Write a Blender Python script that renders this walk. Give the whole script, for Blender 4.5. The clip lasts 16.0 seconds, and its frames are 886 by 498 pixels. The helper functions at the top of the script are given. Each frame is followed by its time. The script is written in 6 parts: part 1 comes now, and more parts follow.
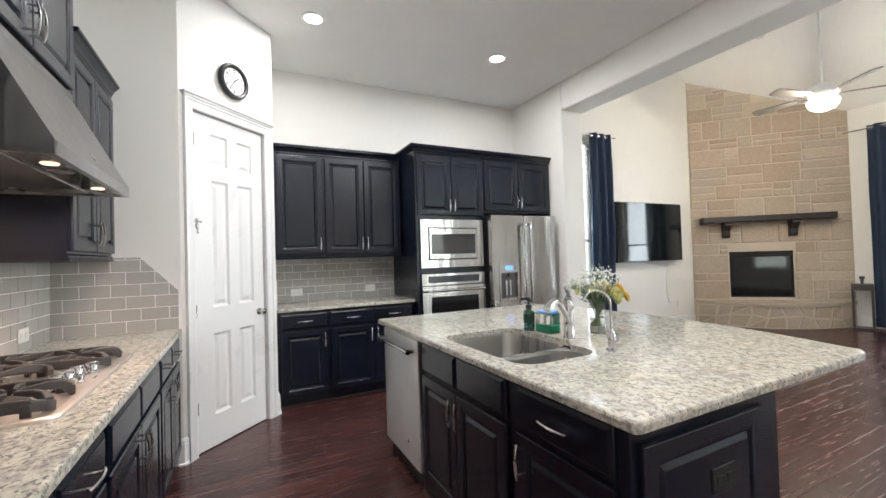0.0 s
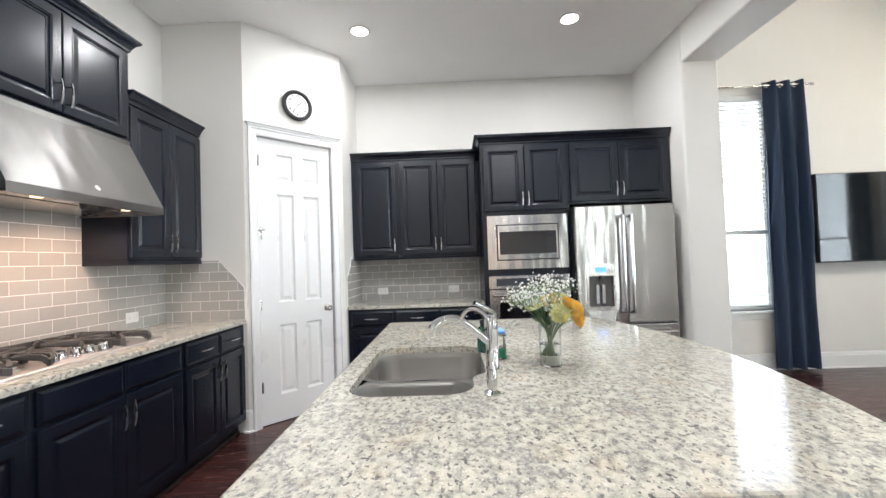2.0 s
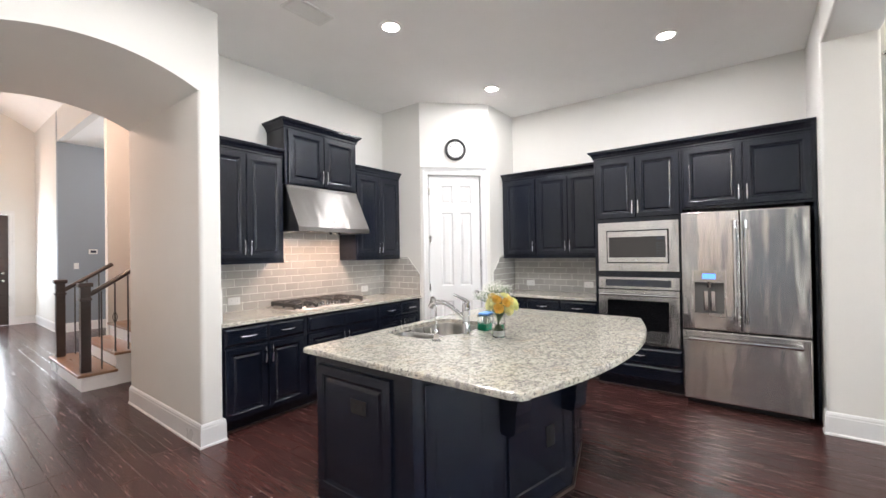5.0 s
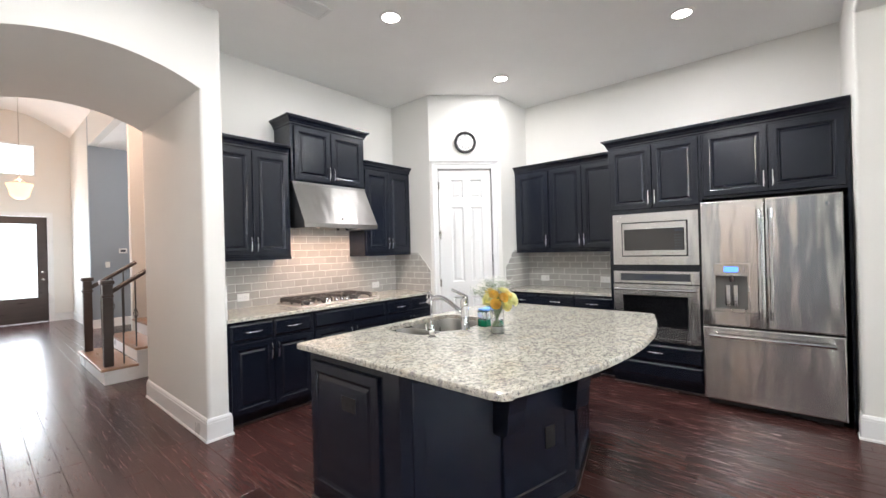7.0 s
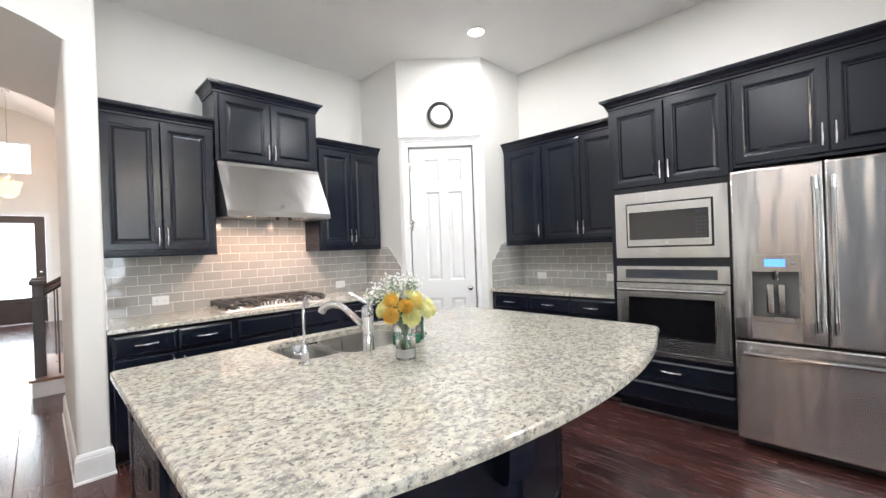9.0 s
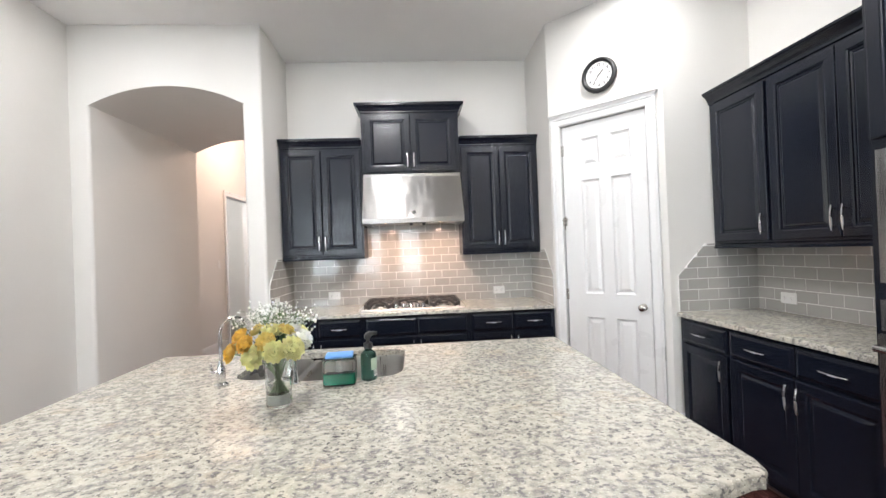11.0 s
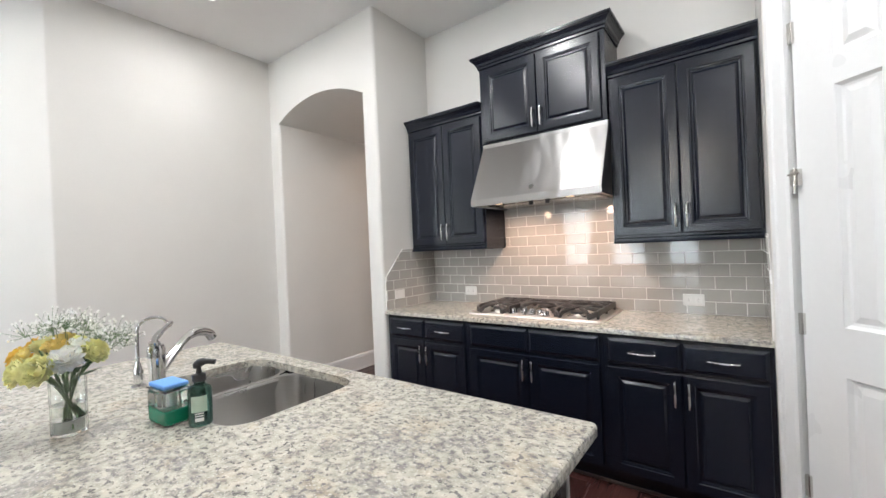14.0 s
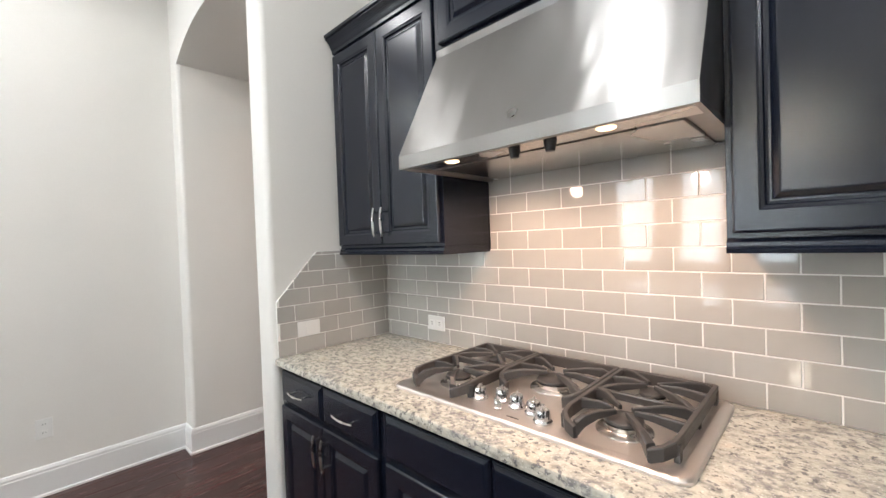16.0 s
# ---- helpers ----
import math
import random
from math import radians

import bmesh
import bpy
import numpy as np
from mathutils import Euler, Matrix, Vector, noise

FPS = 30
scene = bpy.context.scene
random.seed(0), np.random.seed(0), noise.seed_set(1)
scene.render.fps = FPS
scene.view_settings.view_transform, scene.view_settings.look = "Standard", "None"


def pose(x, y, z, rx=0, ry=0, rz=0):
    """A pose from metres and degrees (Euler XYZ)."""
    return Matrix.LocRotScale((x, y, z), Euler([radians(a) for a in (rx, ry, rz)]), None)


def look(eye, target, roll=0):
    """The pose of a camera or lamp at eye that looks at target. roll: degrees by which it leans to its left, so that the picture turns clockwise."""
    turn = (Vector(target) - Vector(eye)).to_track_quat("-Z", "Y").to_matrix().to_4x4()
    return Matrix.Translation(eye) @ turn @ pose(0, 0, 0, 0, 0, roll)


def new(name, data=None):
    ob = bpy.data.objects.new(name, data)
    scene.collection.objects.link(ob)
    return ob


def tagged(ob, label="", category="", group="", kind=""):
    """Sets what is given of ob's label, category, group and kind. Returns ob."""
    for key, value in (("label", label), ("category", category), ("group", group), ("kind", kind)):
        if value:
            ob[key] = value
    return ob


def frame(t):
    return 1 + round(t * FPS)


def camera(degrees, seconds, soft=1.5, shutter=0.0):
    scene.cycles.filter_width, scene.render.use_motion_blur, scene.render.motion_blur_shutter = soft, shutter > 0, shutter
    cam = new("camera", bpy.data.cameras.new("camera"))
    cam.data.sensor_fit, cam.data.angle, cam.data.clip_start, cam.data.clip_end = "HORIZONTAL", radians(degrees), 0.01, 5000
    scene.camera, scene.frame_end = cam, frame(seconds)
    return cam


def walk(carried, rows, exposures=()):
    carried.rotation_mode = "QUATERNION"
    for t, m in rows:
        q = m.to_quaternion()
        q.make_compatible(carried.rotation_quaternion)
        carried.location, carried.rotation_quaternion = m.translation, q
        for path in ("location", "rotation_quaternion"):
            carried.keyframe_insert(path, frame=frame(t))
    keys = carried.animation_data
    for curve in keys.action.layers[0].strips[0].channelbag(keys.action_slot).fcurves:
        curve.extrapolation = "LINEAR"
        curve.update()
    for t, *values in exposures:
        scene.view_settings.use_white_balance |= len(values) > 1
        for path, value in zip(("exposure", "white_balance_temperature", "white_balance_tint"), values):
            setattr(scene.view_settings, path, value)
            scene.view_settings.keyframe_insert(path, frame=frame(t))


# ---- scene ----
cam = camera(95.2, 16.0)
PATH = [
    (0, (0.362, 0.29, 1.349), (1.263, 2.075, 1.387), -1.7),
    (0.5, (0.67, 0.342, 1.377), (1.316, 2.234, 1.418), -1.8),
    (1, (1.013, 0.3, 1.383), (1.432, 2.255, 1.426), -1.9),
    (1.5, (1.37, 0.255, 1.393), (1.536, 2.248, 1.424), -1.8),
    (2, (1.699, 0.263, 1.342), (1.657, 2.262, 1.397), -2.0),
    (2.5, (2.161, 0.118, 1.432), (1.904, 2.101, 1.462), -1.8),
    (3, (2.577, 0.032, 1.428), (2.113, 1.977, 1.448), -1.7),
    (3.5, (2.911, 0.045, 1.392), (2.268, 1.939, 1.426), -1.4),
    (4, (3.171, -0.043, 1.402), (2.286, 1.75, 1.428), -1.1),
    (4.5, (3.275, -0.242, 1.439), (2.24, 1.469, 1.462), -0.9),
    (5, (3.356, -0.406, 1.461), (2.149, 1.188, 1.477), -0.9),
    (5.2, (3.391, -0.454, 1.461), (2.145, 1.11, 1.48), -1.0),
    (7.5, (3.447, 0.01, 1.417), (2.144, 1.527, 1.418), -1.5),
    (8, (3.341, 0.319, 1.363), (2.075, 1.867, 1.364), -1.7),
    (8.2, (3.319, 0.409, 1.355), (2.05, 1.955, 1.353), -1.8),
    (10.3, (3.499, 1.791, 1.392), (1.631, 2.505, 1.412), -2.1),
    (10.5, (3.499, 1.99, 1.391), (1.577, 2.544, 1.417), -2.2),
    (11, (3.495, 2.356, 1.419), (1.499, 2.483, 1.432), -2.2),
    (11.5, (3.405, 2.685, 1.364), (1.436, 2.337, 1.376), -2.0),
    (12, (3.4, 2.954, 1.335), (1.559, 2.174, 1.351), -2.0),
    (12.5, (3.417, 3.161, 1.254), (1.742, 2.068, 1.264), -2.2),
    (13, (3.215, 3.311, 1.293), (1.642, 2.075, 1.295), -2.3),
    (13.5, (2.829, 3.418, 1.364), (1.259, 2.178, 1.361), -2.4),
    (14, (2.356, 3.447, 1.401), (0.749, 2.256, 1.397), -2.5),
    (14.5, (1.913, 3.409, 1.413), (0.29, 2.24, 1.385), -2.4),
    (15, (1.469, 3.356, 1.408), (-0.149, 2.181, 1.377), -2.3),
    (15.5, (1.106, 3.174, 1.435), (-0.456, 1.925, 1.409), -2.3),
    (16, (0.809, 2.971, 1.433), (-0.635, 1.588, 1.396), -2.0),
]
walk(cam, [(t, look(eye, target, roll)) for t, eye, target, roll in PATH],
     [(0.0, 0.38, 6300, 9), (0.7, 0.46, 6350, 9), (2.0, 0.38, 6200, 9), (3.5, 0.44, 6150, 9), (5.0, 0.45, 6400, 12), (8.0, 0.48, 6300, 10), (10.5, 0.43, 6300, 11), (12.0, 0.25, 6250, 11), (12.5, 0.30, 6250, 10), (13.5, 0.30, 6250, 10), (14.5, 0.21, 6250, 9), (15.3, 0.37, 6250, 8), (16.0, 0.44, 6250, 8)])

# ---- world, large lights ----
world = bpy.data.worlds.new("world")
scene.world = world
world.use_nodes = True
wn = world.node_tree
sky = wn.nodes.new("ShaderNodeTexSky")
sky.sky_type = "NISHITA"
sky.sun_disc = False
sky.sun_elevation, sky.sun_rotation = radians(48), radians(200)
wn.links.new(sky.outputs[0], wn.nodes["Background"].inputs[0])
wn.nodes["Background"].inputs[1].default_value = 0.12


def lamp(kind, name, m, power, colour, size=0.2, size_y=None, spread=180, angle=120):
    data = bpy.data.lights.new(name, kind)
    data.energy, data.color = power, colour
    if kind == "AREA":
        data.shape = "RECTANGLE" if size_y else "DISK"
        data.size = size
        if size_y:
            data.size_y = size_y
        data.spread = radians(spread)
    elif kind == "SUN":
        data.angle = radians(size)
    elif kind == "SPOT":
        data.spot_size, data.spot_blend, data.shadow_soft_size = radians(angle), 0.6, size
    else:
        data.shadow_soft_size = size
    ob = new(name, data)
    ob.matrix_world = m
    return ob


WARM, NEUTRAL, DAY = (1.0, 0.66, 0.42), (1.0, 0.975, 0.965), (0.88, 0.95, 1.0)
CAN_POWER = 17.5
# The last two cans are unseen, added to carry light southward.
CANS = [(0.956, 3.766), (2.788, 3.725), (0.955, 2.08), (0.916, 0.289), (1.90, 1.95), (2.79, 0.29), (3.0, -1.6)]
lamp("SUN", "sun", look((0, 0, 10), (-0.3, -4, 0)), 2.5, (1.0, 0.95, 0.88), 0.5)
lamp("AREA", "north_window_daylight", look((4.92, 4.80, 1.9), (4.92, 0, 1.6)), 13, DAY, 0.75, 2.3)
# The third of these openings is assumed, lit to match the other two.
for wy in (2.225, 0.675, -0.875):
    lamp("AREA", "east_window_daylight", look((9.63, wy, 1.83), (3.0, wy, 1.83)), 54, DAY, 0.93, 2.3)
# The south window is unseen, assumed here for light and steel reflections.
lamp("AREA", "assumed_south_daylight", look((5.475, -3.12, 1.83), (5.475, 2, 1.83)), 20, (0.97, 1.0, 0.96), 0.93, 2.3)
lamp("AREA", "front_door_daylight", look((-9.6, 0.4, 1.6), (0, 0.4, 1.0)), 52, DAY, 0.7, 1.6)
# Fill lamps without fixtures, added for the foyer's warm glow on the passage.
for fx, power in ((-3.1, 72), (-6.2, 4)):
    lamp("POINT", "foyer_fill", pose(fx, 0.30, 3.45), power, (1.0, 0.70, 0.54), 0.12)
lamp("POINT", "pendant_bulb", pose(-8.3, 0.42, 3.05), 8, WARM, 0.1)
lamp("POINT", "side_room_bulb", pose(3.2, -3.6, 2.5), 24, WARM, 0.12)
# Unseen lamps added to brighten the side hall and the dining room.
lamp("POINT", "hall_fill", pose(-3.6, -1.6, 2.6), 30, NEUTRAL, 0.12)
lamp("POINT", "dining_fill", pose(-5.6, 2.9, 3.2), 40, NEUTRAL, 0.12)
lamp("POINT", "fan_bulb", pose(6.8, 2.57, 2.90), 85, (1.0, 0.87, 0.68), 0.12)
for cx, cy in CANS:
    lamp("AREA", "can_bulb", look((cx, cy, 3.372), (cx, cy, 0)), CAN_POWER * {CANS[0]: 0.80, CANS[3]: 0.42}.get((cx, cy), 1.0), NEUTRAL, 0.13)
for hy in (2.08, 2.60):
    lamp("SPOT", "hood_bulb", look((-0.24, hy, 1.655), (-0.48, hy, 0.92)), 10.5, (1.0, 0.64, 0.45), 0.03, angle=150)


# ---- materials ----
def material(name):
    m = bpy.data.materials.new(name)
    m.use_nodes = True
    return m, m.node_tree.nodes, m.node_tree.links, m.node_tree.nodes["Principled BSDF"]


def node(nodes, kind, **inputs):
    n = nodes.new(kind)
    for key, value in inputs.items():
        n.inputs[key.replace("_", " ")].default_value = value
    return n


def mixed(nodes, links, fac, a, b, blend="MIX"):
    n = nodes.new("ShaderNodeMix")
    n.data_type, n.blend_type = "RGBA", blend
    for socket, v in ((0, fac), (6, a), (7, b)):
        if isinstance(v, (tuple, list)):
            n.inputs[socket].default_value = (*v[:3], 1)
        elif isinstance(v, (int, float)):
            n.inputs[socket].default_value = v
        else:
            links.new(v, n.inputs[socket])
    return n.outputs[2]


def coords(nodes, links, scale=(1, 1, 1)):
    tc = nodes.new("ShaderNodeTexCoord")
    mp = nodes.new("ShaderNodeMapping")
    mp.inputs["Scale"].default_value = scale
    links.new(tc.outputs["Object"], mp.inputs["Vector"])
    return mp.outputs["Vector"]


def noise_of(nodes, links, vec, scale, detail=4.0, rough=0.55):
    n = node(nodes, "ShaderNodeTexNoise", Scale=scale, Detail=detail, Roughness=rough)
    links.new(vec, n.inputs["Vector"])
    return n.outputs["Fac"]


def ramp(nodes, links, fac, stops):
    r = nodes.new("ShaderNodeValToRGB")
    e = r.color_ramp.elements
    while len(e) < len(stops):
        e.new(0.5)
    for el, (p, c) in zip(e, stops):
        el.position = p
        el.color = (*c, 1) if isinstance(c, tuple) else (c, c, c, 1)
    links.new(fac, r.inputs["Fac"])
    return r.outputs["Color"]


def bumped(nodes, links, bsdf, height, strength, distance=0.002):
    b = node(nodes, "ShaderNodeBump", Strength=strength, Distance=distance)
    links.new(height, b.inputs["Height"])
    links.new(b.outputs["Normal"], bsdf.inputs["Normal"])


def plain(name, colour, rough=0.5, metal=0.0, grain=60.0, vary=0.10, bump=0.15, stretch=(1, 1, 1), rough_vary=0.08, large=2.5, distance=0.001):
    """Paint, plaster, metal, plastic: a colour with fine grain, a broad unevenness and a varied gloss."""
    m, nodes, links, p = material(name)
    v = coords(nodes, links, stretch)
    fine, broad = noise_of(nodes, links, v, grain), noise_of(nodes, links, v, large, 3)
    lo, hi = tuple(c * (1 - vary) for c in colour), tuple(min(1, c * (1 + vary)) for c in colour)
    c1 = ramp(nodes, links, fine, [(0.3, lo), (0.7, hi)])
    c2 = ramp(nodes, links, broad, [(0.3, lo), (0.7, hi)])
    links.new(mixed(nodes, links, 0.55, c1, c2), p.inputs["Base Color"])
    links.new(ramp(nodes, links, broad, [(0.3, max(0.02, rough - rough_vary)), (0.7, min(1, rough + rough_vary))]), p.inputs["Roughness"])
    p.inputs["Metallic"].default_value = metal
    if bump:
        bumped(nodes, links, p, fine, bump, distance)
    return m


WALL = plain("wall_paint", (0.76, 0.745, 0.71), 0.7, grain=140, vary=0.025, bump=0.25, rough_vary=0.05)
CEILING = plain("ceiling_paint", (0.90, 0.895, 0.88), 0.85, grain=120, vary=0.025, bump=0.3)
GREY_WALL = plain("grey_blue_paint", (0.27, 0.31, 0.35), 0.65, grain=140, vary=0.03, bump=0.25)
TRIM = plain("white_trim_paint", (0.78, 0.78, 0.775), 0.32, grain=40, vary=0.02, bump=0.04)
CABINET = plain("black_cabinet_paint", (0.0062, 0.0092, 0.0185), 0.245, grain=260, vary=0.06, bump=0.03, rough_vary=0.015, large=0.8)
# Dark brown that paints the upper landing's shade into its wall.
LANDING_SHADE = plain("landing_shade_brown", (0.025, 0.016, 0.013), 0.42, grain=90, vary=0.2, bump=0.05)
BLACK = plain("black_iron", (0.048, 0.044, 0.042), 0.42, grain=300, vary=0.2, bump=0.3)
RUBBER = plain("black_plastic", (0.012, 0.012, 0.013), 0.4, grain=200, vary=0.1, bump=0.05)
CHROME = plain("chrome", (0.66, 0.66, 0.67), 0.08, 1.0, grain=30, vary=0.03, bump=0.0, rough_vary=0.03)
NICKEL = plain("brushed_nickel", (0.62, 0.60, 0.57), 0.24, 1.0, grain=300, vary=0.05, bump=0.05)
SINK = plain("sink_steel", (0.52, 0.51, 0.495), 0.30, 1.0, grain=260, vary=0.06, bump=0.06, stretch=(1, 8, 1))
GROUT = plain("white_grout", (0.82, 0.81, 0.785), 0.9, grain=200, vary=0.05, bump=0.3)
PLASTIC = plain("white_plastic", (0.80, 0.80, 0.78), 0.35, grain=60, vary=0.02, bump=0.0)
CURTAIN = plain("navy_curtain_cloth", (0.020, 0.036, 0.074), 0.85, grain=600, vary=0.15, bump=0.4, stretch=(1, 1, 0.3))
MORTAR = plain("pale_mortar", (0.57, 0.50, 0.41), 0.95, grain=90, vary=0.1, bump=0.5)
DARK_WOOD = plain("dark_stained_wood", (0.045, 0.028, 0.023), 0.35, grain=30, vary=0.3, bump=0.1, stretch=(1, 1, 8))
MANTEL = plain("espresso_mantel_wood", (0.018, 0.011, 0.009), 0.4, grain=20, vary=0.3, bump=0.15, stretch=(1, 6, 6))
TREAD = plain("stained_tread_wood", (0.28, 0.16, 0.095), 0.35, grain=25, vary=0.25, bump=0.1, stretch=(1, 6, 1))
STEM = plain("flower_stem", (0.13, 0.21, 0.09), 0.5, grain=80, vary=0.2)
LEAF = plain("flower_leaf", (0.04, 0.10, 0.03), 0.45, grain=40, vary=0.3)
ORANGE = plain("orange_petal", (0.97, 0.56, 0.10), 0.6, grain=50, vary=0.2, bump=0.2)
AMBER = plain("amber_petal", (0.95, 0.70, 0.24), 0.6, grain=50, vary=0.2, bump=0.2)
YELLOW = plain("yellow_petal", (1.0, 0.92, 0.46), 0.6, grain=50, vary=0.12, bump=0.2)
WHITE_PETAL = plain("white_petal", (0.93, 0.93, 0.88), 0.6, grain=50, vary=0.06, bump=0.2)
for petal_colour in (ORANGE, AMBER, YELLOW, WHITE_PETAL):
    skin = petal_colour.node_tree.nodes["Principled BSDF"]
    skin.inputs["Subsurface Weight"].default_value = 0.6
    skin.inputs["Subsurface Scale"].default_value = 0.02
    skin.inputs["Subsurface Radius"].default_value = (1.0, 0.9, 0.6)
VENT_SHADOW = plain("vent_duct_shadow", (0.62, 0.62, 0.61), 0.8)
PALE_LABEL = plain("pale_green_label", (0.42, 0.52, 0.42), 0.5, grain=60, vary=0.05, bump=0)
CLOUDY = plain("cloudy_water", (0.55, 0.57, 0.53), 0.25, grain=30, vary=0.08, bump=0)
SPONGE = plain("blue_sponge", (0.17, 0.38, 0.80), 0.95, grain=180, vary=0.25, bump=0.8)
INK = plain("black_ink", (0.02, 0.02, 0.02), 0.6, bump=0)
LINER = plain("dispenser_liner", (0.20, 0.197, 0.19), 0.35, grain=120, vary=0.06, bump=0.02)
SOOT = plain("sooty_firebox", (0.010, 0.010, 0.010), 0.7, grain=20, vary=0.4, bump=0.4)


def steel(name, colour, rough, stretch=(2, 2, 260)):
    m, nodes, links, p = material(name)
    v = coords(nodes, links, stretch)
    fine = noise_of(nodes, links, v, 3, 4)
    links.new(ramp(nodes, links, fine, [(0.3, tuple(c * 0.985 for c in colour)), (0.7, colour)]), p.inputs["Base Color"])
    links.new(ramp(nodes, links, fine, [(0.3, rough - 0.006), (0.7, rough + 0.006)]), p.inputs["Roughness"])
    p.inputs["Metallic"].default_value = 1.0
    p.inputs["Anisotropic"].default_value = 0.85
    p.inputs["Anisotropic Rotation"].default_value = 0.25
    warp = noise_of(nodes, links, coords(nodes, links, (2.2, 2.2, 0.5)), 2.0, 2)
    bumped(nodes, links, p, warp, 0.42, 0.03)
    grain_line = nodes.new("ShaderNodeVectorTransform")
    grain_line.vector_type, grain_line.convert_from, grain_line.convert_to = "VECTOR", "OBJECT", "WORLD"
    grain_line.inputs[0].default_value = (1, 0, 0)
    links.new(grain_line.outputs[0], p.inputs["Tangent"])
    return m


STEEL = steel("brushed_steel", (0.63, 0.62, 0.605), 0.21)
DISHWASHER_STEEL = steel("satin_steel", (0.68, 0.67, 0.65), 0.42)
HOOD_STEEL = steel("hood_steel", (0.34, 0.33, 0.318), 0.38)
TOP_STEEL = plain("cooktop_steel", (0.74, 0.70, 0.67), 0.42, 1.0, grain=200, vary=0.04, bump=0.03, stretch=(1, 12, 1))


def granite_material():
    m, nodes, links, p = material("speckled_granite")
    v = coords(nodes, links, (1.0, 0.75, 1.0))
    broad, mid = noise_of(nodes, links, v, 8, 3), noise_of(nodes, links, v, 44, 4, 0.6)
    fleck, tiny = noise_of(nodes, links, v, 85, 3, 0.55), noise_of(nodes, links, v, 230, 2)
    gold = noise_of(nodes, links, v, 9, 4)
    c = ramp(nodes, links, mid, [(0.34, (0.25, 0.24, 0.22)), (0.46, (0.43, 0.412, 0.352)), (0.60, (0.565, 0.535, 0.460))])
    c = mixed(nodes, links, ramp(nodes, links, gold, [(0.56, 0.0), (0.70, 0.22)]), c, (0.60, 0.44, 0.27))
    c = mixed(nodes, links, ramp(nodes, links, fleck, [(0.37, 0.92), (0.43, 0.0)]), c, (0.10, 0.095, 0.097))
    add = nodes.new("ShaderNodeMath")
    add.operation = "ADD"
    links.new(broad, add.inputs[0])
    links.new(fleck, add.inputs[1])
    c = mixed(nodes, links, ramp(nodes, links, add.outputs[0], [(0.82, 0.62), (0.95, 0.0)]), c, (0.27, 0.26, 0.255))
    c = mixed(nodes, links, ramp(nodes, links, tiny, [(0.60, 0.0), (0.68, 0.5)]), c, (0.86, 0.84, 0.78))
    links.new(c, p.inputs["Base Color"])
    links.new(ramp(nodes, links, mid, [(0.3, 0.075), (0.7, 0.115)]), p.inputs["Roughness"])
    return m


def tile_material():
    m, nodes, links, p = material("glazed_taupe_tile")
    info = nodes.new("ShaderNodeObjectInfo")
    v = coords(nodes, links)
    broad = noise_of(nodes, links, v, 14, 3)
    a = ramp(nodes, links, info.outputs["Random"], [(0.0, (0.385, 0.375, 0.35)), (1.0, (0.445, 0.435, 0.41))])
    links.new(mixed(nodes, links, 0.12, a, ramp(nodes, links, broad, [(0.3, (0.37, 0.36, 0.34)), (0.7, (0.53, 0.52, 0.49))])), p.inputs["Base Color"])
    p.inputs["Roughness"].default_value = 0.045
    bumped(nodes, links, p, broad, 0.05, 0.004)
    return m


def floor_material():
    m, nodes, links, p = material("dark_mahogany_plank")
    info, geo = nodes.new("ShaderNodeObjectInfo"), nodes.new("ShaderNodeNewGeometry")
    add = nodes.new("ShaderNodeMath")
    add.operation = "ADD"
    links.new(info.outputs["Random"], add.inputs[0])
    links.new(geo.outputs["Random Per Island"], add.inputs[1])
    fr = nodes.new("ShaderNodeMath")
    fr.operation = "FRACT"
    links.new(add.outputs[0], fr.inputs[0])
    tone = ramp(nodes, links, fr.outputs[0], [(0.0, (0.045, 0.0180, 0.0165)), (0.5, (0.062, 0.0245, 0.0220)), (1.0, (0.082, 0.033, 0.029))])
    tc = nodes.new("ShaderNodeTexCoord")
    off = nodes.new("ShaderNodeVectorMath")
    links.new(tc.outputs["Object"], off.inputs[0])
    links.new(fr.outputs[0], off.inputs[1])
    mp = nodes.new("ShaderNodeMapping")
    mp.inputs["Scale"].default_value = (0.8, 12, 1)
    links.new(off.outputs[0], mp.inputs["Vector"])
    grain = noise_of(nodes, links, mp.outputs[0], 6, 6, 0.6)
    wave = noise_of(nodes, links, mp.outputs[0], 0.9, 2)
    dark = ramp(nodes, links, grain, [(0.35, 0.78), (0.62, 1.12)])
    links.new(mixed(nodes, links, 1.0, tone, dark, "MULTIPLY"), p.inputs["Base Color"])
    links.new(ramp(nodes, links, grain, [(0.3, 0.20), (0.7, 0.29)]), p.inputs["Roughness"])
    b1 = node(nodes, "ShaderNodeBump", Strength=0.16, Distance=0.004)
    links.new(wave, b1.inputs["Height"])
    b2 = node(nodes, "ShaderNodeBump", Strength=0.05, Distance=0.001)
    links.new(grain, b2.inputs["Height"])
    links.new(b1.outputs[0], b2.inputs["Normal"])
    links.new(b2.outputs[0], p.inputs["Normal"])
    return m


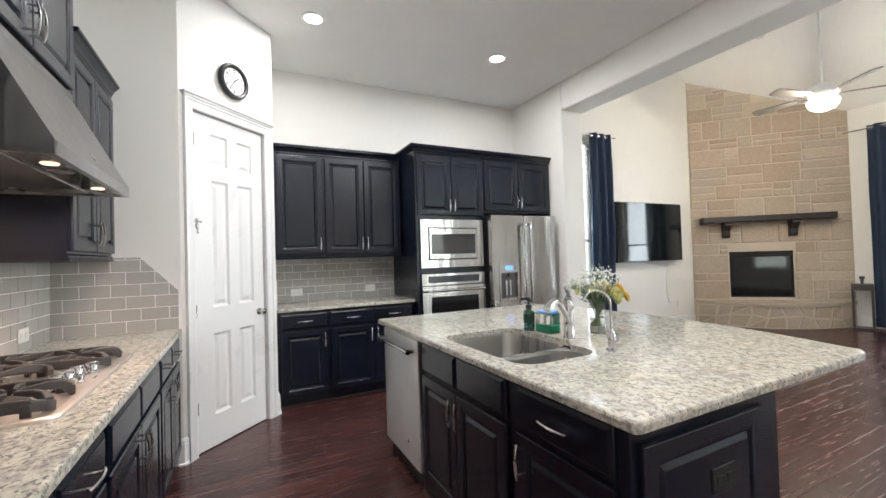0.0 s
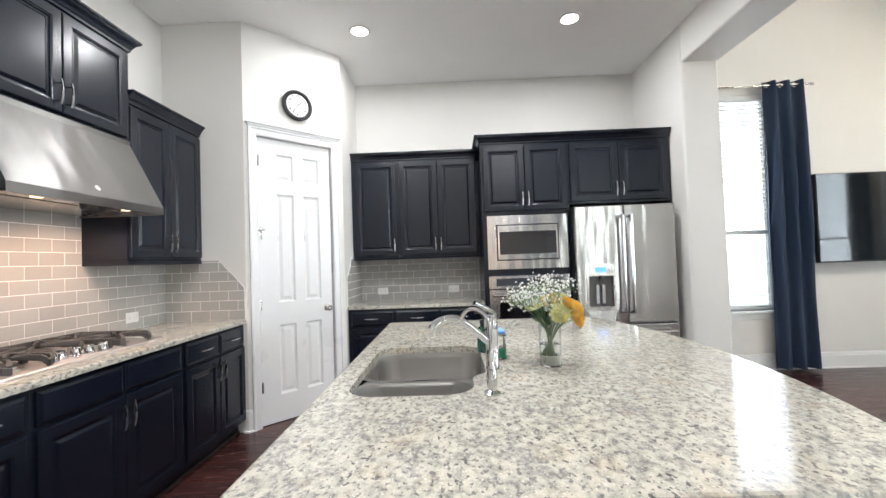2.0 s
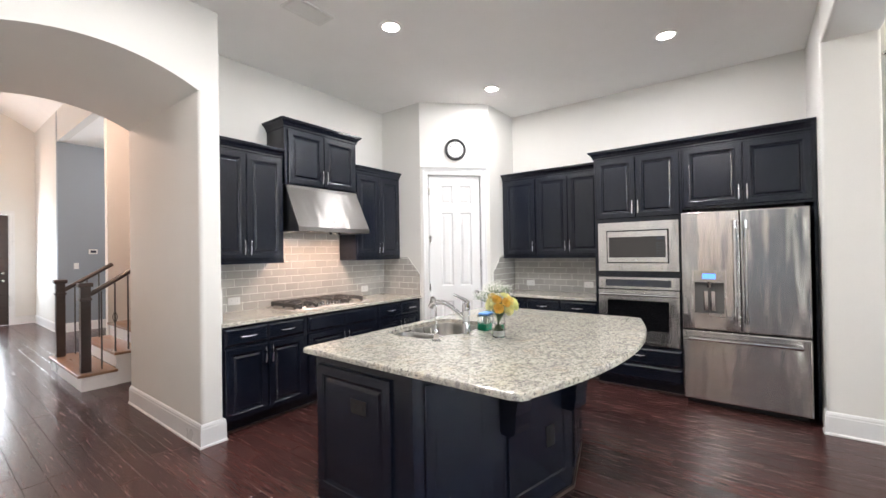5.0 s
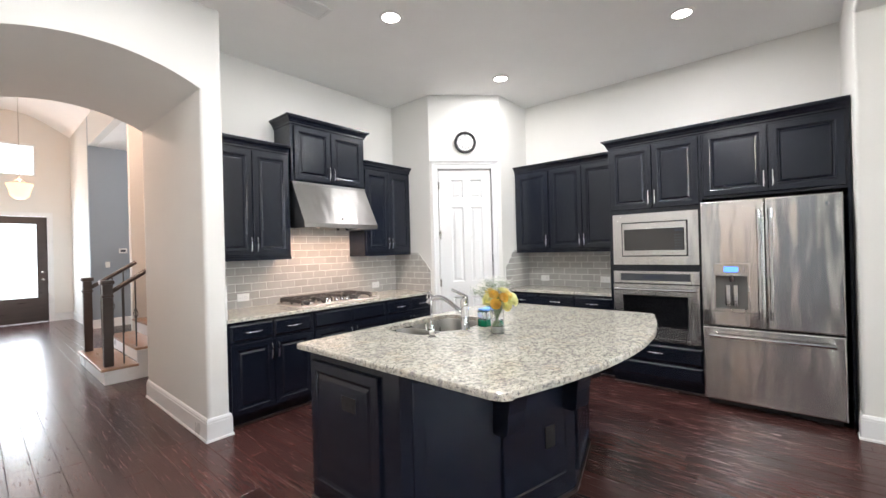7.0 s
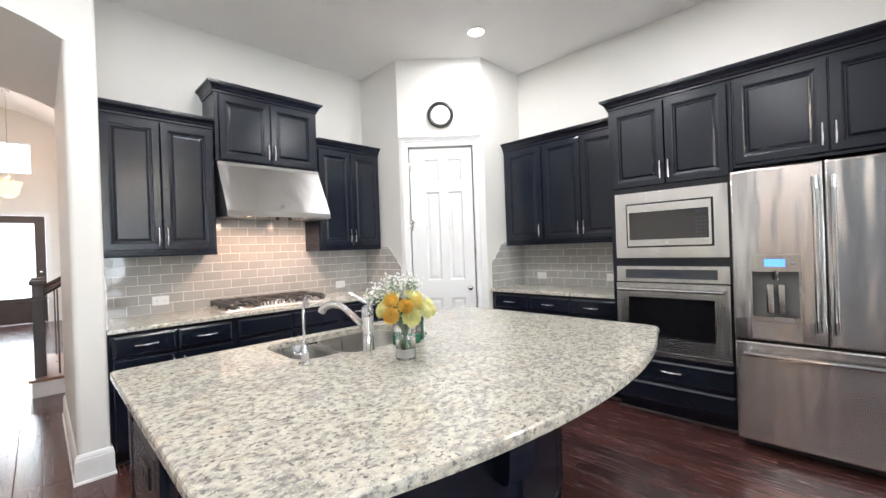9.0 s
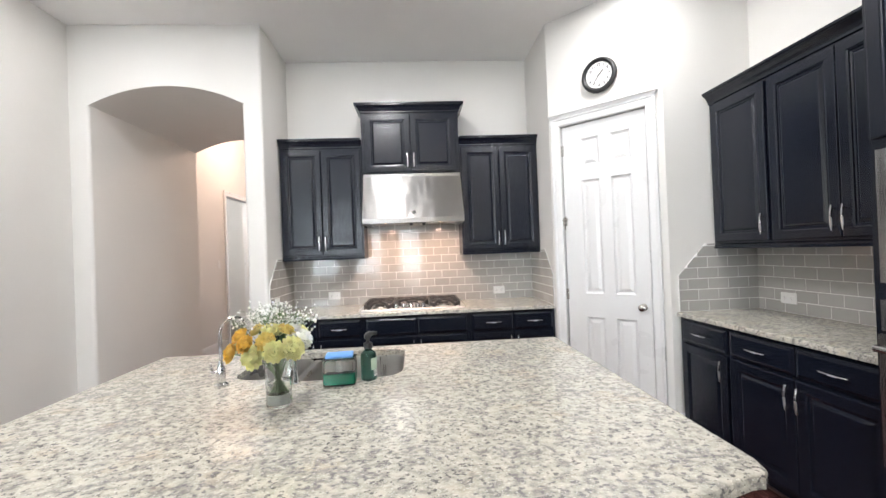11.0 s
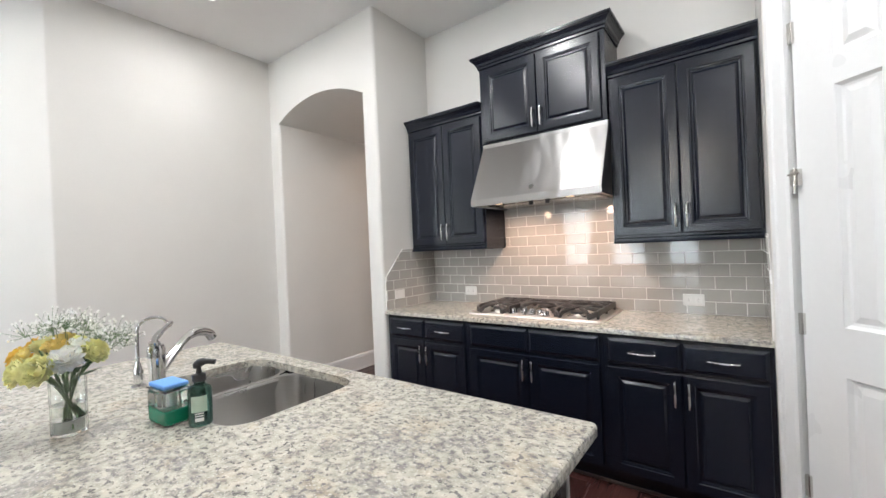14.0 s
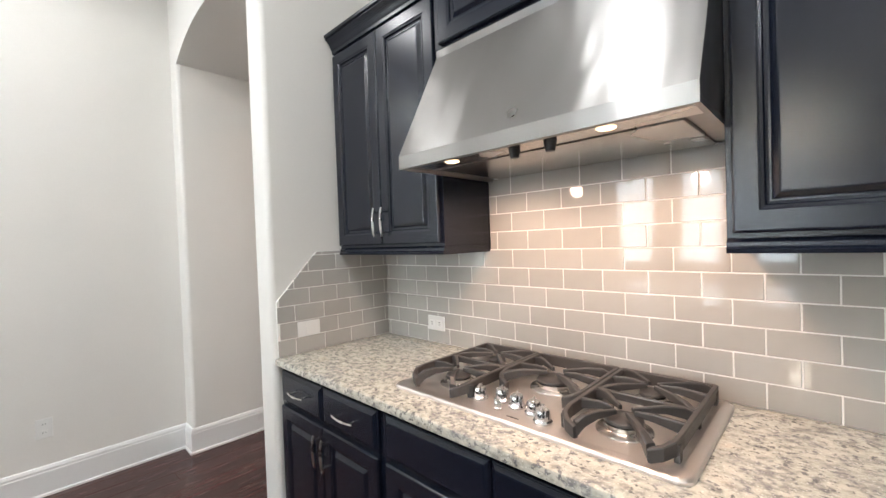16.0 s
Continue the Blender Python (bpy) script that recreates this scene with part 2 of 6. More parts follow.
def stone_material():
    m, nodes, links, p = material("tan_limestone")
    info = nodes.new("ShaderNodeObjectInfo")
    v = coords(nodes, links)
    fine, broad = noise_of(nodes, links, v, 35, 6, 0.65), noise_of(nodes, links, v, 5, 3)
    tone = ramp(nodes, links, info.outputs["Random"], [(0.0, (0.38, 0.295, 0.22)), (0.35, (0.47, 0.385, 0.30)), (0.7, (0.43, 0.37, 0.305)), (1.0, (0.54, 0.465, 0.375))])
    links.new(mixed(nodes, links, 0.35, tone, ramp(nodes, links, fine, [(0.3, (0.33, 0.255, 0.19)), (0.7, (0.57, 0.495, 0.40))])), p.inputs["Base Color"])
    p.inputs["Roughness"].default_value = 0.9
    bumped(nodes, links, p, fine, 0.7, 0.008)
    return m


def glass(name, colour=(1, 1, 1), rough=0.0, ior=1.45):
    m, nodes, links, p = material(name)
    p.inputs["Base Color"].default_value = (*colour, 1)
    p.inputs["Transmission Weight"].default_value = 1.0
    p.inputs["Roughness"].default_value = rough
    p.inputs["IOR"].default_value = ior
    return m


def glow(name, colour, strength):
    m, nodes, links, p = material(name)
    p.inputs["Base Color"].default_value = (*colour, 1)
    p.inputs["Emission Color"].default_value = (*colour, 1)
    p.inputs["Emission Strength"].default_value = strength
    return m


def gloss(name, colour, rough):
    m, nodes, links, p = material(name)
    p.inputs["Base Color"].default_value = (*colour, 1)
    v = coords(nodes, links)
    links.new(ramp(nodes, links, noise_of(nodes, links, v, 6, 3), [(0.3, rough), (0.7, rough + 0.03)]), p.inputs["Roughness"])
    return m


GRANITE, TILE, WOOD_FLOOR, STONE = granite_material(), tile_material(), floor_material(), stone_material()
CLEAR = glass("clear_glass", (0.97, 0.99, 0.98))
WATER = glass("water", (0.93, 0.96, 0.93), 0.0, 1.33)
GREEN_GLASS = glass("green_bottle_glass", (0.09, 0.24, 0.20), 0.05)
GREEN_SOAP = plain("green_soap", (0.01, 0.30, 0.17), 0.15, grain=20, vary=0.05, bump=0)
SCREEN = gloss("dark_screen_glass", (0.008, 0.010, 0.012), 0.04)
MICRO_GLASS = gloss("grey_mesh_glass", (0.050, 0.047, 0.045), 0.06)
OVEN_GLASS = gloss("dark_oven_glass", (0.006, 0.006, 0.007), 0.05)
PANEL_GREY = gloss("grey_control_glass", (0.06, 0.065, 0.075), 0.12)
BULB = glow("lit_can_lens", (1.0, 0.95, 0.88), 30)
HOOD_BULB = glow("lit_hood_lens", (1.0, 0.75, 0.5), 1.6)
FAN_BOWL = glow("lit_frosted_bowl", (1.0, 0.93, 0.80), 4)
PENDANT_BOWL = glow("lit_amber_bowl", (1.0, 0.62, 0.36), 1.1)
BLUE_LCD = glow("blue_display", (0.10, 0.28, 0.95), 1.3)
DIM_LCD = glow("dim_blue_display", (0.04, 0.08, 0.22), 0.05)
DIM_LCD.node_tree.nodes["Principled BSDF"].inputs["Base Color"].default_value = (0.012, 0.015, 0.022, 1)
OUTSIDE = glow("bright_outdoors", (0.93, 0.97, 1.0), 1.5)
OUTSIDE_GREEN = glow("hazy_garden", (0.85, 0.90, 0.84), 0.95)


# ---- building blocks ----
def finish(bm, smooth=None):
    bmesh.ops.remove_doubles(bm, verts=bm.verts, dist=1e-6)
    bmesh.ops.recalc_face_normals(bm, faces=bm.faces)
    if smooth is not None:
        for f in bm.faces:
            f.smooth = True
        for e in bm.edges:
            e.smooth = len(e.link_faces) == 2 and e.calc_face_angle(0) < radians(smooth)
        # broad flat faces keep their own normal beside narrow rounded edges
        areas = sorted(f.calc_area() for f in bm.faces)
        limit = 8 * areas[len(areas) // 2]
        for f in bm.faces:
            f.smooth = f.calc_area() < limit
    return bm


def to_mesh(name, bm, mat):
    me = bpy.data.meshes.new(name)
    bm.to_mesh(me)
    bm.free()
    for mt in mat if isinstance(mat, (list, tuple)) else [mat]:
        me.materials.append(mt)
    return me


def part(name, bm, mat, parent, label="", at=None):
    ob = new(name, to_mesh(name, bm, mat))
    ob.parent = parent
    if at is not None:
        ob.matrix_basis = at
    if label:
        ob["label"] = label
    return ob


def thing(name, m, label, category, group="", kind=""):
    ob = new(name)
    ob.empty_display_size = 0.1
    ob.matrix_basis = m
    return tagged(ob, label, category, group, kind)


def solid(name, bm, mat, label, category, m=None, group="", kind=""):
    ob = new(name, to_mesh(name, bm, mat))
    if m is not None:
        ob.matrix_basis = m
    return tagged(ob, label, category, group, kind)


def structure(name, bm, mat, label, category="wall", m=None):
    return solid(name, bm, mat, label, category, m, kind="structure")


def box(x0, x1, y0, y1, z0, z1, bevel=0.0, segments=2, bm=None):
    own = bm is None
    bm = bm or bmesh.new()
    r = bmesh.ops.create_cube(bm, size=1, matrix=Matrix.LocRotScale(((x0 + x1) / 2, (y0 + y1) / 2, (z0 + z1) / 2), None, (x1 - x0, y1 - y0, z1 - z0)))
    if bevel:
        edges = list({e for v in r["verts"] for e in v.link_edges})
        bmesh.ops.bevel(bm, geom=edges, offset=bevel, segments=segments, affect="EDGES", profile=0.5)
    return finish(bm, 40 if bevel else None) if own else bm


def rounded(points, radii, steps=5):
    """A footprint with some of its corners rounded."""
    out, n = [], len(points)
    for i, pt in enumerate(points):
        r = radii.get(i, 0)
        if not r:
            out.append(Vector(pt))
            continue
        p, a, b = Vector(pt), Vector(points[i - 1]), Vector(points[(i + 1) % n])
        da, db = (a - p).normalized(), (b - p).normalized()
        half = da.angle(db) / 2
        cut = r / math.tan(half)
        c = p + (da + db).normalized() * (r / math.sin(half))
        s, e = p + da * cut - c, p + db * cut - c
        turn = s.angle_signed(e)
        for k in range(steps + 1):
            q = s.copy()
            q.rotate(Matrix.Rotation(-turn * k / steps, 2))
            out.append(c + q)
    return out


def prism(points, z0, z1, bm=None, smooth=30):
    own = bm is None
    bm = bm or bmesh.new()
    lo = [bm.verts.new((p[0], p[1], z0)) for p in points]
    hi = [bm.verts.new((p[0], p[1], z1)) for p in points]
    bm.faces.new(lo[::-1])
    bm.faces.new(hi)
    for i in range(len(points)):
        j = (i + 1) % len(points)
        bm.faces.new((lo[i], lo[j], hi[j], hi[i]))
    return finish(bm, smooth) if own else bm


def plate(us, zs, holes, t, bm=None):
    """A thick plate in the x-z plane, its front at y = 0 and its back at y = t, with rectangular holes (u0, u1, z0, z1)."""
    own = bm is None
    bm = bm or bmesh.new()
    us = sorted({*us, *(h[0] for h in holes), *(h[1] for h in holes)})
    zs = sorted({*zs, *(h[2] for h in holes), *(h[3] for h in holes)})
    def full(i, j):
        if not (0 <= i < len(us) - 1 and 0 <= j < len(zs) - 1):
            return False
        u, z = (us[i] + us[i + 1]) / 2, (zs[j] + zs[j + 1]) / 2
        return not any(h[0] < u < h[1] and h[2] < z < h[3] for h in holes)
    cache = {}
    def v(i, y, j):
        if (i, y, j) not in cache:
            cache[i, y, j] = bm.verts.new((us[i], y, zs[j]))
        return cache[i, y, j]
    for i in range(len(us) - 1):
        for j in range(len(zs) - 1):
            if not full(i, j):
                continue
            for y in (0, t):
                bm.faces.new((v(i, y, j), v(i + 1, y, j), v(i + 1, y, j + 1), v(i, y, j + 1)))
            if not full(i - 1, j):
                bm.faces.new((v(i, 0, j), v(i, t, j), v(i, t, j + 1), v(i, 0, j + 1)))
            if not full(i + 1, j):
                bm.faces.new((v(i + 1, 0, j), v(i + 1, t, j), v(i + 1, t, j + 1), v(i + 1, 0, j + 1)))
            if not full(i, j - 1):
                bm.faces.new((v(i, 0, j), v(i, t, j), v(i + 1, t, j), v(i + 1, 0, j)))
            if not full(i, j + 1):
                bm.faces.new((v(i, 0, j + 1), v(i, t, j + 1), v(i + 1, t, j + 1), v(i + 1, 0, j + 1)))
    return finish(bm) if own else bm


def lathe(profile, n=32, bm=None, m=None, smooth=40):
    """Turns (radius, height) pairs about z."""
    own = bm is None
    bm = bm or bmesh.new()
    m = m or Matrix()
    rings = []
    for r, z in profile:
        if r < 1e-6:
            rings.append([bm.verts.new(m @ Vector((0, 0, z)))])
        else:
            rings.append([bm.verts.new(m @ Vector((r * math.cos(2 * math.pi * k / n), r * math.sin(2 * math.pi * k / n), z))) for k in range(n)])
    for a, b in zip(rings, rings[1:]):
        for k in range(n):
            q = [a[k % len(a)], a[(k + 1) % n % len(a)], b[(k + 1) % n % len(b)], b[k % len(b)]]
            u = []
            for w in q:
                if w not in u:
                    u.append(w)
            if len(u) > 2:
                bm.faces.new(u)
    return finish(bm, smooth) if own else bm


def curve_points(points, steps=6):
    """A smooth line through points."""
    p = [Vector(q) for q in points]
    out = []
    for i in range(len(p) - 1):
        a, b, c, d = p[max(0, i - 1)], p[i], p[i + 1], p[min(len(p) - 1, i + 2)]
        for k in range(steps):
            t = k / steps
            out.append(0.5 * (2 * b + (c - a) * t + (2 * a - 5 * b + 4 * c - d) * t * t + (3 * b - a - 3 * c + d) * t ** 3))
    return out + [p[-1]]


def tube(points, radius, n=10, bm=None, caps=True, squash=1.0, smooth=50):
    own = bm is None
    bm = bm or bmesh.new()
    pts = [Vector(p) for p in points]
    radii = radius if isinstance(radius, (list, tuple)) else [radius] * len(pts)
    rings, side = [], None
    for i, p in enumerate(pts):
        d = (pts[min(i + 1, len(pts) - 1)] - pts[max(i - 1, 0)]).normalized()
        if side is None:
            side = d.orthogonal().normalized() if abs(d.z) > 0.9 else Vector((0, 0, 1)).cross(d).normalized()
        side = (side - d * side.dot(d)).normalized()
        up = d.cross(side)
        rings.append([bm.verts.new(p + radii[i] * (math.cos(2 * math.pi * k / n) * side + squash * math.sin(2 * math.pi * k / n) * up)) for k in range(n)])
    for a, b in zip(rings, rings[1:]):
        for k in range(n):
            bm.faces.new((a[k], a[(k + 1) % n], b[(k + 1) % n], b[k]))
    if caps:
        bm.faces.new(rings[0][::-1])
        bm.faces.new(rings[-1])
    return finish(bm, smooth) if own else bm


def raised(w, h, t, rings, x=0.0, z=0.0, y=0.0, bm=None):
    """A panel front that faces -y, from nested rectangles (inset, height over the back)."""
    own = bm is None
    bm = bm or bmesh.new()
    loops = []
    for inset, d in [(0.0, 0.0)] + rings:
        i = min(inset, w / 2 - 0.004, h / 2 - 0.004)
        loops.append([bm.verts.new((x + a, y - d, z + b)) for a, b in ((i, i), (w - i, i), (w - i, h - i), (i, h - i))])
    for a, b in zip(loops, loops[1:]):
        for k in range(4):
            bm.faces.new((a[k], a[(k + 1) % 4], b[(k + 1) % 4], b[k]))
    bm.faces.new(loops[-1])
    bm.faces.new(loops[0][::-1])
    return finish(bm) if own else bm


DOOR_RINGS = [(0.0, 0.014), (0.003, 0.019), (0.006, 0.020), (0.050, 0.020), (0.054, 0.017), (0.060, 0.016), (0.063, 0.009), (0.069, 0.0075), (0.073, 0.0075), (0.086, 0.0170), (0.090, 0.0180)]
DRAWER_RINGS = [(0.0, 0.009), (0.003, 0.012), (0.005, 0.0125), (0.016, 0.0190), (0.020, 0.020)]


def pull(length, upright, bow=0.030, r=0.0055):
    """A bowed bar handle on two feet, its foot plane at y = 0, standing out to -y."""
    bm = bmesh.new()
    h = length / 2
    prof = [(-h, -0.021), (-h * 0.55, -bow * 0.93), (0, -bow), (h * 0.55, -bow * 0.93), (h, -0.021)]
    line = [(0, y, s) if upright else (s, y, 0) for s, y in prof]
    tube(curve_points(line, 4), r, 8, bm, squash=0.75)
    for s in (-h * 0.72, h * 0.72):
        a = (0, 0, s) if upright else (s, 0, 0)
        b = (0, -0.027, s) if upright else (s, -0.027, 0)
        tube([a, b], r * 0.8, 8, bm)
    return finish(bm, 50)


PULL_V, PULL_H = to_mesh("handle", pull(0.13, True), NICKEL), to_mesh("handle", pull(0.13, False), NICKEL)


def add_pull(parent, x, y, z, upright):
    ob = new("handle", PULL_V if upright else PULL_H)
    ob.parent = parent
    ob.matrix_basis = pose(x, y, z)
    ob["label"] = "bowed brushed nickel handle"
    return ob


def front(parent, kind, x0, x1, z0, z1, depth, handle=None):
    """A door or drawer front on the cabinet's face at y = -depth. handle: (x, z, upright)."""
    gap = 0.0018
    w, h = x1 - x0 - 2 * gap, z1 - z0 - 2 * gap
    rings = DOOR_RINGS if kind == "door" else DRAWER_RINGS
    ob = part("door" if kind == "door" else "drawer_front", raised(w, h, 0.02, rings), CABINET, parent, at=pose(x0 + gap, -depth - 0.0005, z0 + gap))
    if handle:
        add_pull(ob, handle[0] - x0 - gap, -0.0195, handle[1] - z0 - gap, handle[2])
    return ob


CROWN = [(0.004, 0.0), (0.010, 0.004), (0.010, 0.018), (0.016, 0.024), (0.022, 0.040), (0.036, 0.058), (0.046, 0.064), (0.046, 0.070), (0.054, 0.072), (0.054, 0.086)]
RAIL = [(0.0, 0.0), (0.010, 0.0), (0.012, 0.010), (0.006, 0.016), (0.006, 0.026), (0.0, 0.034)]


def moulding(profile, w, d, z, left=True, right=True):
    """A profile that runs round a cabinet's front and its free sides."""
    bm = bmesh.new()
    rings = []
    for o, h in profile:
        ol, orr = (o if left else 0), (o if right else 0)
        rings.append([bm.verts.new(p) for p in ((-ol, 0, z + h), (-ol, -d - o, z + h), (w + orr, -d - o, z + h), (w + orr, 0, z + h))])
    for a, b in zip(rings, rings[1:]):
        for k in range(4):
            bm.faces.new((a[k], a[(k + 1) % 4], b[(k + 1) % 4], b[k]))
    bm.faces.new(rings[0][::-1])
    bm.faces.new(rings[-1])
    return finish(bm)


def carcass(w, d, z0, z1):
    return box(0, w, -d, 0, z0, z1, 0.0015, 1)


def upper_cabinet(m, w, d, z0, z1, fronts, label, crown=(True, True), group="upper cabinets", rail=True):
    """Wall cabinet, its back at y = 0 and its left end at x = 0. fronts: (x0, x1, handle side)."""
    ob = thing("wall_cabinet", m, label, "cabinet", group)
    part("body", carcass(w, d, z0, z1), [CABINET], ob)
    part("crown_moulding", moulding(CROWN, w, d, z1 - 0.03, *crown), CABINET, ob)
    if rail:
        part("light_rail", moulding(RAIL, w, d, z0 - 0.034, False, False), CABINET, ob)
    top = z1 - 0.045
    for x0, x1, side in fronts:
        hx = x1 - 0.028 if side == "r" else x0 + 0.028
        front(ob, "door", x0, x1, z0 + 0.012, top, d, (hx, z0 + 0.012 + 0.105, True))
    return ob


def base_cabinet(m, w, d, z1, drawers, doors, label, group="base cabinets", toe=0.10):
    """Base cabinet with drawers (x0, x1, has a handle) over doors (x0, x1, handle side)."""
    ob = thing("base_cabinet", m, label, "cabinet", group)
    bm = box(0, w, -d, 0, toe, z1, 0.0015, 1)
    part("body", bm, CABINET, ob)
    part("toe_kick", box(0, w, -d + 0.06, 0, 0, toe), CABINET, ob)
    part("shoe_moulding", box(0, w, -d + 0.045, -d + 0.06, 0, 0.018, 0.004, 1), DARK_WOOD, ob)
    zt = z1 - 0.02
    zd = zt - 0.150
    for x0, x1, has in drawers:
        front(ob, "drawer", x0, x1, zd, zt, d, ((x0 + x1) / 2, (zd + zt) / 2, False) if has else None)
    for x0, x1, side in doors:
        hx = x1 - 0.03 if side == "r" else x0 + 0.03
        front(ob, "door", x0, x1, toe + 0.012, zd - 0.012, d, (hx, zd - 0.012 - 0.10, True))
    return ob


def text_mesh(body, size, depth=0.001):
    cu = bpy.data.curves.new("writing", "FONT")
    cu.body, cu.size, cu.extrude, cu.offset, cu.align_x, cu.align_y = body, size, depth, 0.0008, "CENTER", "CENTER"
    ob = bpy.data.objects.new("writing", cu)
    scene.collection.objects.link(ob)
    bpy.context.view_layer.update()
    me = bpy.data.meshes.new_from_object(ob.evaluated_get(bpy.context.evaluated_depsgraph_get()))
    bpy.data.objects.remove(ob)
    return me


# ---- structure ----
CEIL = 3.39
structure("wall_cooktop", box(-0.79, -0.67, 1.0, 3.66, -0.02, CEIL), WALL, "off-white painted plaster wall behind the cooktop")
def stepped(points, lower, upper, z):
    """A wall whose corners are rounded below z, and only some of them above it."""
    bm = bmesh.new()
    prism(rounded(points, lower), -0.02, z, bm)
    prism(rounded(points, upper), z, CEIL, bm)
    return finish(bm, 30)


structure("wall_arch_pier", stepped([(-1.6, 0.935), (0.015, 0.935), (0.015, 1.095), (-0.79, 1.095), (-1.6, 1.095)], {1: 0.025, 2: 0.025}, {2: 0.025}, 2.73), WALL, "off-white pier between the arched passage and the kitchen")
structure("wall_south", stepped([(-1.6, -0.72), (-1.6, -0.29), (0.015, -0.29), (0.015, -0.44), (1.70, -0.44), (2.09, -0.93), (1.95, -0.93), (1.63, -0.58), (-0.2, -0.58), (-0.2, -0.72)], {2: 0.025, 4: 0.02}, {4: 0.02}, 2.73), WALL, "off-white painted wall with a chamfered corner")


def arch_header():
    bm = bmesh.new()
    y0, y1, spring, rise, n = -0.29, 0.935, 2.73, 0.150, 24
    half, mid = (y1 - y0) / 2, (y0 + y1) / 2
    rad = (half * half + rise * rise) / (2 * rise)
    curve = []
    for k in range(n + 1):
        y = y0 + (y1 - y0) * k / n
        curve.append((y, spring + rise - rad + math.sqrt(rad * rad - (y - mid) ** 2)))
    outline = curve + [(y1, CEIL), (y0, CEIL)]
    a = [bm.verts.new((-1.6, y, z)) for y, z in outline]
    b = [bm.verts.new((0.015, y, z)) for y, z in outline]
    bm.faces.new(a)
    bm.faces.new(b[::-1])
    for i in range(len(outline)):
        j = (i + 1) % len(outline)
        bm.faces.new((a[i], a[j], b[j], b[i]))
    return finish(bm, 30)


structure("wall_arch", arch_header(), WALL, "off-white arched header of the passage to the foyer")
structure("wall_grey_side", box(1.95, 2.09, -3.07, -0.93, -0.02, CEIL), GREY_WALL, "blue-grey painted side wall")
structure("wall_grey_door", plate([2.09, 4.3], [-0.02, CEIL], [(2.169, 3.071, -0.02, 2.501)], 0.12), GREY_WALL, "blue-grey wall with a cased opening", m=pose(0, -2.95, 0) @ Matrix.Diagonal((1, -1, 1, 1)))
structure("wall_side_room", prism([(1.95, -3.07), (2.09, -3.07), (2.09, -4.15), (4.2, -4.15), (4.2, -3.07), (4.3, -3.07), (4.3, -4.27), (1.95, -4.27)], -0.02, 2.75), WALL, "warm-lit wall of the side room")
structure("ceiling_side_room", box(1.95, 4.3, -4.27, -3.07, 2.75, 2.85), CEILING, "plain ceiling of the side room", "ceiling")
structure("ceiling_kitchen", box(-0.79, 4.0, -3.07, 5.0, CEIL, 3.52), CEILING, "flat matte ceiling of the kitchen", "ceiling")
structure("wall_header", box(3.82, 4.155, -2.95, 3.91, 3.047, 3.75, 0.02, 3), WALL, "off-white beam over the opening to the living room")
structure("wall_pier", prism(rounded([(3.82, 3.91), (4.155, 3.91), (4.155, 4.87), (3.82, 4.87)], {0: 0.02, 1: 0.02}), -0.02, 3.75), WALL, "off-white pier beside the refrigerator")
structure("wall_north", plate([-0.8, 9.6], [-0.02, 5.2], [(4.52, 5.34, 0.66, 3.09)], 0.14), WALL, "cream painted wall with a tall window", m=pose(0, 4.87, 0))
structure("wall_east", plate([-5.0, 3.07], [-0.02, 3.75], [(-2.70, -1.75, 0.66, 3.0), (-1.15, -0.20, 0.66, 3.0), (0.40, 1.35, 0.66, 3.0)], 0.14), WALL, "off-white living room wall with three windows", m=pose(9.45, 0, 0, 0, 0, -90))
structure("wall_east_end", box(9.45, 9.59, -3.1, -3.07, -0.02, 3.75), WALL, "off-white living room wall end")
# This wall's opening is assumed; it only lets the added daylight in.
structure("wall_living_south", plate([4.155, 9.59], [-0.02, 5.2], [(5.0, 5.95, 0.66, 3.0)], 0.14), WALL, "off-white living room wall with an assumed window", m=pose(0, -2.95, 0) @ Matrix.Diagonal((1, -1, 1, 1)))


def vault():
    bm = bmesh.new()
    line = [(4.0, 3.50), (6.8, 4.93), (9.6, 3.50), (9.6, 3.60), (6.8, 5.04), (4.0, 3.60)]
    a = [bm.verts.new((x, -3.1, z)) for x, z in line]
    b = [bm.verts.new((x, 5.0, z)) for x, z in line]
    bm.faces.new(a)
    bm.faces.new(b[::-1])
    for i in range(6):
        bm.faces.new((a[i], a[(i + 1) % 6], b[(i + 1) % 6], b[i]))
    return finish(bm)


structure("ceiling_living", vault(), CEILING, "vaulted matte ceiling of the living room", "ceiling")

# pantry in the corner
P1, P2 = Vector((0.008, 3.550)), Vector((0.653, 4.188))
PANTRY = pose(P1.x, P1.y, 0, 0, 0, math.degrees(math.atan2(P2.y - P1.y, P2.x - P1.x)))
PW = (P2 - P1).length
structure("wall_pantry_side", box(-0.67, 0.008, 3.550, 3.66, -0.02, CEIL), WALL, "off-white pantry side wall")
structure("wall_pantry_end", box(0.553, 0.653, 4.19, 4.87, -0.02, CEIL), WALL, "off-white pantry end wall")
structure("wall_pantry_door", plate([0, PW], [-0.02, CEIL], [(0.081, 0.809, -0.02, 2.472)], 0.1), WALL, "off-white angled pantry wall with a door opening", m=PANTRY)
structure("wall_pantry_inside", box(-0.67, -0.60, 3.66, 4.87, -0.02, CEIL), WALL, "plain wall inside the pantry")

# foyer beyond the arch
structure("wall_foyer_side", plate([-9.85, -1.6], [-0.02, 5.2], [(-4.121, -3.209, -0.02, 2.471), (-6.6, -4.6, 3.11, 4.3)], 0.12), WALL, "warm-lit foyer wall with a doorway and an overlook", m=pose(0, -0.70, 0) @ Matrix.Diagonal((1, -1, 1, 1)))
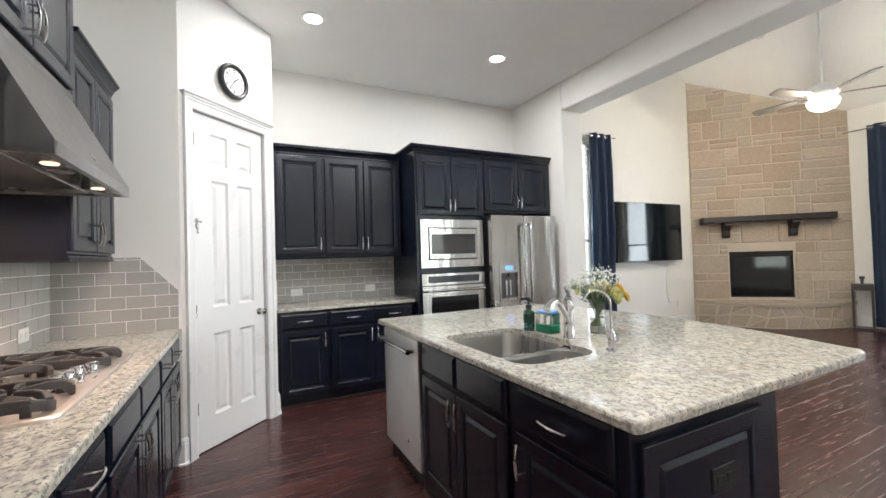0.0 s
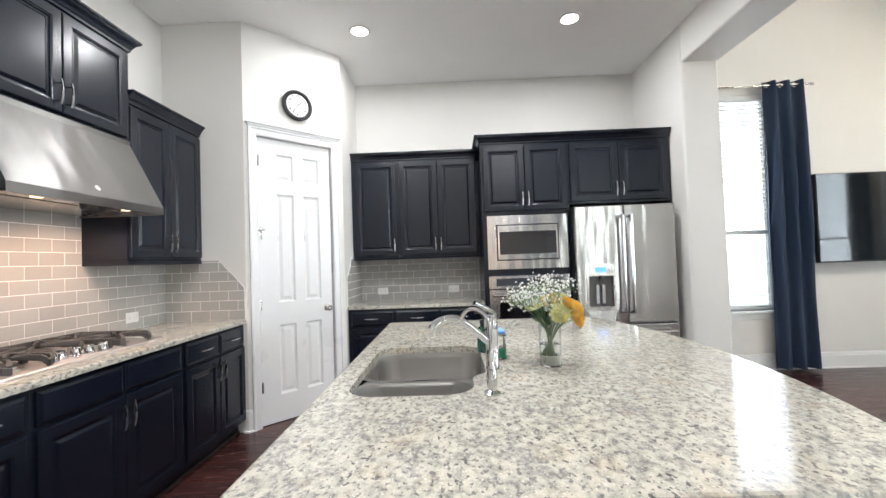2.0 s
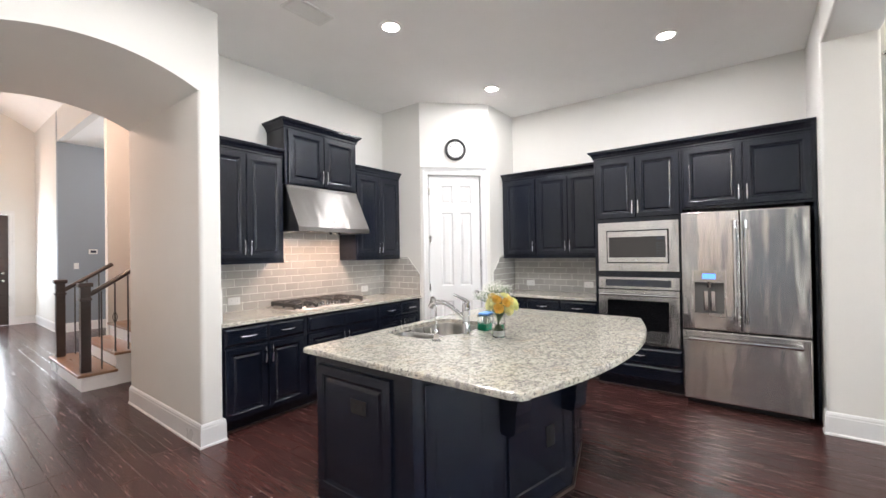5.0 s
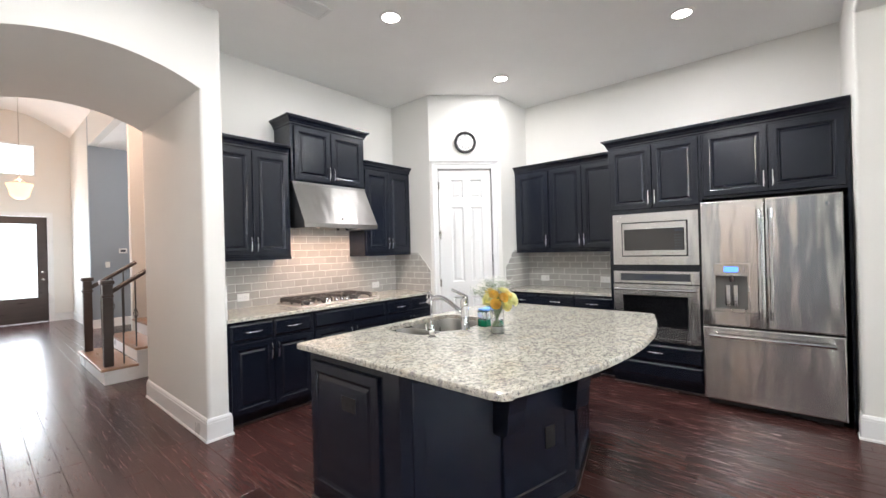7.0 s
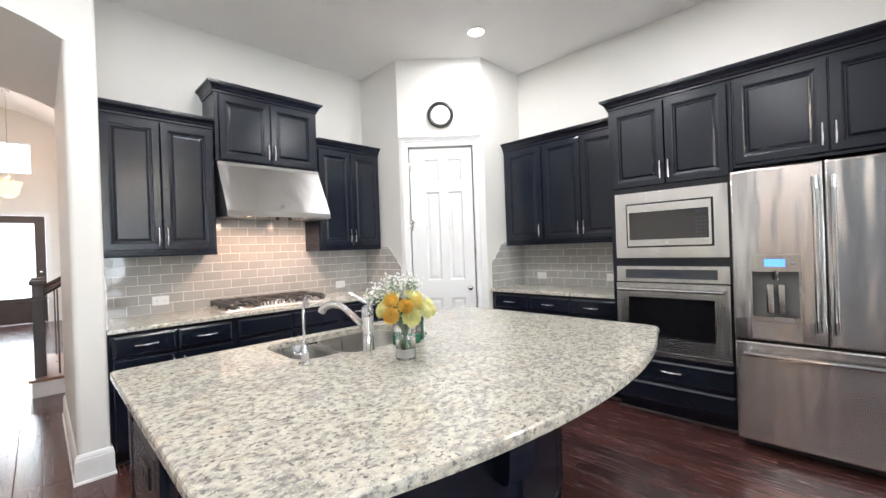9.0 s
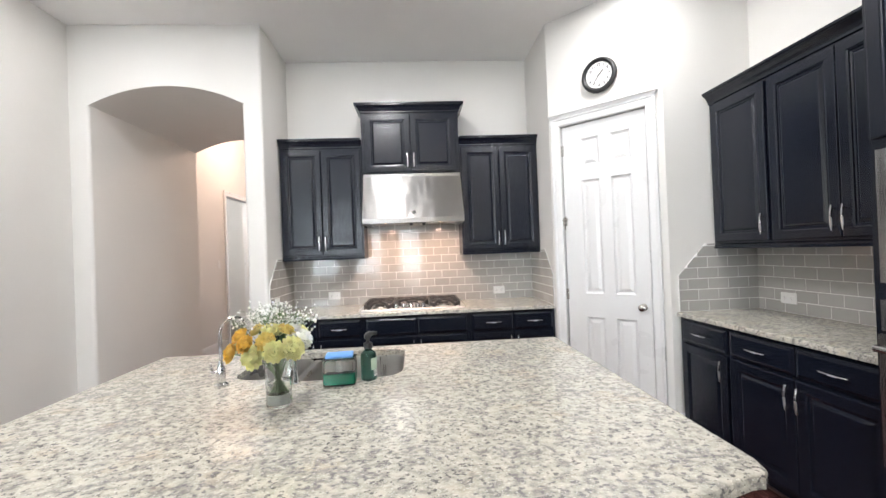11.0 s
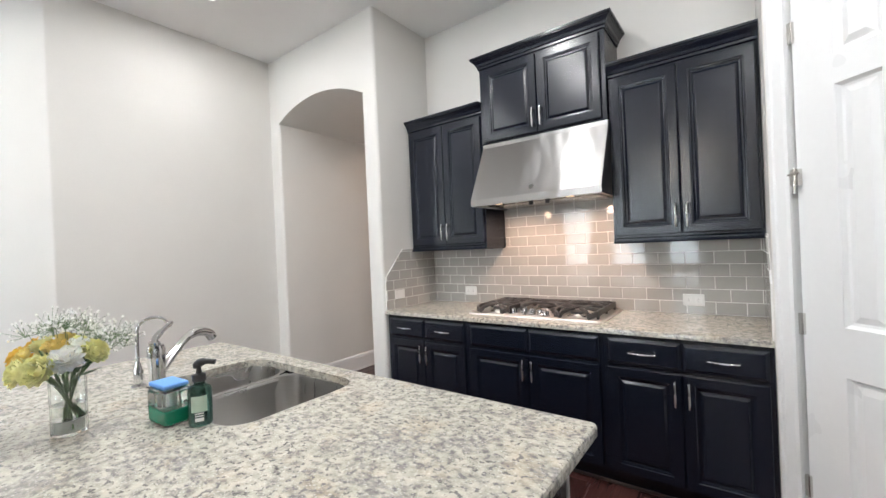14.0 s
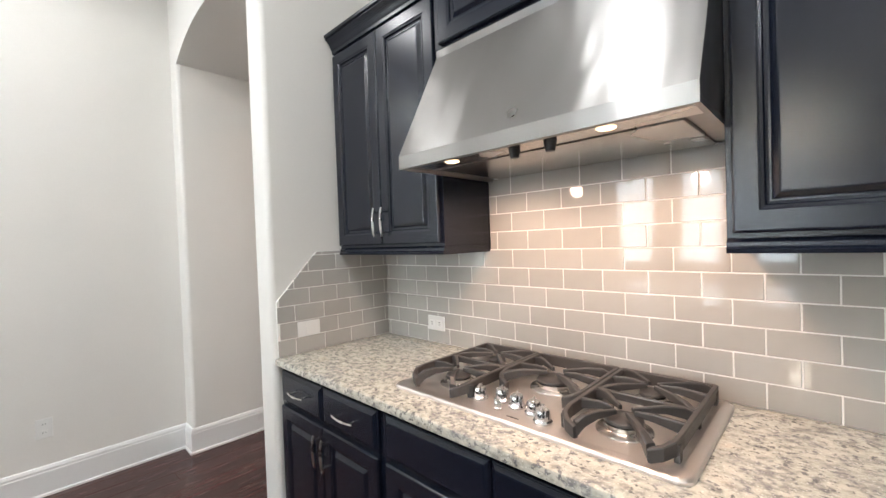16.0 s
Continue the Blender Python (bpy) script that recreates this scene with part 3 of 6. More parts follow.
structure("wall_front", plate([-0.85, 1.5], [-0.02, 5.2], [(-0.141, 0.951, -0.02, 2.461), (0.02, 0.76, 3.36, 4.08)], 0.15), WALL, "beige foyer wall round the front door", m=pose(-9.70, 0, 0, 0, 0, 90))
structure("wall_foyer_right", box(-9.85, -7.5, 1.35, 1.47, -0.02, 5.2), WALL, "beige foyer wall")
structure("wall_dining", box(-7.52, -7.40, 1.35, 4.6, -0.02, 5.2), GREY_WALL, "blue-grey dining room wall")
structure("wall_dining_header", box(-7.5, -4.0, 1.35, 1.47, 3.75, 5.2), WALL, "beige header over the dining opening")
structure("ceiling_dining", box(-7.5, -4.1, 1.47, 4.6, 3.75, 3.85), CEILING, "white dining room ceiling", "ceiling")
structure("wall_stair", box(-4.12, -4.0, 1.32, 4.6, -0.02, 5.2), WALL, "warm-lit wall beside the stairs")
structure("wall_stair_back", box(-7.5, -1.48, 4.6, 4.72, -0.02, 5.2), WALL, "plain wall at the back of the stairs")
structure("wall_stair_near", box(-1.6, -1.48, 1.095, 4.6, -0.02, 5.2), WALL, "plain wall by the stairs")
structure("wall_over_arch", box(-1.6, -1.48, -0.72, 1.095, CEIL, 5.2), WALL, "plain wall over the passage")
structure("wall_hall", prism([(-5.6, -0.82), (-5.6, -2.4), (-2.2, -2.4), (-2.2, -0.82), (-2.1, -0.82), (-2.1, -2.5), (-5.7, -2.5), (-5.7, -0.82)], -0.02, 3.0), WALL, "plain wall of the side hall")
structure("ceiling_hall", box(-7.0, -2.1, -2.5, -0.82, 3.0, 3.08), CEILING, "plain ceiling of the side hall", "ceiling")
# The landing's gloom is put into this wall's dark colour.
structure("wall_loft", prism([(-7.0, -0.82), (-7.0, -2.5), (-4.2, -2.5), (-4.2, -0.82), (-4.1, -0.82), (-4.1, -2.6), (-7.1, -2.6), (-7.1, -0.82)], 3.08, 5.2), LANDING_SHADE, "upper landing wall with its shade painted in as dark brown")


def barrel():
    bm = bmesh.new()
    n, rows = 16, []
    for x in (-9.85, -1.48):
        rows.append([bm.verts.new((x, -0.72 + 2.09 * k / n, 4.34 + 0.46 * math.sin(math.pi * k / n))) for k in range(n + 1)])
        rows.append([bm.verts.new((x, -0.72 + 2.09 * k / n, 4.95)) for k in range(n + 1)])
    lo0, hi0, lo1, hi1 = rows
    for k in range(n):
        bm.faces.new((lo0[k], lo0[k + 1], lo1[k + 1], lo1[k]))
        bm.faces.new((hi0[k], hi0[k + 1], hi1[k + 1], hi1[k]))
        bm.faces.new((lo0[k], lo0[k + 1], hi0[k + 1], hi0[k]))
        bm.faces.new((lo1[k], lo1[k + 1], hi1[k + 1], hi1[k]))
    return finish(bm, 30)


structure("ceiling_foyer", barrel(), CEILING, "barrel-vaulted foyer ceiling", "ceiling")
structure("ceiling_stair", box(-7.6, -1.48, 1.35, 4.72, 5.1, 5.2), CEILING, "high plain ceiling over the stairs", "ceiling")

# baseboards
BASE_PROFILE = [(0.0, 0.0), (0.024, 0.0), (0.024, 0.012), (0.016, 0.018), (0.016, 0.140), (0.013, 0.147), (0.013, 0.158), (0.007, 0.173), (0.0, 0.178)]


def baseboard(points, label="white painted baseboard with a moulded top"):
    """Runs along a line of wall corners; the room lies to the right of the line."""
    bm = bmesh.new()
    pts = [Vector(p) for p in points]
    n = len(pts)
    rows = []
    for i, p in enumerate(pts):
        dirs = []
        if i:
            dirs.append((p - pts[i - 1]).normalized())
        if i < n - 1:
            dirs.append((pts[i + 1] - p).normalized())
        nor = [Vector((d.y, -d.x)) for d in dirs]
        mit = nor[0] if len(nor) == 1 else (nor[0] + nor[1]) / (1 + nor[0].dot(nor[1]))
        rows.append([bm.verts.new((p.x + mit.x * o, p.y + mit.y * o, z)) for o, z in BASE_PROFILE])
    for a, b in zip(rows, rows[1:]):
        for k in range(len(BASE_PROFILE) - 1):
            bm.faces.new((a[k], a[k + 1], b[k + 1], b[k]))
    bm.faces.new(rows[0])
    bm.faces.new(rows[-1])
    return structure("baseboard", finish(bm), TRIM, label, "baseboard")


baseboard([(-1.6, 1.0), (-1.6, 0.935), (0.015, 0.935), (0.015, 1.095), (-0.05, 1.095)])
baseboard([(2.09, -2.95), (2.09, -0.93), (1.70, -0.44), (0.015, -0.44), (0.015, -0.29), (-1.6, -0.29), (-1.6, -0.70), (-3.14, -0.70)])
baseboard([(-4.19, -0.70), (-9.7, -0.70), (-9.7, -0.21)])
baseboard([(-9.7, 1.02), (-9.7, 1.35), (-7.4, 1.35), (-7.4, 4.6), (-4.12, 4.6), (-4.12, 1.32), (-4.0, 1.32)])
baseboard([(3.82, 4.0), (3.82, 3.91), (4.155, 3.91), (4.155, 4.87), (7.85, 4.87)])
baseboard([(9.45, 3.15), (9.45, -2.95), (4.3, -2.95)])
baseboard([(4.2, -3.07), (4.2, -4.15), (2.09, -4.15), (2.09, -3.07)])
baseboard([(-2.2, -0.82), (-2.2, -2.4), (-5.6, -2.4), (-5.6, -0.82)])
baseboard([(-0.02, P1.y), (P1.x, P1.y), (P1.x + 0.02, P1.y + 0.02)])
baseboard([(P2.x - 0.025, P2.y - 0.025), (P2.x, P2.y), (P2.x, P2.y + 0.08)])

# window panes and the bright outdoors
def window(name, m, w, h, label, blinds=True):
    """A double-hung window in its opening, seen from -y; its sill's top is at z = 0."""
    ob = thing(name, m, label, "window", kind="structure")
    part("window_frame", plate([0, w], [0, h], [(0.045, w - 0.045, 0.045, h * 0.36 - 0.02), (0.045, w - 0.045, h * 0.36 + 0.02, h - 0.045)], 0.05), TRIM, ob, at=pose(0, 0.06, 0))
    part("window_sill", box(-0.06, w + 0.06, -0.055, 0.06, -0.03, 0.0, 0.006), TRIM, ob)
    part("apron", box(-0.04, w + 0.04, -0.014, -0.001, -0.10, -0.031, 0.004), TRIM, ob)
    for z0, z1 in ((0.04, h * 0.36 - 0.015), (h * 0.36 + 0.015, h - 0.04)):
        p = part("pane", box(0.04, w - 0.04, 0.082, 0.088, z0, z1), CLEAR, ob)
        p.visible_shadow = False
    if blinds:
        bm = bmesh.new()
        z = 0.02
        while z < h - 0.06:
            box(0.012, w - 0.012, 0.005, 0.05, z, z + 0.003, bm=bm)
            z += 0.046
        part("blind_slats", finish(bm), BLIND, ob, "pale open blind slats")["kind"] = "stuff"
        part("blind_rail", box(0.008, w - 0.008, 0.0, 0.055, h - 0.06, h - 0.004, 0.004), TRIM, ob)
    return ob


BLIND = plain("blind_vinyl", (0.80, 0.80, 0.79), 0.5, vary=0.02, bump=0)
window("window_1", pose(4.52, 4.87, 0.66), 0.82, 2.43, "tall white double-hung window with open blinds")
# The last east window is unseen, added in line with its neighbours.
for number, wy in ((2, 2.70), (5, 1.15), (6, -0.40)):
    window("window_%d" % number, pose(9.45, wy, 0.66, 0, 0, -90), 0.95, 2.34, "tall white living room window with blinds, out of direct view")
# Assumed window, added as a light source on the south wall.
window("window_3", pose(5.95, -2.95, 0.66, 0, 0, 180), 0.95, 2.34, "tall white living room window with blinds, out of direct view")
structure("backdrop_north", box(2.5, 7.5, 6.4, 6.45, 1.4, 6.0), OUTSIDE, "blown-out bright outdoors", "backdrop")
structure("backdrop_garden", box(2.5, 7.5, 6.4, 6.45, -0.5, 1.4), OUTSIDE_GREEN, "blown-out bright garden", "backdrop")
structure("backdrop_east", box(11.5, 11.55, -4, 5, -0.5, 5), OUTSIDE, "blown-out bright outdoors", "backdrop")
structure("backdrop_south", box(3.5, 10, -5.05, -5.0, -0.5, 5), OUTSIDE_GREEN, "hazy green glow outside the assumed south window", "backdrop")
structure("backdrop_front", box(-11.6, -11.55, -2, 3, -0.5, 5.5), OUTSIDE, "blown-out bright outdoors", "backdrop")


# door casings
def casing(parent, x0, x1, top, w=0.075, cornice=False):
    """Moulded casing round an opening, on the wall face y = 0."""
    prof = [(0.0, 0.012), (0.012, 0.018), (0.05, 0.020), (0.058, 0.026), (w, 0.026)]
    bm = bmesh.new()
    rows = []
    for o, d in [(0.0, 0.0)] + prof + [(w, 0.0)]:
        rows.append([bm.verts.new(p) for p in ((x0 - o, -d, 0), (x0 - o, -d, top + o), (x1 + o, -d, top + o), (x1 + o, -d, 0))])
    for a, b in zip(rows, rows[1:]):
        for k in range(3):
            bm.faces.new((a[k], a[k + 1], b[k + 1], b[k]))
    part("casing", finish(bm), TRIM, parent)
    if cornice:
        bm = bmesh.new()
        rings = []
        for o, h in [(0.026, 0.0), (0.032, 0.004), (0.034, 0.016), (0.044, 0.022), (0.046, 0.03), (0.0, 0.034)]:
            rings.append([bm.verts.new(p) for p in ((x0 - w - (o - 0.026), 0, top + w + h), (x0 - w - (o - 0.026), -o, top + w + h), (x1 + w + (o - 0.026), -o, top + w + h), (x1 + w + (o - 0.026), 0, top + w + h))])
        for a, b in zip(rings, rings[1:]):
            for k in range(4):
                bm.faces.new((a[k], a[(k + 1) % 4], b[(k + 1) % 4], b[k]))
        bm.faces.new(rings[0])
        bm.faces.new(rings[-1])
        part("cornice", finish(bm), TRIM, parent)
    part("jamb", plate([x0 - 0.02, x1 + 0.02], [0, top + 0.02], [(x0, x1, 0, top)], 0.1), TRIM, parent, at=pose(0, 0.001, 0))


def pantry_door():
    ob = thing("door_1", PANTRY, "white six-panel pantry door, closed", "door", kind="structure")
    x0, x1, top = 0.110, 0.780, 2.445
    casing(ob, x0 - 0.008, x1 + 0.008, top + 0.006, 0.072, True)
    w = x1 - x0 - 0.006
    cols = [(0.155, 0.308), (0.398, 0.552)]
    rows = [(0.235, 0.83), (1.025, 1.97), (2.085, 2.32)]
    holes = [(a, b, c, d) for a, b in cols for c, d in rows]
    leaf = part("door_leaf", plate([0, w], [0.008, top], holes, 0.035), TRIM, ob, at=pose(x0 + 0.003, 0.018, 0))
    for a, b, c, d in holes:
        part("panel", raised(b - a, d - c, 0.03, [(0.0, 0.033), (0.012, 0.019), (0.022, 0.017), (0.048, 0.027), (0.052, 0.027)]), TRIM, leaf, at=pose(a, 0.034, c))
    k = part("door_knob", lathe([(0.0, 0.0), (0.028, 0.0), (0.028, 0.004), (0.012, 0.008), (0.010, 0.026), (0.022, 0.034), (0.028, 0.046), (0.025, 0.060), (0.012, 0.067), (0, 0.068)], 24), NICKEL, leaf, "round satin nickel knob")
    k.matrix_basis = pose(w - 0.06, 0.0, 0.935, 90)
    for z in (0.28, 0.97, 2.2):
        part("hinge", box(-0.012, 0.010, -0.012, 0.004, z, z + 0.09, 0.002), NICKEL, leaf)
    bm = bmesh.new()
    tube([(-0.035, -0.026, 1.645), (0.040, -0.034, 1.650)], 0.0055, 8, bm)
    tube([(0.010, -0.026, 1.675), (0.010, -0.030, 1.565)], 0.0065, 8, bm)
    box(-0.020, 0.022, -0.024, -0.002, 1.60, 1.668, bm=bm)
    part("door_latch", finish(bm, 50), NICKEL, leaf, "small metal child latch")
    return ob


pantry_door()
d2 = thing("door_2", pose(3.05, -2.95, 0, 0, 0, 180), "white cased opening to a warm-lit room", "door frame", kind="structure")
casing(d2, 0.0, 0.86, 2.48, 0.085)
d3 = thing("door_3", pose(-3.23, -0.70, 0, 0, 0, 180), "white cased doorway off the foyer", "door frame", kind="structure")
casing(d3, 0.0, 0.87, 2.45, 0.08)


def front_door():
    ob = thing("door_4", pose(-9.70, -0.12, 0, 0, 0, 90), "dark front door with a bright glass light", "door", kind="structure")
    casing(ob, 0.0, 1.05, 2.44, 0.09)
    leaf = part("door_leaf", plate([0.005, 1.045], [0.01, 2.43], [(0.20, 0.87, 0.575, 2.265)], 0.045), DARK_WOOD, ob, at=pose(0, 0.04, 0))
    p = part("pane", box(0.19, 0.88, 0.018, 0.024, 0.565, 2.275), CLEAR, leaf)
    p.visible_shadow = False
    part("door_knob", lathe([(0, 0), (0.028, 0), (0.028, 0.005), (0.012, 0.01), (0.012, 0.03), (0.027, 0.04), (0.024, 0.06), (0, 0.064)], 20), NICKEL, leaf, at=pose(0.96, 0, 0.98, 90))
    part("deadbolt", lathe([(0, 0), (0.026, 0), (0.024, 0.012), (0, 0.014)], 20), NICKEL, leaf, at=pose(0.96, 0, 1.15, 90))
    w = thing("window_4", pose(-9.70, 0.02, 3.36, 0, 0, 90), "small bright transom window over the front door", "window", kind="structure")
    part("window_frame", plate([0, 0.74], [0, 0.72], [(0.03, 0.71, 0.03, 0.69)], 0.05), TRIM, w, at=pose(0, 0.05, 0))
    p = part("pane", box(0.025, 0.715, 0.07, 0.076, 0.025, 0.695), CLEAR, w)
    p.visible_shadow = False


front_door()

# ---- kitchen: cooktop side ----
COOK = lambda y: pose(-0.668, y, 0, 0, 0, 90)
upper_cabinet(COOK(1.105), 0.755, 0.305, 1.415, 2.455, [(0.012, 0.377, "r"), (0.378, 0.743, "l")], "black raised-panel wall cabinet beside the hood", (False, False))
upper_cabinet(COOK(2.792), 0.755, 0.305, 1.415, 2.455, [(0.012, 0.377, "r"), (0.378, 0.743, "l")], "black raised-panel wall cabinet beside the pantry", (False, False))
upper_cabinet(COOK(1.868), 0.92, 0.330, 2.17, 2.775, [(0.03, 0.459, "r"), (0.461, 0.89, "l")], "black raised-panel cabinet over the hood", (True, True), rail=False)
CTOP = 0.885
base_cabinet(COOK(1.10), 0.77, 0.645, CTOP, [(0.02, 0.385, True), (0.387, 0.75, True)], [(0.02, 0.385, "r"), (0.387, 0.75, "l")], "black base cabinet with two drawers over two doors")
base_cabinet(COOK(1.87), 0.92, 0.645, CTOP, [(0.02, 0.459, False), (0.461, 0.90, False)], [(0.02, 0.459, "r"), (0.461, 0.90, "l")], "black base cabinet with false fronts under the cooktop")
base_cabinet(COOK(2.79), 0.758, 0.645, CTOP, [(0.02, 0.385, True), (0.387, 0.74, True)], [(0.02, 0.385, "r"), (0.387, 0.74, "l")], "black base cabinet with two drawers over two doors")


def slab(points, radii, z0, z1, edge=0.010, hole=None):
    """A stone top with rounded edges, and an opening where a sink hangs."""
    bm = bmesh.new()
    pts = rounded(points, radii, 8)
    holes = rounded(*hole, 6) if hole else None
    offs = [(0.0, z0), (0.0, z1 - edge), (edge * 0.3, z1 - edge * 0.3), (edge, z1)]
    def inset(poly, o):
        out, n = [], len(poly)
        for i in range(n):
            a, b, c = poly[i - 1], poly[i], poly[(i + 1) % n]
            d1, d2 = (b - a).normalized(), (c - b).normalized()
            n1, n2 = Vector((-d1.y, d1.x)), Vector((-d2.y, d2.x))
            out.append(b + (n1 + n2) / (1 + n1.dot(n2)) * o)
        return out
    rings = [[bm.verts.new((*q, z)) for q in inset(pts, o)] for o, z in offs]
    for a, b in zip(rings, rings[1:]):
        for k in range(len(a)):
            bm.faces.new((a[k], a[(k + 1) % len(a)], b[(k + 1) % len(a)], b[k]))
    loops = [(rings[-1], rings[0])]
    if holes:
        hi = [bm.verts.new((*q, z1)) for q in holes]
        lo = [bm.verts.new((*q, z0)) for q in holes]
        for k in range(len(hi)):
            bm.faces.new((hi[k], hi[(k + 1) % len(hi)], lo[(k + 1) % len(hi)], lo[k]))
        loops = [(rings[-1], hi), (rings[0], lo)]
        for outer, inner in loops:
            edges = []
            for loop in (outer, inner):
                for k in range(len(loop)):
                    e = bm.edges.get((loop[k], loop[(k + 1) % len(loop)]))
                    edges.append(e)
            bmesh.ops.triangle_fill(bm, use_beauty=True, use_dissolve=False, edges=edges)
    else:
        bm.faces.new(rings[-1])
        bm.faces.new(rings[0][::-1])
    finish(bm, 35)
    for f in bm.faces:
        if abs(f.normal.z) > 0.99:
            f.smooth = False
    return bm


solid("countertop", slab([(-0.668, 1.097), (0.008, 1.097), (0.008, 3.548), (-0.668, 3.548)], {}, CTOP, 0.915), GRANITE, "speckled beige and grey granite countertop under the hood", "countertop")
solid("countertop", slab([(0.655, 4.868), (0.655, 4.225), (2.005, 4.225), (2.005, 4.868)], {}, CTOP, 0.915), GRANITE, "speckled granite countertop beside the ovens", "countertop")


def range_hood():
    ob = thing("range_hood", COOK(1.878), "wide brushed stainless range hood with a sloped front", "range hood")
    w = 0.912
    bm = bmesh.new()
    prof = [(0.0, 2.168), (-0.335, 2.168), (-0.335, 2.140), (-0.540, 1.745), (-0.545, 1.735), (-0.545, 1.690), (-0.525, 1.690), (-0.525, 1.705), (0.0, 1.705)]
    a = [bm.verts.new((0, y, z)) for y, z in prof]
    b = [bm.verts.new((w, y, z)) for y, z in prof]
    for i in range(len(prof)):
        j = (i + 1) % len(prof)
        bm.faces.new((a[i], a[j], b[j], b[i]))
    bm.faces.new(a)
    bm.faces.new(b[::-1])
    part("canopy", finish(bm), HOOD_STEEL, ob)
    for x in (0.0, w - 0.012):
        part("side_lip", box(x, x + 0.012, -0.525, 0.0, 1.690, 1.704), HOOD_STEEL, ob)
    part("control_strip", box(0.012, w - 0.012, -0.5248, -0.42, 1.697, 1.7045), NICKEL, ob)
    part("filter", box(0.06, w - 0.06, -0.405, -0.03, 1.694, 1.7045, 0.003), NICKEL, ob, "ribbed steel grease filter")
    for x in (0.432, 0.547):
        part("dial", lathe([(0, -0.030), (0.013, -0.028), (0.016, -0.012), (0.018, 0.0), (0, 0.0)], 18), RUBBER, ob, at=pose(x, -0.472, 1.6965))
    for x in (0.19, 0.70):
        part("lamp_lens", lathe([(0, -0.004), (0.021, -0.003), (0.025, 0.0), (0, 0.0)], 20), HOOD_BULB, ob, "lit halogen lens", at=pose(x, -0.475, 1.6965))
    part("badge", lathe([(0, 0.0), (0.017, 0.0), (0.016, 0.003), (0, 0.0035)], 24), CHROME, ob, "round chrome badge", at=pose(0.46, -0.5195, 1.783, 90 - 27.4))


range_hood()


def bar(bm, line, width, height):
    """A flat-sided iron bar along a line of points; height hangs below the line, and both may change along it."""
    line = [Vector(p) for p in line]
    n = len(line)
    rings = []
    for k, p in enumerate(line):
        d = line[min(k + 1, n - 1)] - line[max(k - 1, 0)]
        s = Vector((-d.y, d.x, 0)).normalized()
        f = k / (n - 1)
        w = (width[0] + (width[1] - width[0]) * f) / 2
        h = height[0] + (height[1] - height[0]) * f
        rings.append([bm.verts.new(q) for q in (p + s * w * 0.7, p + s * w - Vector((0, 0, 0.003)), p + s * w * 0.8 - Vector((0, 0, h)), p - s * w * 0.8 - Vector((0, 0, h)), p - s * w - Vector((0, 0, 0.003)), p - s * w * 0.7)])
    for r, t in zip(rings, rings[1:]):
        for k in range(6):
            bm.faces.new((r[k], r[(k + 1) % 6], t[(k + 1) % 6], t[k]))
    bm.faces.new(rings[0])
    bm.faces.new(rings[-1][::-1])


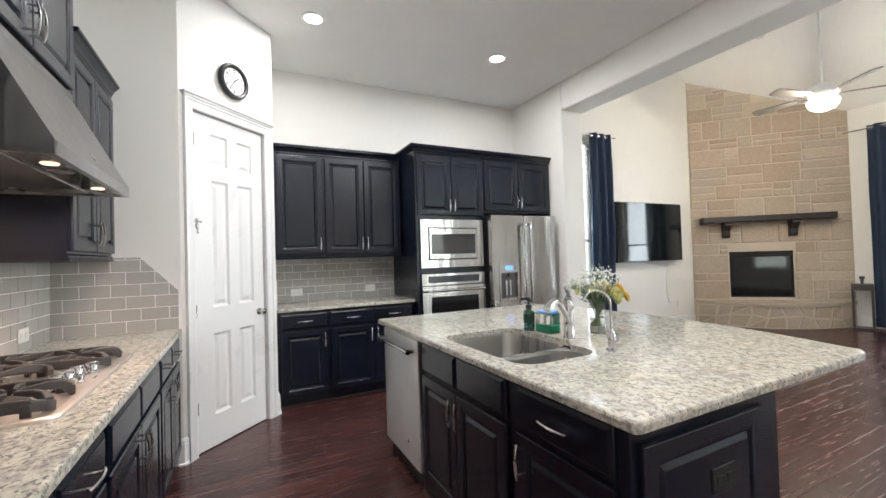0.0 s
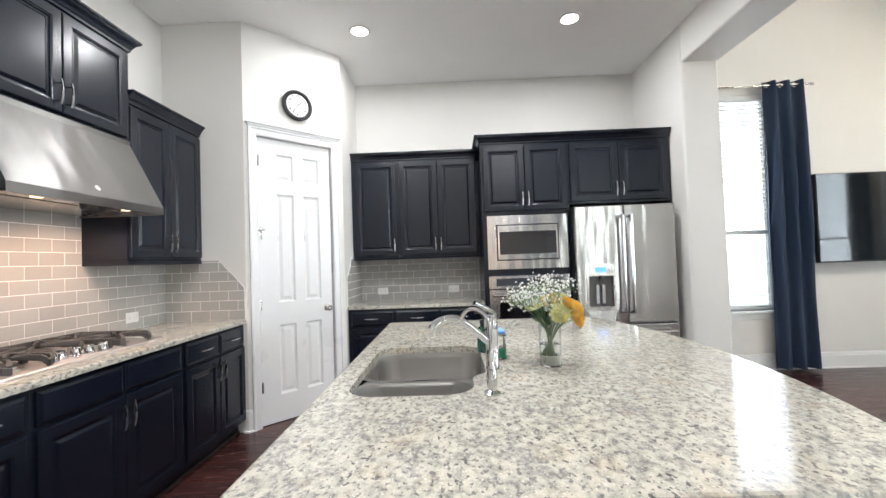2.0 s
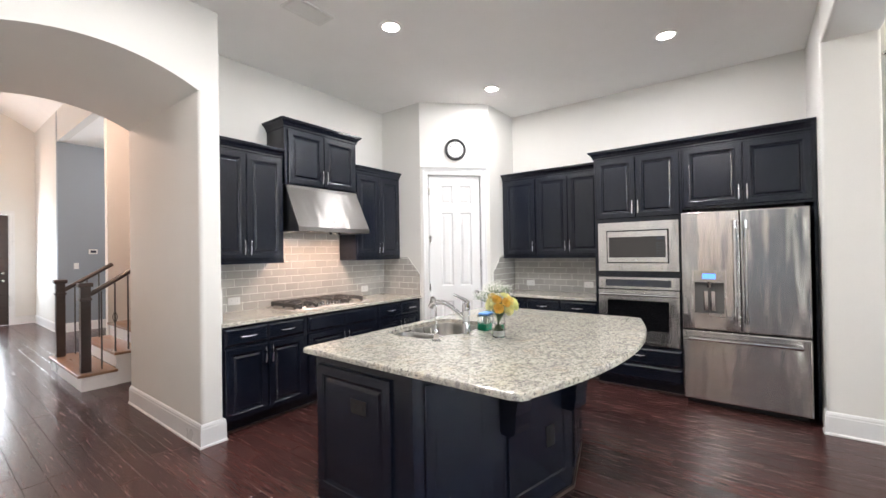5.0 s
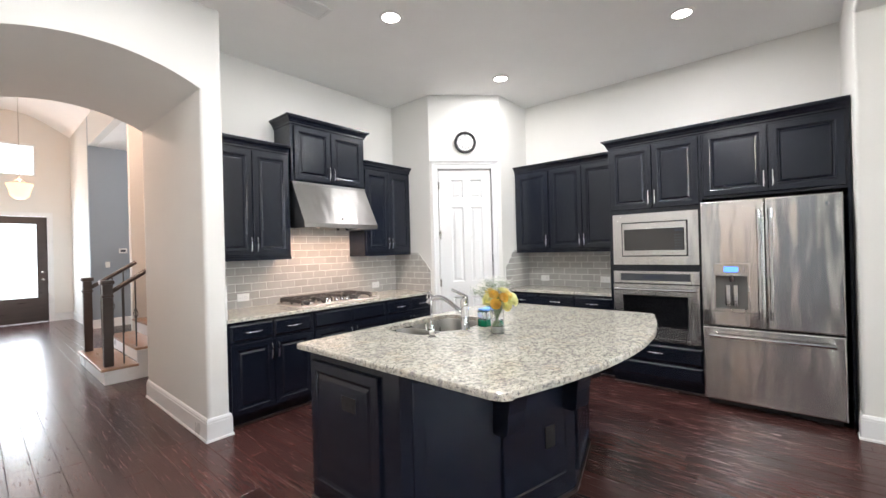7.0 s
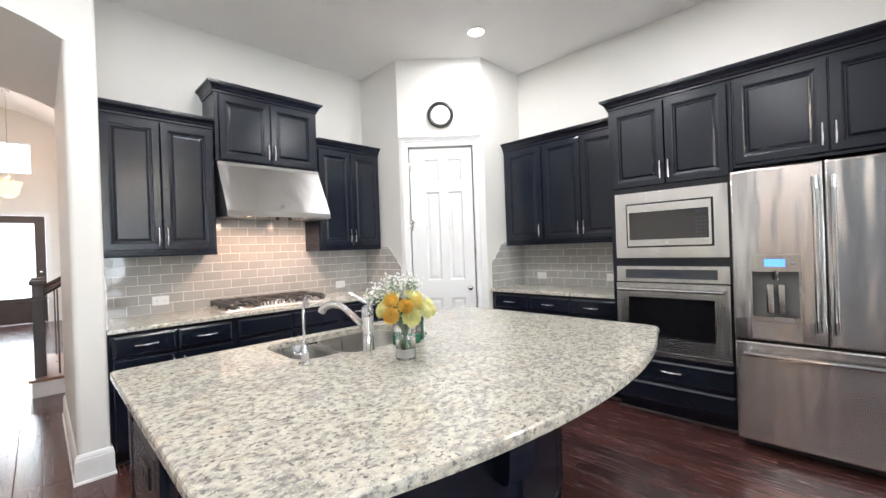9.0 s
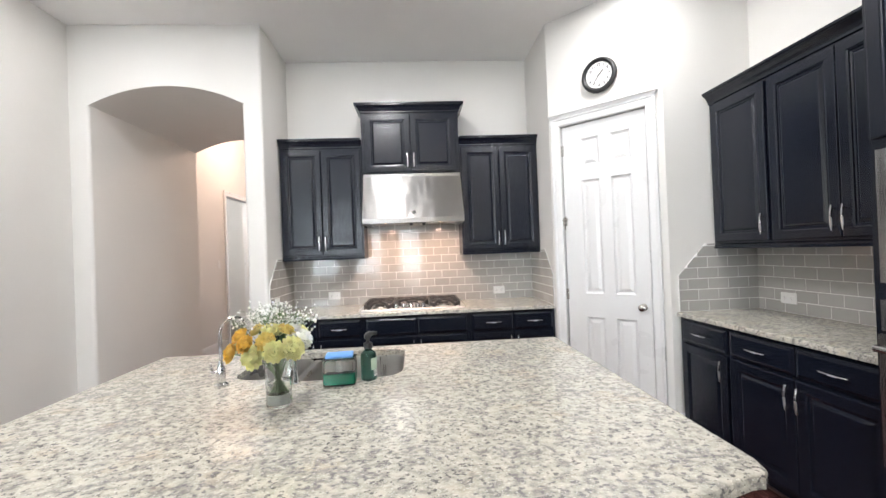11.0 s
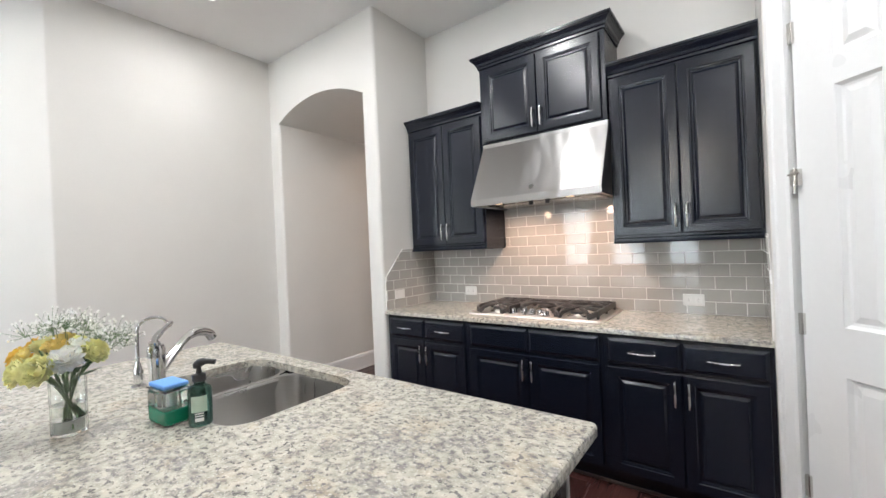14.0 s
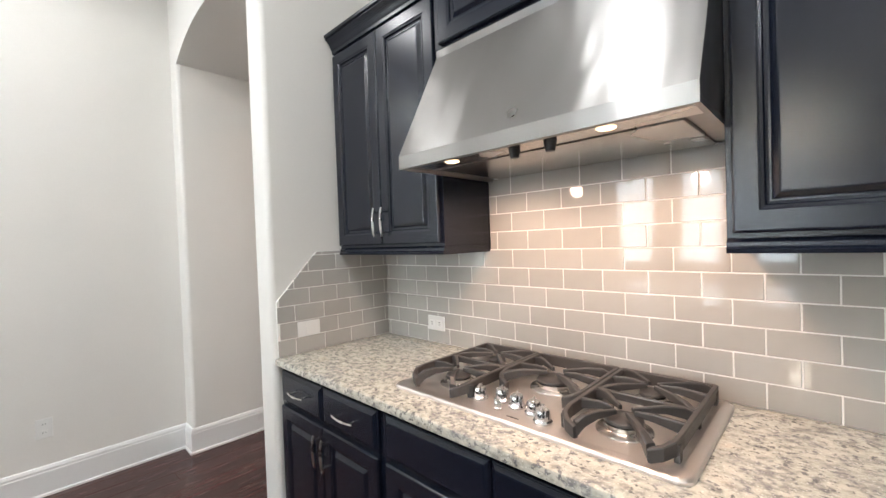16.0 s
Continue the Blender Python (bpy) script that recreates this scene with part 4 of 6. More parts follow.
def cooktop():
    ob = thing("gas_cooktop", pose(-0.668, 1.82, 0.9155, 0, 0, 90), "stainless five-burner gas cooktop with black iron grates", "cooktop")
    w, d0, d1 = 0.945, -0.565, -0.035
    rim = rounded([(0, d0), (w, d0), (w, d1), (0, d1)], {k: 0.035 for k in range(4)}, 6)
    bm = bmesh.new()
    middle = Vector((w / 2, (d0 + d1) / 2))
    rings = []
    for o, z in ((0.0, 0.0), (0.0, 0.007), (0.003, 0.011), (0.008, 0.0125), (0.030, 0.0125), (0.036, 0.009), (0.042, 0.008)):
        k = Vector(((w / 2 - o) / (w / 2), ((d1 - d0) / 2 - o) / ((d1 - d0) / 2)))
        rings.append([bm.verts.new((middle.x + (p.x - middle.x) * k.x, middle.y + (p.y - middle.y) * k.y, z)) for p in rim])
    for r, t in zip(rings, rings[1:]):
        for k in range(len(r)):
            bm.faces.new((r[k], r[(k + 1) % len(r)], t[(k + 1) % len(r)], t[k]))
    bm.faces.new(rings[-1])
    bm.faces.new(rings[0][::-1])
    part("tray", finish(bm, 40), TOP_STEEL, ob)
    burners = [(0.175, -0.40, 0.046), (0.175, -0.165, 0.036), (0.465, -0.235, 0.060), (0.755, -0.40, 0.050), (0.755, -0.165, 0.038)]
    for x, y, r in burners:
        b = part("burner", lathe([(0, 0), (r + 0.022, 0), (r + 0.020, 0.003), (r + 0.004, 0.005), (r, 0.008), (r, 0.020), (r * 0.8, 0.022), (0, 0.022)], 30), NICKEL, ob, at=pose(x, y, 0.0082))
        part("burner_cap", lathe([(0, 0), (r * 0.93, 0), (r * 0.97, 0.003), (r * 0.95, 0.008), (r * 0.80, 0.012), (0, 0.013)], 30), BLACK, b, at=pose(0, 0, 0.0222))
    for x, y in ((0.325, -0.465), (0.395, -0.440), (0.458, -0.452), (0.522, -0.462), (0.570, -0.495)):
        k = part("knob", lathe([(0, 0), (0.027, 0), (0.027, 0.005), (0.022, 0.010), (0.021, 0.030), (0.018, 0.037), (0, 0.038)], 22), CHROME, ob, "chrome control knob", at=pose(x, y, 0.0084, 0, 0, 25))
        part("grip", box(-0.0045, 0.0045, -0.021, 0.021, 0.034, 0.044, 0.002, 1), CHROME, k)
    part("timer_knob", lathe([(0, 0), (0.013, 0), (0.013, 0.004), (0.010, 0.007), (0.010, 0.022), (0.008, 0.026), (0, 0.027)], 18), CHROME, ob, "small chrome knob", at=pose(0.420, -0.500, 0.0084))
    part("badge", box(0.47, 0.51, -0.532, -0.522, 0.0084, 0.0090), BLACK, ob)

    def grate(x0, x1, y0, y1, spots, cross):
        bm = bmesh.new()
        z = 0.062
        bar(bm, [(x0, y1, z), (x1, y1, z)], (0.015, 0.015), (0.040, 0.040))
        for x, s in ((x0, 1), (x1, -1)):
            bar(bm, [(x, y1, z), (x, y0 + 0.075, z), (x + s * 0.005, y0 + 0.035, z - 0.004), (x + s * 0.022, y0 + 0.010, z - 0.012), (x + s * 0.050, y0, z - 0.022)], (0.013, 0.017), (0.036, 0.032))
            for y in (y1 - 0.014, y0 + 0.045):
                bar(bm, [(x, y - 0.011, z - 0.014), (x, y + 0.011, z - 0.014)], (0.015, 0.015), (0.0395, 0.0395))
        for y in cross:
            bar(bm, [(x0, y, z - 0.002), (x1, y, z - 0.002)], (0.015, 0.015), (0.022, 0.022))
        for cx, cy, r in spots:
            for sx, sy in ((1, 1), (1, -1), (-1, 1), (-1, -1)):
                ex = x1 if sx > 0 else x0
                ey = max(y0 + 0.004, min(y1, cy + sy * 0.118))
                if ey < y0 + 0.02:
                    ex -= sx * 0.045
                bar(bm, [(ex, ey, z - 0.012), (cx + (ex - cx) * 0.80, cy + (ey - cy) * 0.86, z + 0.004), (cx + (ex - cx) * 0.55, cy + (ey - cy) * 0.60, z + 0.008), (cx + sx * r * 0.30, cy + sy * r * 0.34, z + 0.002)], (0.022, 0.010), (0.040, 0.012))
            for sx in (1, -1):
                ex = x1 if sx > 0 else x0
                bar(bm, [(ex, cy + 0.012, z - 0.002), (cx + (ex - cx) * 0.5, cy + 0.004, z + 0.006), (cx + sx * r * 0.55, cy, z + 0.002)], (0.016, 0.009), (0.030, 0.012))
        part("grate", finish(bm, 20), BLACK, ob, "black cast-iron grate")
    grate(0.045, 0.300, -0.525, -0.062, [(0.175, -0.40, 0.046), (0.175, -0.165, 0.036)], (-0.283,))
    grate(0.316, 0.614, -0.372, -0.062, [(0.465, -0.225, 0.060)], ())
    grate(0.630, 0.900, -0.525, -0.062, [(0.755, -0.40, 0.050), (0.755, -0.165, 0.038)], (-0.283,))


cooktop()

# ---- kitchen: oven and refrigerator side ----
NORTH = lambda x: pose(x, 4.868, 0)
upper_cabinet(NORTH(0.657), 0.49, 0.33, 1.40, 2.445, [(0.035, 0.478, "r")], "black raised-panel wall cabinet with one door", (False, False))
upper_cabinet(NORTH(1.147), 0.84, 0.33, 1.40, 2.445, [(0.012, 0.42, "r"), (0.421, 0.828, "l")], "black raised-panel wall cabinet with two doors", (False, False))
base_cabinet(NORTH(0.657), 0.46, 0.615, CTOP, [(0.03, 0.45, True)], [(0.03, 0.45, "r")], "black base cabinet with one drawer over one door")
base_cabinet(NORTH(1.117), 0.885, 0.615, CTOP, [(0.012, 0.44, True), (0.443, 0.87, True)], [(0.012, 0.44, "r"), (0.443, 0.87, "l")], "black base cabinet with two drawers over two doors")


def tall_cabinet():
    ob = thing("oven_cabinet", NORTH(2.005), "tall black cabinet that houses the microwave and oven", "cabinet")
    w, d = 0.835, 0.715
    part("body", box(0, w, -d, 0, 0.10, 2.47, 0.0015, 1), CABINET, ob)
    part("toe_kick", box(0, w, -d + 0.06, 0, 0, 0.10), CABINET, ob)
    part("shoe_moulding", box(0, w, -d + 0.045, -d + 0.06, 0, 0.018, 0.004, 1), DARK_WOOD, ob)
    for x0, x1, hx in ((0.02, 0.417, 0.39), (0.419, 0.815, 0.447)):
        front(ob, "door", x0, x1, 1.79, 2.42, d, (hx, 1.90, True))
    front(ob, "drawer", 0.02, 0.815, 0.28, 0.45, d, (0.417, 0.375, False))
    front(ob, "drawer", 0.02, 0.815, 0.12, 0.27, d)
    ob2 = thing("fridge_cabinet", NORTH(2.842), "black two-door cabinet over the refrigerator with a side panel", "cabinet")
    w2 = 0.972
    part("body", box(0, w2, -d, 0, 1.835, 2.47, 0.0015, 1), CABINET, ob2)
    part("side_panel", box(w2 - 0.022, w2, -d, 0, 0.0, 1.834, 0.0015, 1), CABINET, ob2)
    for x0, x1, hx in ((0.012, 0.476, 0.447), (0.478, 0.945, 0.507)):
        front(ob2, "door", x0, x1, 1.855, 2.42, d, (hx, 1.965, True))
    part("crown_moulding", moulding(CROWN, w, d, 2.44, True, False), CABINET, ob)
    part("crown_moulding", moulding(CROWN, w2, d, 2.44, False, False), CABINET, ob2)


tall_cabinet()


def bar_handle(p0, p1, out, r=0.011, cap=0.05):
    """A straight tube handle with thicker end posts."""
    bm = bmesh.new()
    p0, p1, out = Vector(p0), Vector(p1), Vector(out)
    tube([p0 + out, p1 + out], r, 14, bm)
    d = (p1 - p0).normalized()
    for p, s in ((p0, 1), (p1, -1)):
        tube([p + d * s * 0.012, p + out * 1.05 + d * s * 0.012], r * 1.15, 12, bm)
        tube([p + out, p + out + d * s * cap], r * 1.25, 14, bm)
    return finish(bm, 50)


def microwave():
    ob = thing("microwave_oven", pose(2.046, 4.868 - 0.7155, 1.235), "built-in stainless microwave oven with a trim frame", "microwave")
    w, h = 0.762, 0.510
    part("trim_frame", plate([0, w], [0, h], [(0.085, w - 0.085, 0.080, h - 0.085)], 0.022), STEEL, ob, at=pose(0, -0.0225, 0))
    part("gap", plate([0.0855, w - 0.0855], [0.0805, h - 0.0855], [(0.12, 0.64, 0.14, h - 0.16)], 0.01), RUBBER, ob, at=pose(0, -0.012, 0))
    part("door", plate([0.097, w - 0.097], [0.092, h - 0.097], [(0.112, 0.650, 0.140, h - 0.155)], 0.020), STEEL, ob, at=pose(0, -0.034, 0))
    part("bezel", plate([0.108, 0.654], [0.136, h - 0.151], [(0.1122, 0.6498, 0.1402, h - 0.1552)], 0.003), CHROME, ob, "thin bright bezel", at=pose(0, -0.0365, 0))
    part("door_glass", box(0.109, 0.653, -0.026, -0.012, 0.137, h - 0.152), MICRO_GLASS, ob, "dark door glass")
    bm = bmesh.new()
    for r in range(6):
        for c in range(3):
            box(0.566 + c * 0.026, 0.584 + c * 0.026, -0.0272, -0.0262, 0.150 + r * 0.026, 0.163 + r * 0.026, bm=bm)
    part("keypad", finish(bm), PANEL_GREY, ob, "rows of small grey keys")["kind"] = "stuff"
    part("display", box(0.568, 0.634, -0.0272, -0.0262, 0.322, 0.344), DIM_LCD, ob)
    part("badge", lathe([(0, 0), (0.014, 0), (0.013, 0.003), (0, 0.0035)], 20), CHROME, ob, at=pose(0.381, -0.0345, 0.112, 90))


microwave()


def wall_oven():
    ob = thing("wall_oven", pose(2.046, 4.868 - 0.7155, 0.485), "built-in stainless wall oven with a dark window", "oven")
    w = 0.762
    part("control_panel", plate([0, w], [0.565, 0.685], [(0.07, 0.69, 0.590, 0.660)], 0.026), STEEL, ob, at=pose(0, -0.0265, 0))
    part("control_glass", box(0.065, 0.695, -0.022, -0.004, 0.586, 0.664), PANEL_GREY, ob, "grey control glass")
    part("display", box(0.27, 0.47, -0.0235, -0.0222, 0.612, 0.642), DIM_LCD, ob, "dim blue display")
    bm = bmesh.new()
    for c in range(4):
        for x0 in (0.09, 0.50):
            box(x0 + c * 0.045, x0 + 0.03 + c * 0.045, -0.0232, -0.0222, 0.618, 0.632, bm=bm)
    part("touch_keys", finish(bm), PANEL_GREY, ob)["kind"] = "stuff"
    part("door", plate([0, w], [0.045, 0.555], [(0.095, 0.667, 0.150, 0.445)], 0.042), STEEL, ob, at=pose(0, -0.0425, 0))
    part("bezel", plate([0.091, 0.671], [0.146, 0.449], [(0.0952, 0.6668, 0.1502, 0.4448)], 0.003), CHROME, ob, "thin bright bezel", at=pose(0, -0.045, 0))
    part("door_glass", box(0.09, 0.672, -0.036, -0.008, 0.145, 0.45), OVEN_GLASS, ob, "dark oven window")
    part("handle", bar_handle((0.03, -0.0425, 0.508), (0.732, -0.0425, 0.508), (0, -0.05, 0)), CHROME, ob, "bright tube handle")
    part("vent_strip", box(0, w, -0.024, -0.0005, 0.0, 0.035, 0.003), STEEL, ob)
    part("badge", lathe([(0, 0), (0.014, 0), (0.013, 0.003), (0, 0.0035)], 20), CHROME, ob, at=pose(0.381, -0.0427, 0.098, 90))


wall_oven()


def refrigerator():
    ob = thing("refrigerator", pose(2.842, 4.005, 0.0), "stainless french-door refrigerator with a water dispenser", "refrigerator")
    w, t = 0.912, 0.075
    part("body", box(0.008, w - 0.008, t + 0.006, 0.80, 0.05, 1.775, 0.006), RUBBER, ob, "dark grey refrigerator body")
    part("base_grille", box(0.02, w - 0.02, 0.10, 0.14, 0.002, 0.05), RUBBER, ob)
    hx0, hx1, hz0, hz1 = 0.095, 0.335, 0.845, 1.245
    def door(x0, x1, z0, z1, hole=None):
        bm = plate([x0, x1], [z0, z1], [hole] if hole else [], t)
        edges = [e for e in bm.edges if all(abs(v.co.y) < 1e-6 for v in e.verts) and not all(hole and hole[0] - 1e-4 <= v.co.x <= hole[1] + 1e-4 and hole[2] - 1e-4 <= v.co.z <= hole[3] + 1e-4 for v in e.verts) and len(e.link_faces) == 2 and e.calc_face_angle(0) > 1]
        bmesh.ops.bevel(bm, geom=edges, offset=0.012, segments=4, affect="EDGES", profile=0.5)
        return finish(bm, 40)
    left = part("door", door(0.0, 0.446, 0.712, 1.795, (hx0, hx1, hz0, hz1)), STEEL, ob, "brushed stainless door with a dispenser")
    right = part("door", door(0.450, w, 0.712, 1.795), STEEL, ob, "brushed stainless door")
    drawer = part("freezer_drawer", door(0.0, w, 0.062, 0.700), STEEL, ob, "brushed stainless freezer drawer")
    part("handle", bar_handle((0.410, 0, 0.80), (0.410, 0, 1.70), (0, -0.06, 0), 0.0135, 0.07), CHROME, left, "polished tube handle")
    part("handle", bar_handle((0.486, 0, 0.80), (0.486, 0, 1.70), (0, -0.06, 0), 0.0135, 0.07), CHROME, right, "polished tube handle")
    part("handle", bar_handle((0.06, 0, 0.632), (0.852, 0, 0.632), (0, -0.06, 0), 0.0135, 0.06), CHROME, drawer, "polished tube handle")
    part("dispenser_frame", plate([hx0 - 0.005, hx1 + 0.005], [hz0 - 0.005, hz1 + 0.005], [(hx0 + 0.008, hx1 - 0.008, hz0 + 0.022, 1.148)], 0.012), NICKEL, left, at=pose(0, -0.006, 0))
    part("dispenser_recess", box(hx0 + 0.002, hx1 - 0.002, 0.058, 0.064, hz0, hz1), LINER, left, "dark grey dispenser liner")
    part("drip_tray", box(hx0 + 0.015, hx1 - 0.015, 0.004, 0.0435, hz0 + 0.012, hz0 + 0.024, 0.003), RUBBER, left)
    for x in (0.188, 0.242):
        part("dispenser_paddle", box(x - 0.020, x + 0.020, 0.014, 0.028, 0.885, 1.07, 0.009, 3), CHROME, left)
    part("dispenser_trim", plate([hx0 - 0.010, hx1 + 0.010], [hz0 - 0.010, hz1 + 0.010], [(hx0 - 0.005, hx1 + 0.005, hz0 - 0.005, hz1 + 0.005)], 0.008), CHROME, left, "bright dispenser rim", at=pose(0, -0.0075, 0))
    part("spout", lathe([(0, 0), (0.02, 0), (0.026, 0.06), (0, 0.06)], 16), CHROME, left, at=pose(0.215, 0.018, 1.095))
    part("display", box(0.165, 0.265, -0.0075, -0.0055, 1.180, 1.226, 0.0), BLUE_LCD, left, "lit blue display")
    part("dial", lathe([(0, 0), (0.012, 0), (0.011, 0.012), (0, 0.013)], 18), CHROME, left, at=pose(0.303, -0.006, 1.203, 90))
    part("badge", lathe([(0, 0), (0.015, 0), (0.014, 0.003), (0, 0.0035)], 20), CHROME, right, at=pose(0.825, 0, 1.715, 90))
    for x in (0.05, w - 0.11):
        part("hinge_cover", box(x, x + 0.06, 0.03, 0.16, 1.776, 1.80, 0.006), RUBBER, ob)


refrigerator()


# ---- island ----
def island():
    cx, rad = 2.845 - 2.93, 2.93
    n = 18
    ys = [1.06 + (3.05 - 1.06) * k / n for k in range(n + 1)]
    arc = [(cx + math.sqrt(rad * rad - (y - 2.06) ** 2), y) for y in ys]
    pts = [(1.245, 0.99), (2.60, 0.99)] + [(2.65, 1.005), (2.672, 1.035)] + arc + [(2.672, 3.08), (2.65, 3.105), (2.60, 3.12), (1.245, 3.12)]
    a, b, c, d = 1.335, 1.815, 1.555, 2.275
    hole = ([(a, d), (b, d), (b, 1.80), (1.760, 1.75), (1.760, c), (a, c)], {0: 0.09, 1: 0.09, 2: 0.06, 3: 0.03, 4: 0.10, 5: 0.10})
    solid("island_countertop", slab(pts, {0: 0.02, len(pts) - 1: 0.02}, CTOP, 0.915, 0.010, hole), GRANITE, "speckled beige and grey granite island top with a curved side", "countertop")

    ob = thing("kitchen_island", pose(0, 0, 0), "black paneled kitchen island with raised panels and corbels", "kitchen island")
    foot = [(1.295, 1.055), (2.05, 1.055), (2.31, 1.45), (2.46, 2.06), (2.31, 2.66), (2.05, 3.05), (1.36, 3.05), (1.36, 2.445), (1.295, 2.445)]
    def inset(o):
        c = Vector((1.8, 2.05))
        return [Vector(p) + (c - Vector(p)).normalized() * o for p in foot]
    bm = bmesh.new()
    prism([Vector(p) for p in foot], 0.02, 0.70, bm)
    bmesh.ops.delete(bm, geom=[f for f in bm.faces if all(abs(v.co.z - 0.70) < 1e-5 for v in f.verts)], context="FACES_ONLY")
    lo = [v for v in bm.verts if abs(v.co.z - 0.70) < 1e-5]
    for v in lo:
        v.co.z = CTOP - 0.001
    part("body", finish(bm), CABINET, ob)
    bm = bmesh.new()
    prism(inset(-0.014), 0.0, 0.022, bm)
    part("shoe_moulding", finish(bm), DARK_WOOD, ob)
    # panels on the outer faces
    for i in range(5):
        p, q = Vector(foot[i]), Vector(foot[i + 1])
        length = (q - p).length
        ang = math.degrees(math.atan2(q.y - p.y, q.x - p.x))
        face = pose(p.x, p.y, 0, 0, 0, ang)
        margin = 0.045 if length > 0.5 else 0.06
        x0, x1 = (0.03, 0.62) if i == 0 else (margin, length - margin)
        part("panel", raised(x1 - x0, 0.72, 0.02, DOOR_RINGS if i == 0 else [(0, 0.012), (0.004, 0.016), (0.050, 0.016), (0.058, 0.010), (0.062, 0.010)]), CABINET, ob, at=face @ pose(x0, -0.0005, 0.10))
    def corbel():
        bm = bmesh.new()
        prof = [(0, 0.0), (0.22, 0.0), (0.22, -0.020), (0.205, -0.040), (0.172, -0.066), (0.146, -0.112), (0.122, -0.175), (0.108, -0.245), (0.104, -0.310), (0.098, -0.345), (0.070, -0.365), (0, -0.365)]
        lo = [bm.verts.new((-0.058, -y, z)) for y, z in prof]
        hi = [bm.verts.new((0.058, -y, z)) for y, z in prof]
        bm.faces.new(lo)
        bm.faces.new(hi[::-1])
        for i in range(len(prof)):
            j = (i + 1) % len(prof)
            bm.faces.new((lo[i], lo[j], hi[j], hi[i]))
        return finish(bm)
    mesh = to_mesh("corbel", corbel(), CABINET)
    for i, u in ((2, 0.05), (2, 0.575), (3, 0.57)):
        p, q = Vector(foot[i]), Vector(foot[i + 1])
        k = new("corbel", mesh)
        k.parent = ob
        k.matrix_basis = pose(p.x, p.y, CTOP - 0.002, 0, 0, math.degrees(math.atan2(q.y - p.y, q.x - p.x))) @ pose(u, -0.001, 0)
    # sink-side fronts
    side = pose(1.295, 2.44, 0, 0, 0, -90)
    def put(kind, x0, x1, z0, z1, handle=None):
        f = front(ob, kind, x0, x1, z0, z1, 0.0, handle)
        f.matrix_basis = side @ f.matrix_basis
    zt, zd = 0.865, 0.700
    put("drawer", 0.015, 0.42, zd, zt)
    put("drawer", 0.425, 0.83, zd, zt)
    put("door", 0.015, 0.42, 0.11, zd - 0.012, (0.39, 0.59, True))
    put("door", 0.425, 0.83, 0.11, zd - 0.012, (0.455, 0.59, True))
    put("drawer", 0.90, 1.345, zd, zt, (1.12, 0.783, False))
    put("door", 0.90, 1.345, 0.11, zd - 0.012, (0.93, 0.59, True))


island()


def dishwasher():
    ob = thing("dishwasher", pose(1.295, 3.045, 0, 0, 0, -90), "stainless dishwasher under the island top", "dishwasher")
    part("body", box(0.004, 0.596, 0.002, 0.06, 0.10, 0.87), RUBBER, ob)
    part("door", box(0.003, 0.597, -0.028, 0.0, 0.11, 0.868, 0.006), DISHWASHER_STEEL, ob)
    part("toe_panel", box(0.004, 0.596, 0.012, 0.03, 0.0, 0.105), RUBBER, ob)
    part("handle", bar_handle((0.04, -0.028, 0.80), (0.56, -0.028, 0.80), (0, -0.045, 0), 0.012, 0.05), CHROME, ob)
    part("badge", lathe([(0, 0), (0.010, 0), (0.009, 0.002), (0, 0.0025)], 16), CHROME, ob, at=pose(0.42, -0.028, 0.23, 90))


dishwasher()


def sink():
    ob = thing("kitchen_sink", pose(0, 0, 0), "double-bowl undermount stainless kitchen sink", "sink")
    def bowl(x0, x1, y0, y1, depth, rad, z, shared):
        """shared: the side (-1 or 1 along y) that meets the divider and has no flange."""
        bm = bmesh.new()
        rings = []
        for o, dz, r in ((-0.034, 0.0, rad + 0.01), (0.0, 0.0, rad), (0.003, -0.02, rad), (0.012, -depth + 0.04, rad), (0.028, -depth + 0.012, rad), (0.06, -depth, rad)):
            lo = max(o, -0.004) if shared < 0 else o
            hi = max(o, -0.004) if shared > 0 else o
            p = rounded([(x0 + o, y0 + lo), (x1 - o, y0 + lo), (x1 - o, y1 - hi), (x0 + o, y1 - hi)], {k: max(0.02, r - max(0, o) * 0.5) for k in range(4)}, 6)
            rings.append([bm.verts.new((*q, z + dz)) for q in p])
        for a, b in zip(rings, rings[1:]):
            for k in range(len(a)):
                bm.faces.new((a[k], a[(k + 1) % len(a)], b[(k + 1) % len(a)], b[k]))
        bm.faces.new(rings[-1])
        return finish(bm, 50)
    far = part("bowl", bowl(1.335, 1.818, 1.835, 2.275, 0.215, 0.085, 0.883, -1), SINK, ob)
    near = part("bowl", bowl(1.335, 1.762, 1.555, 1.805, 0.19, 0.09, 0.883, 1), SINK, ob)
    part("divider", box(1.340, 1.815, 1.800, 1.840, 0.70, 0.882, 0.013, 3), SINK, ob)
    for bowl_ob, x, y, z in ((far, 1.58, 2.05, 0.6705), (near, 1.55, 1.68, 0.6955)):
        part("drain", lathe([(0, 0.0005), (0.03, 0.0005), (0.044, 0.003), (0.046, 0.0)], 24), CHROME, bowl_ob, at=pose(x, y, z))


sink()


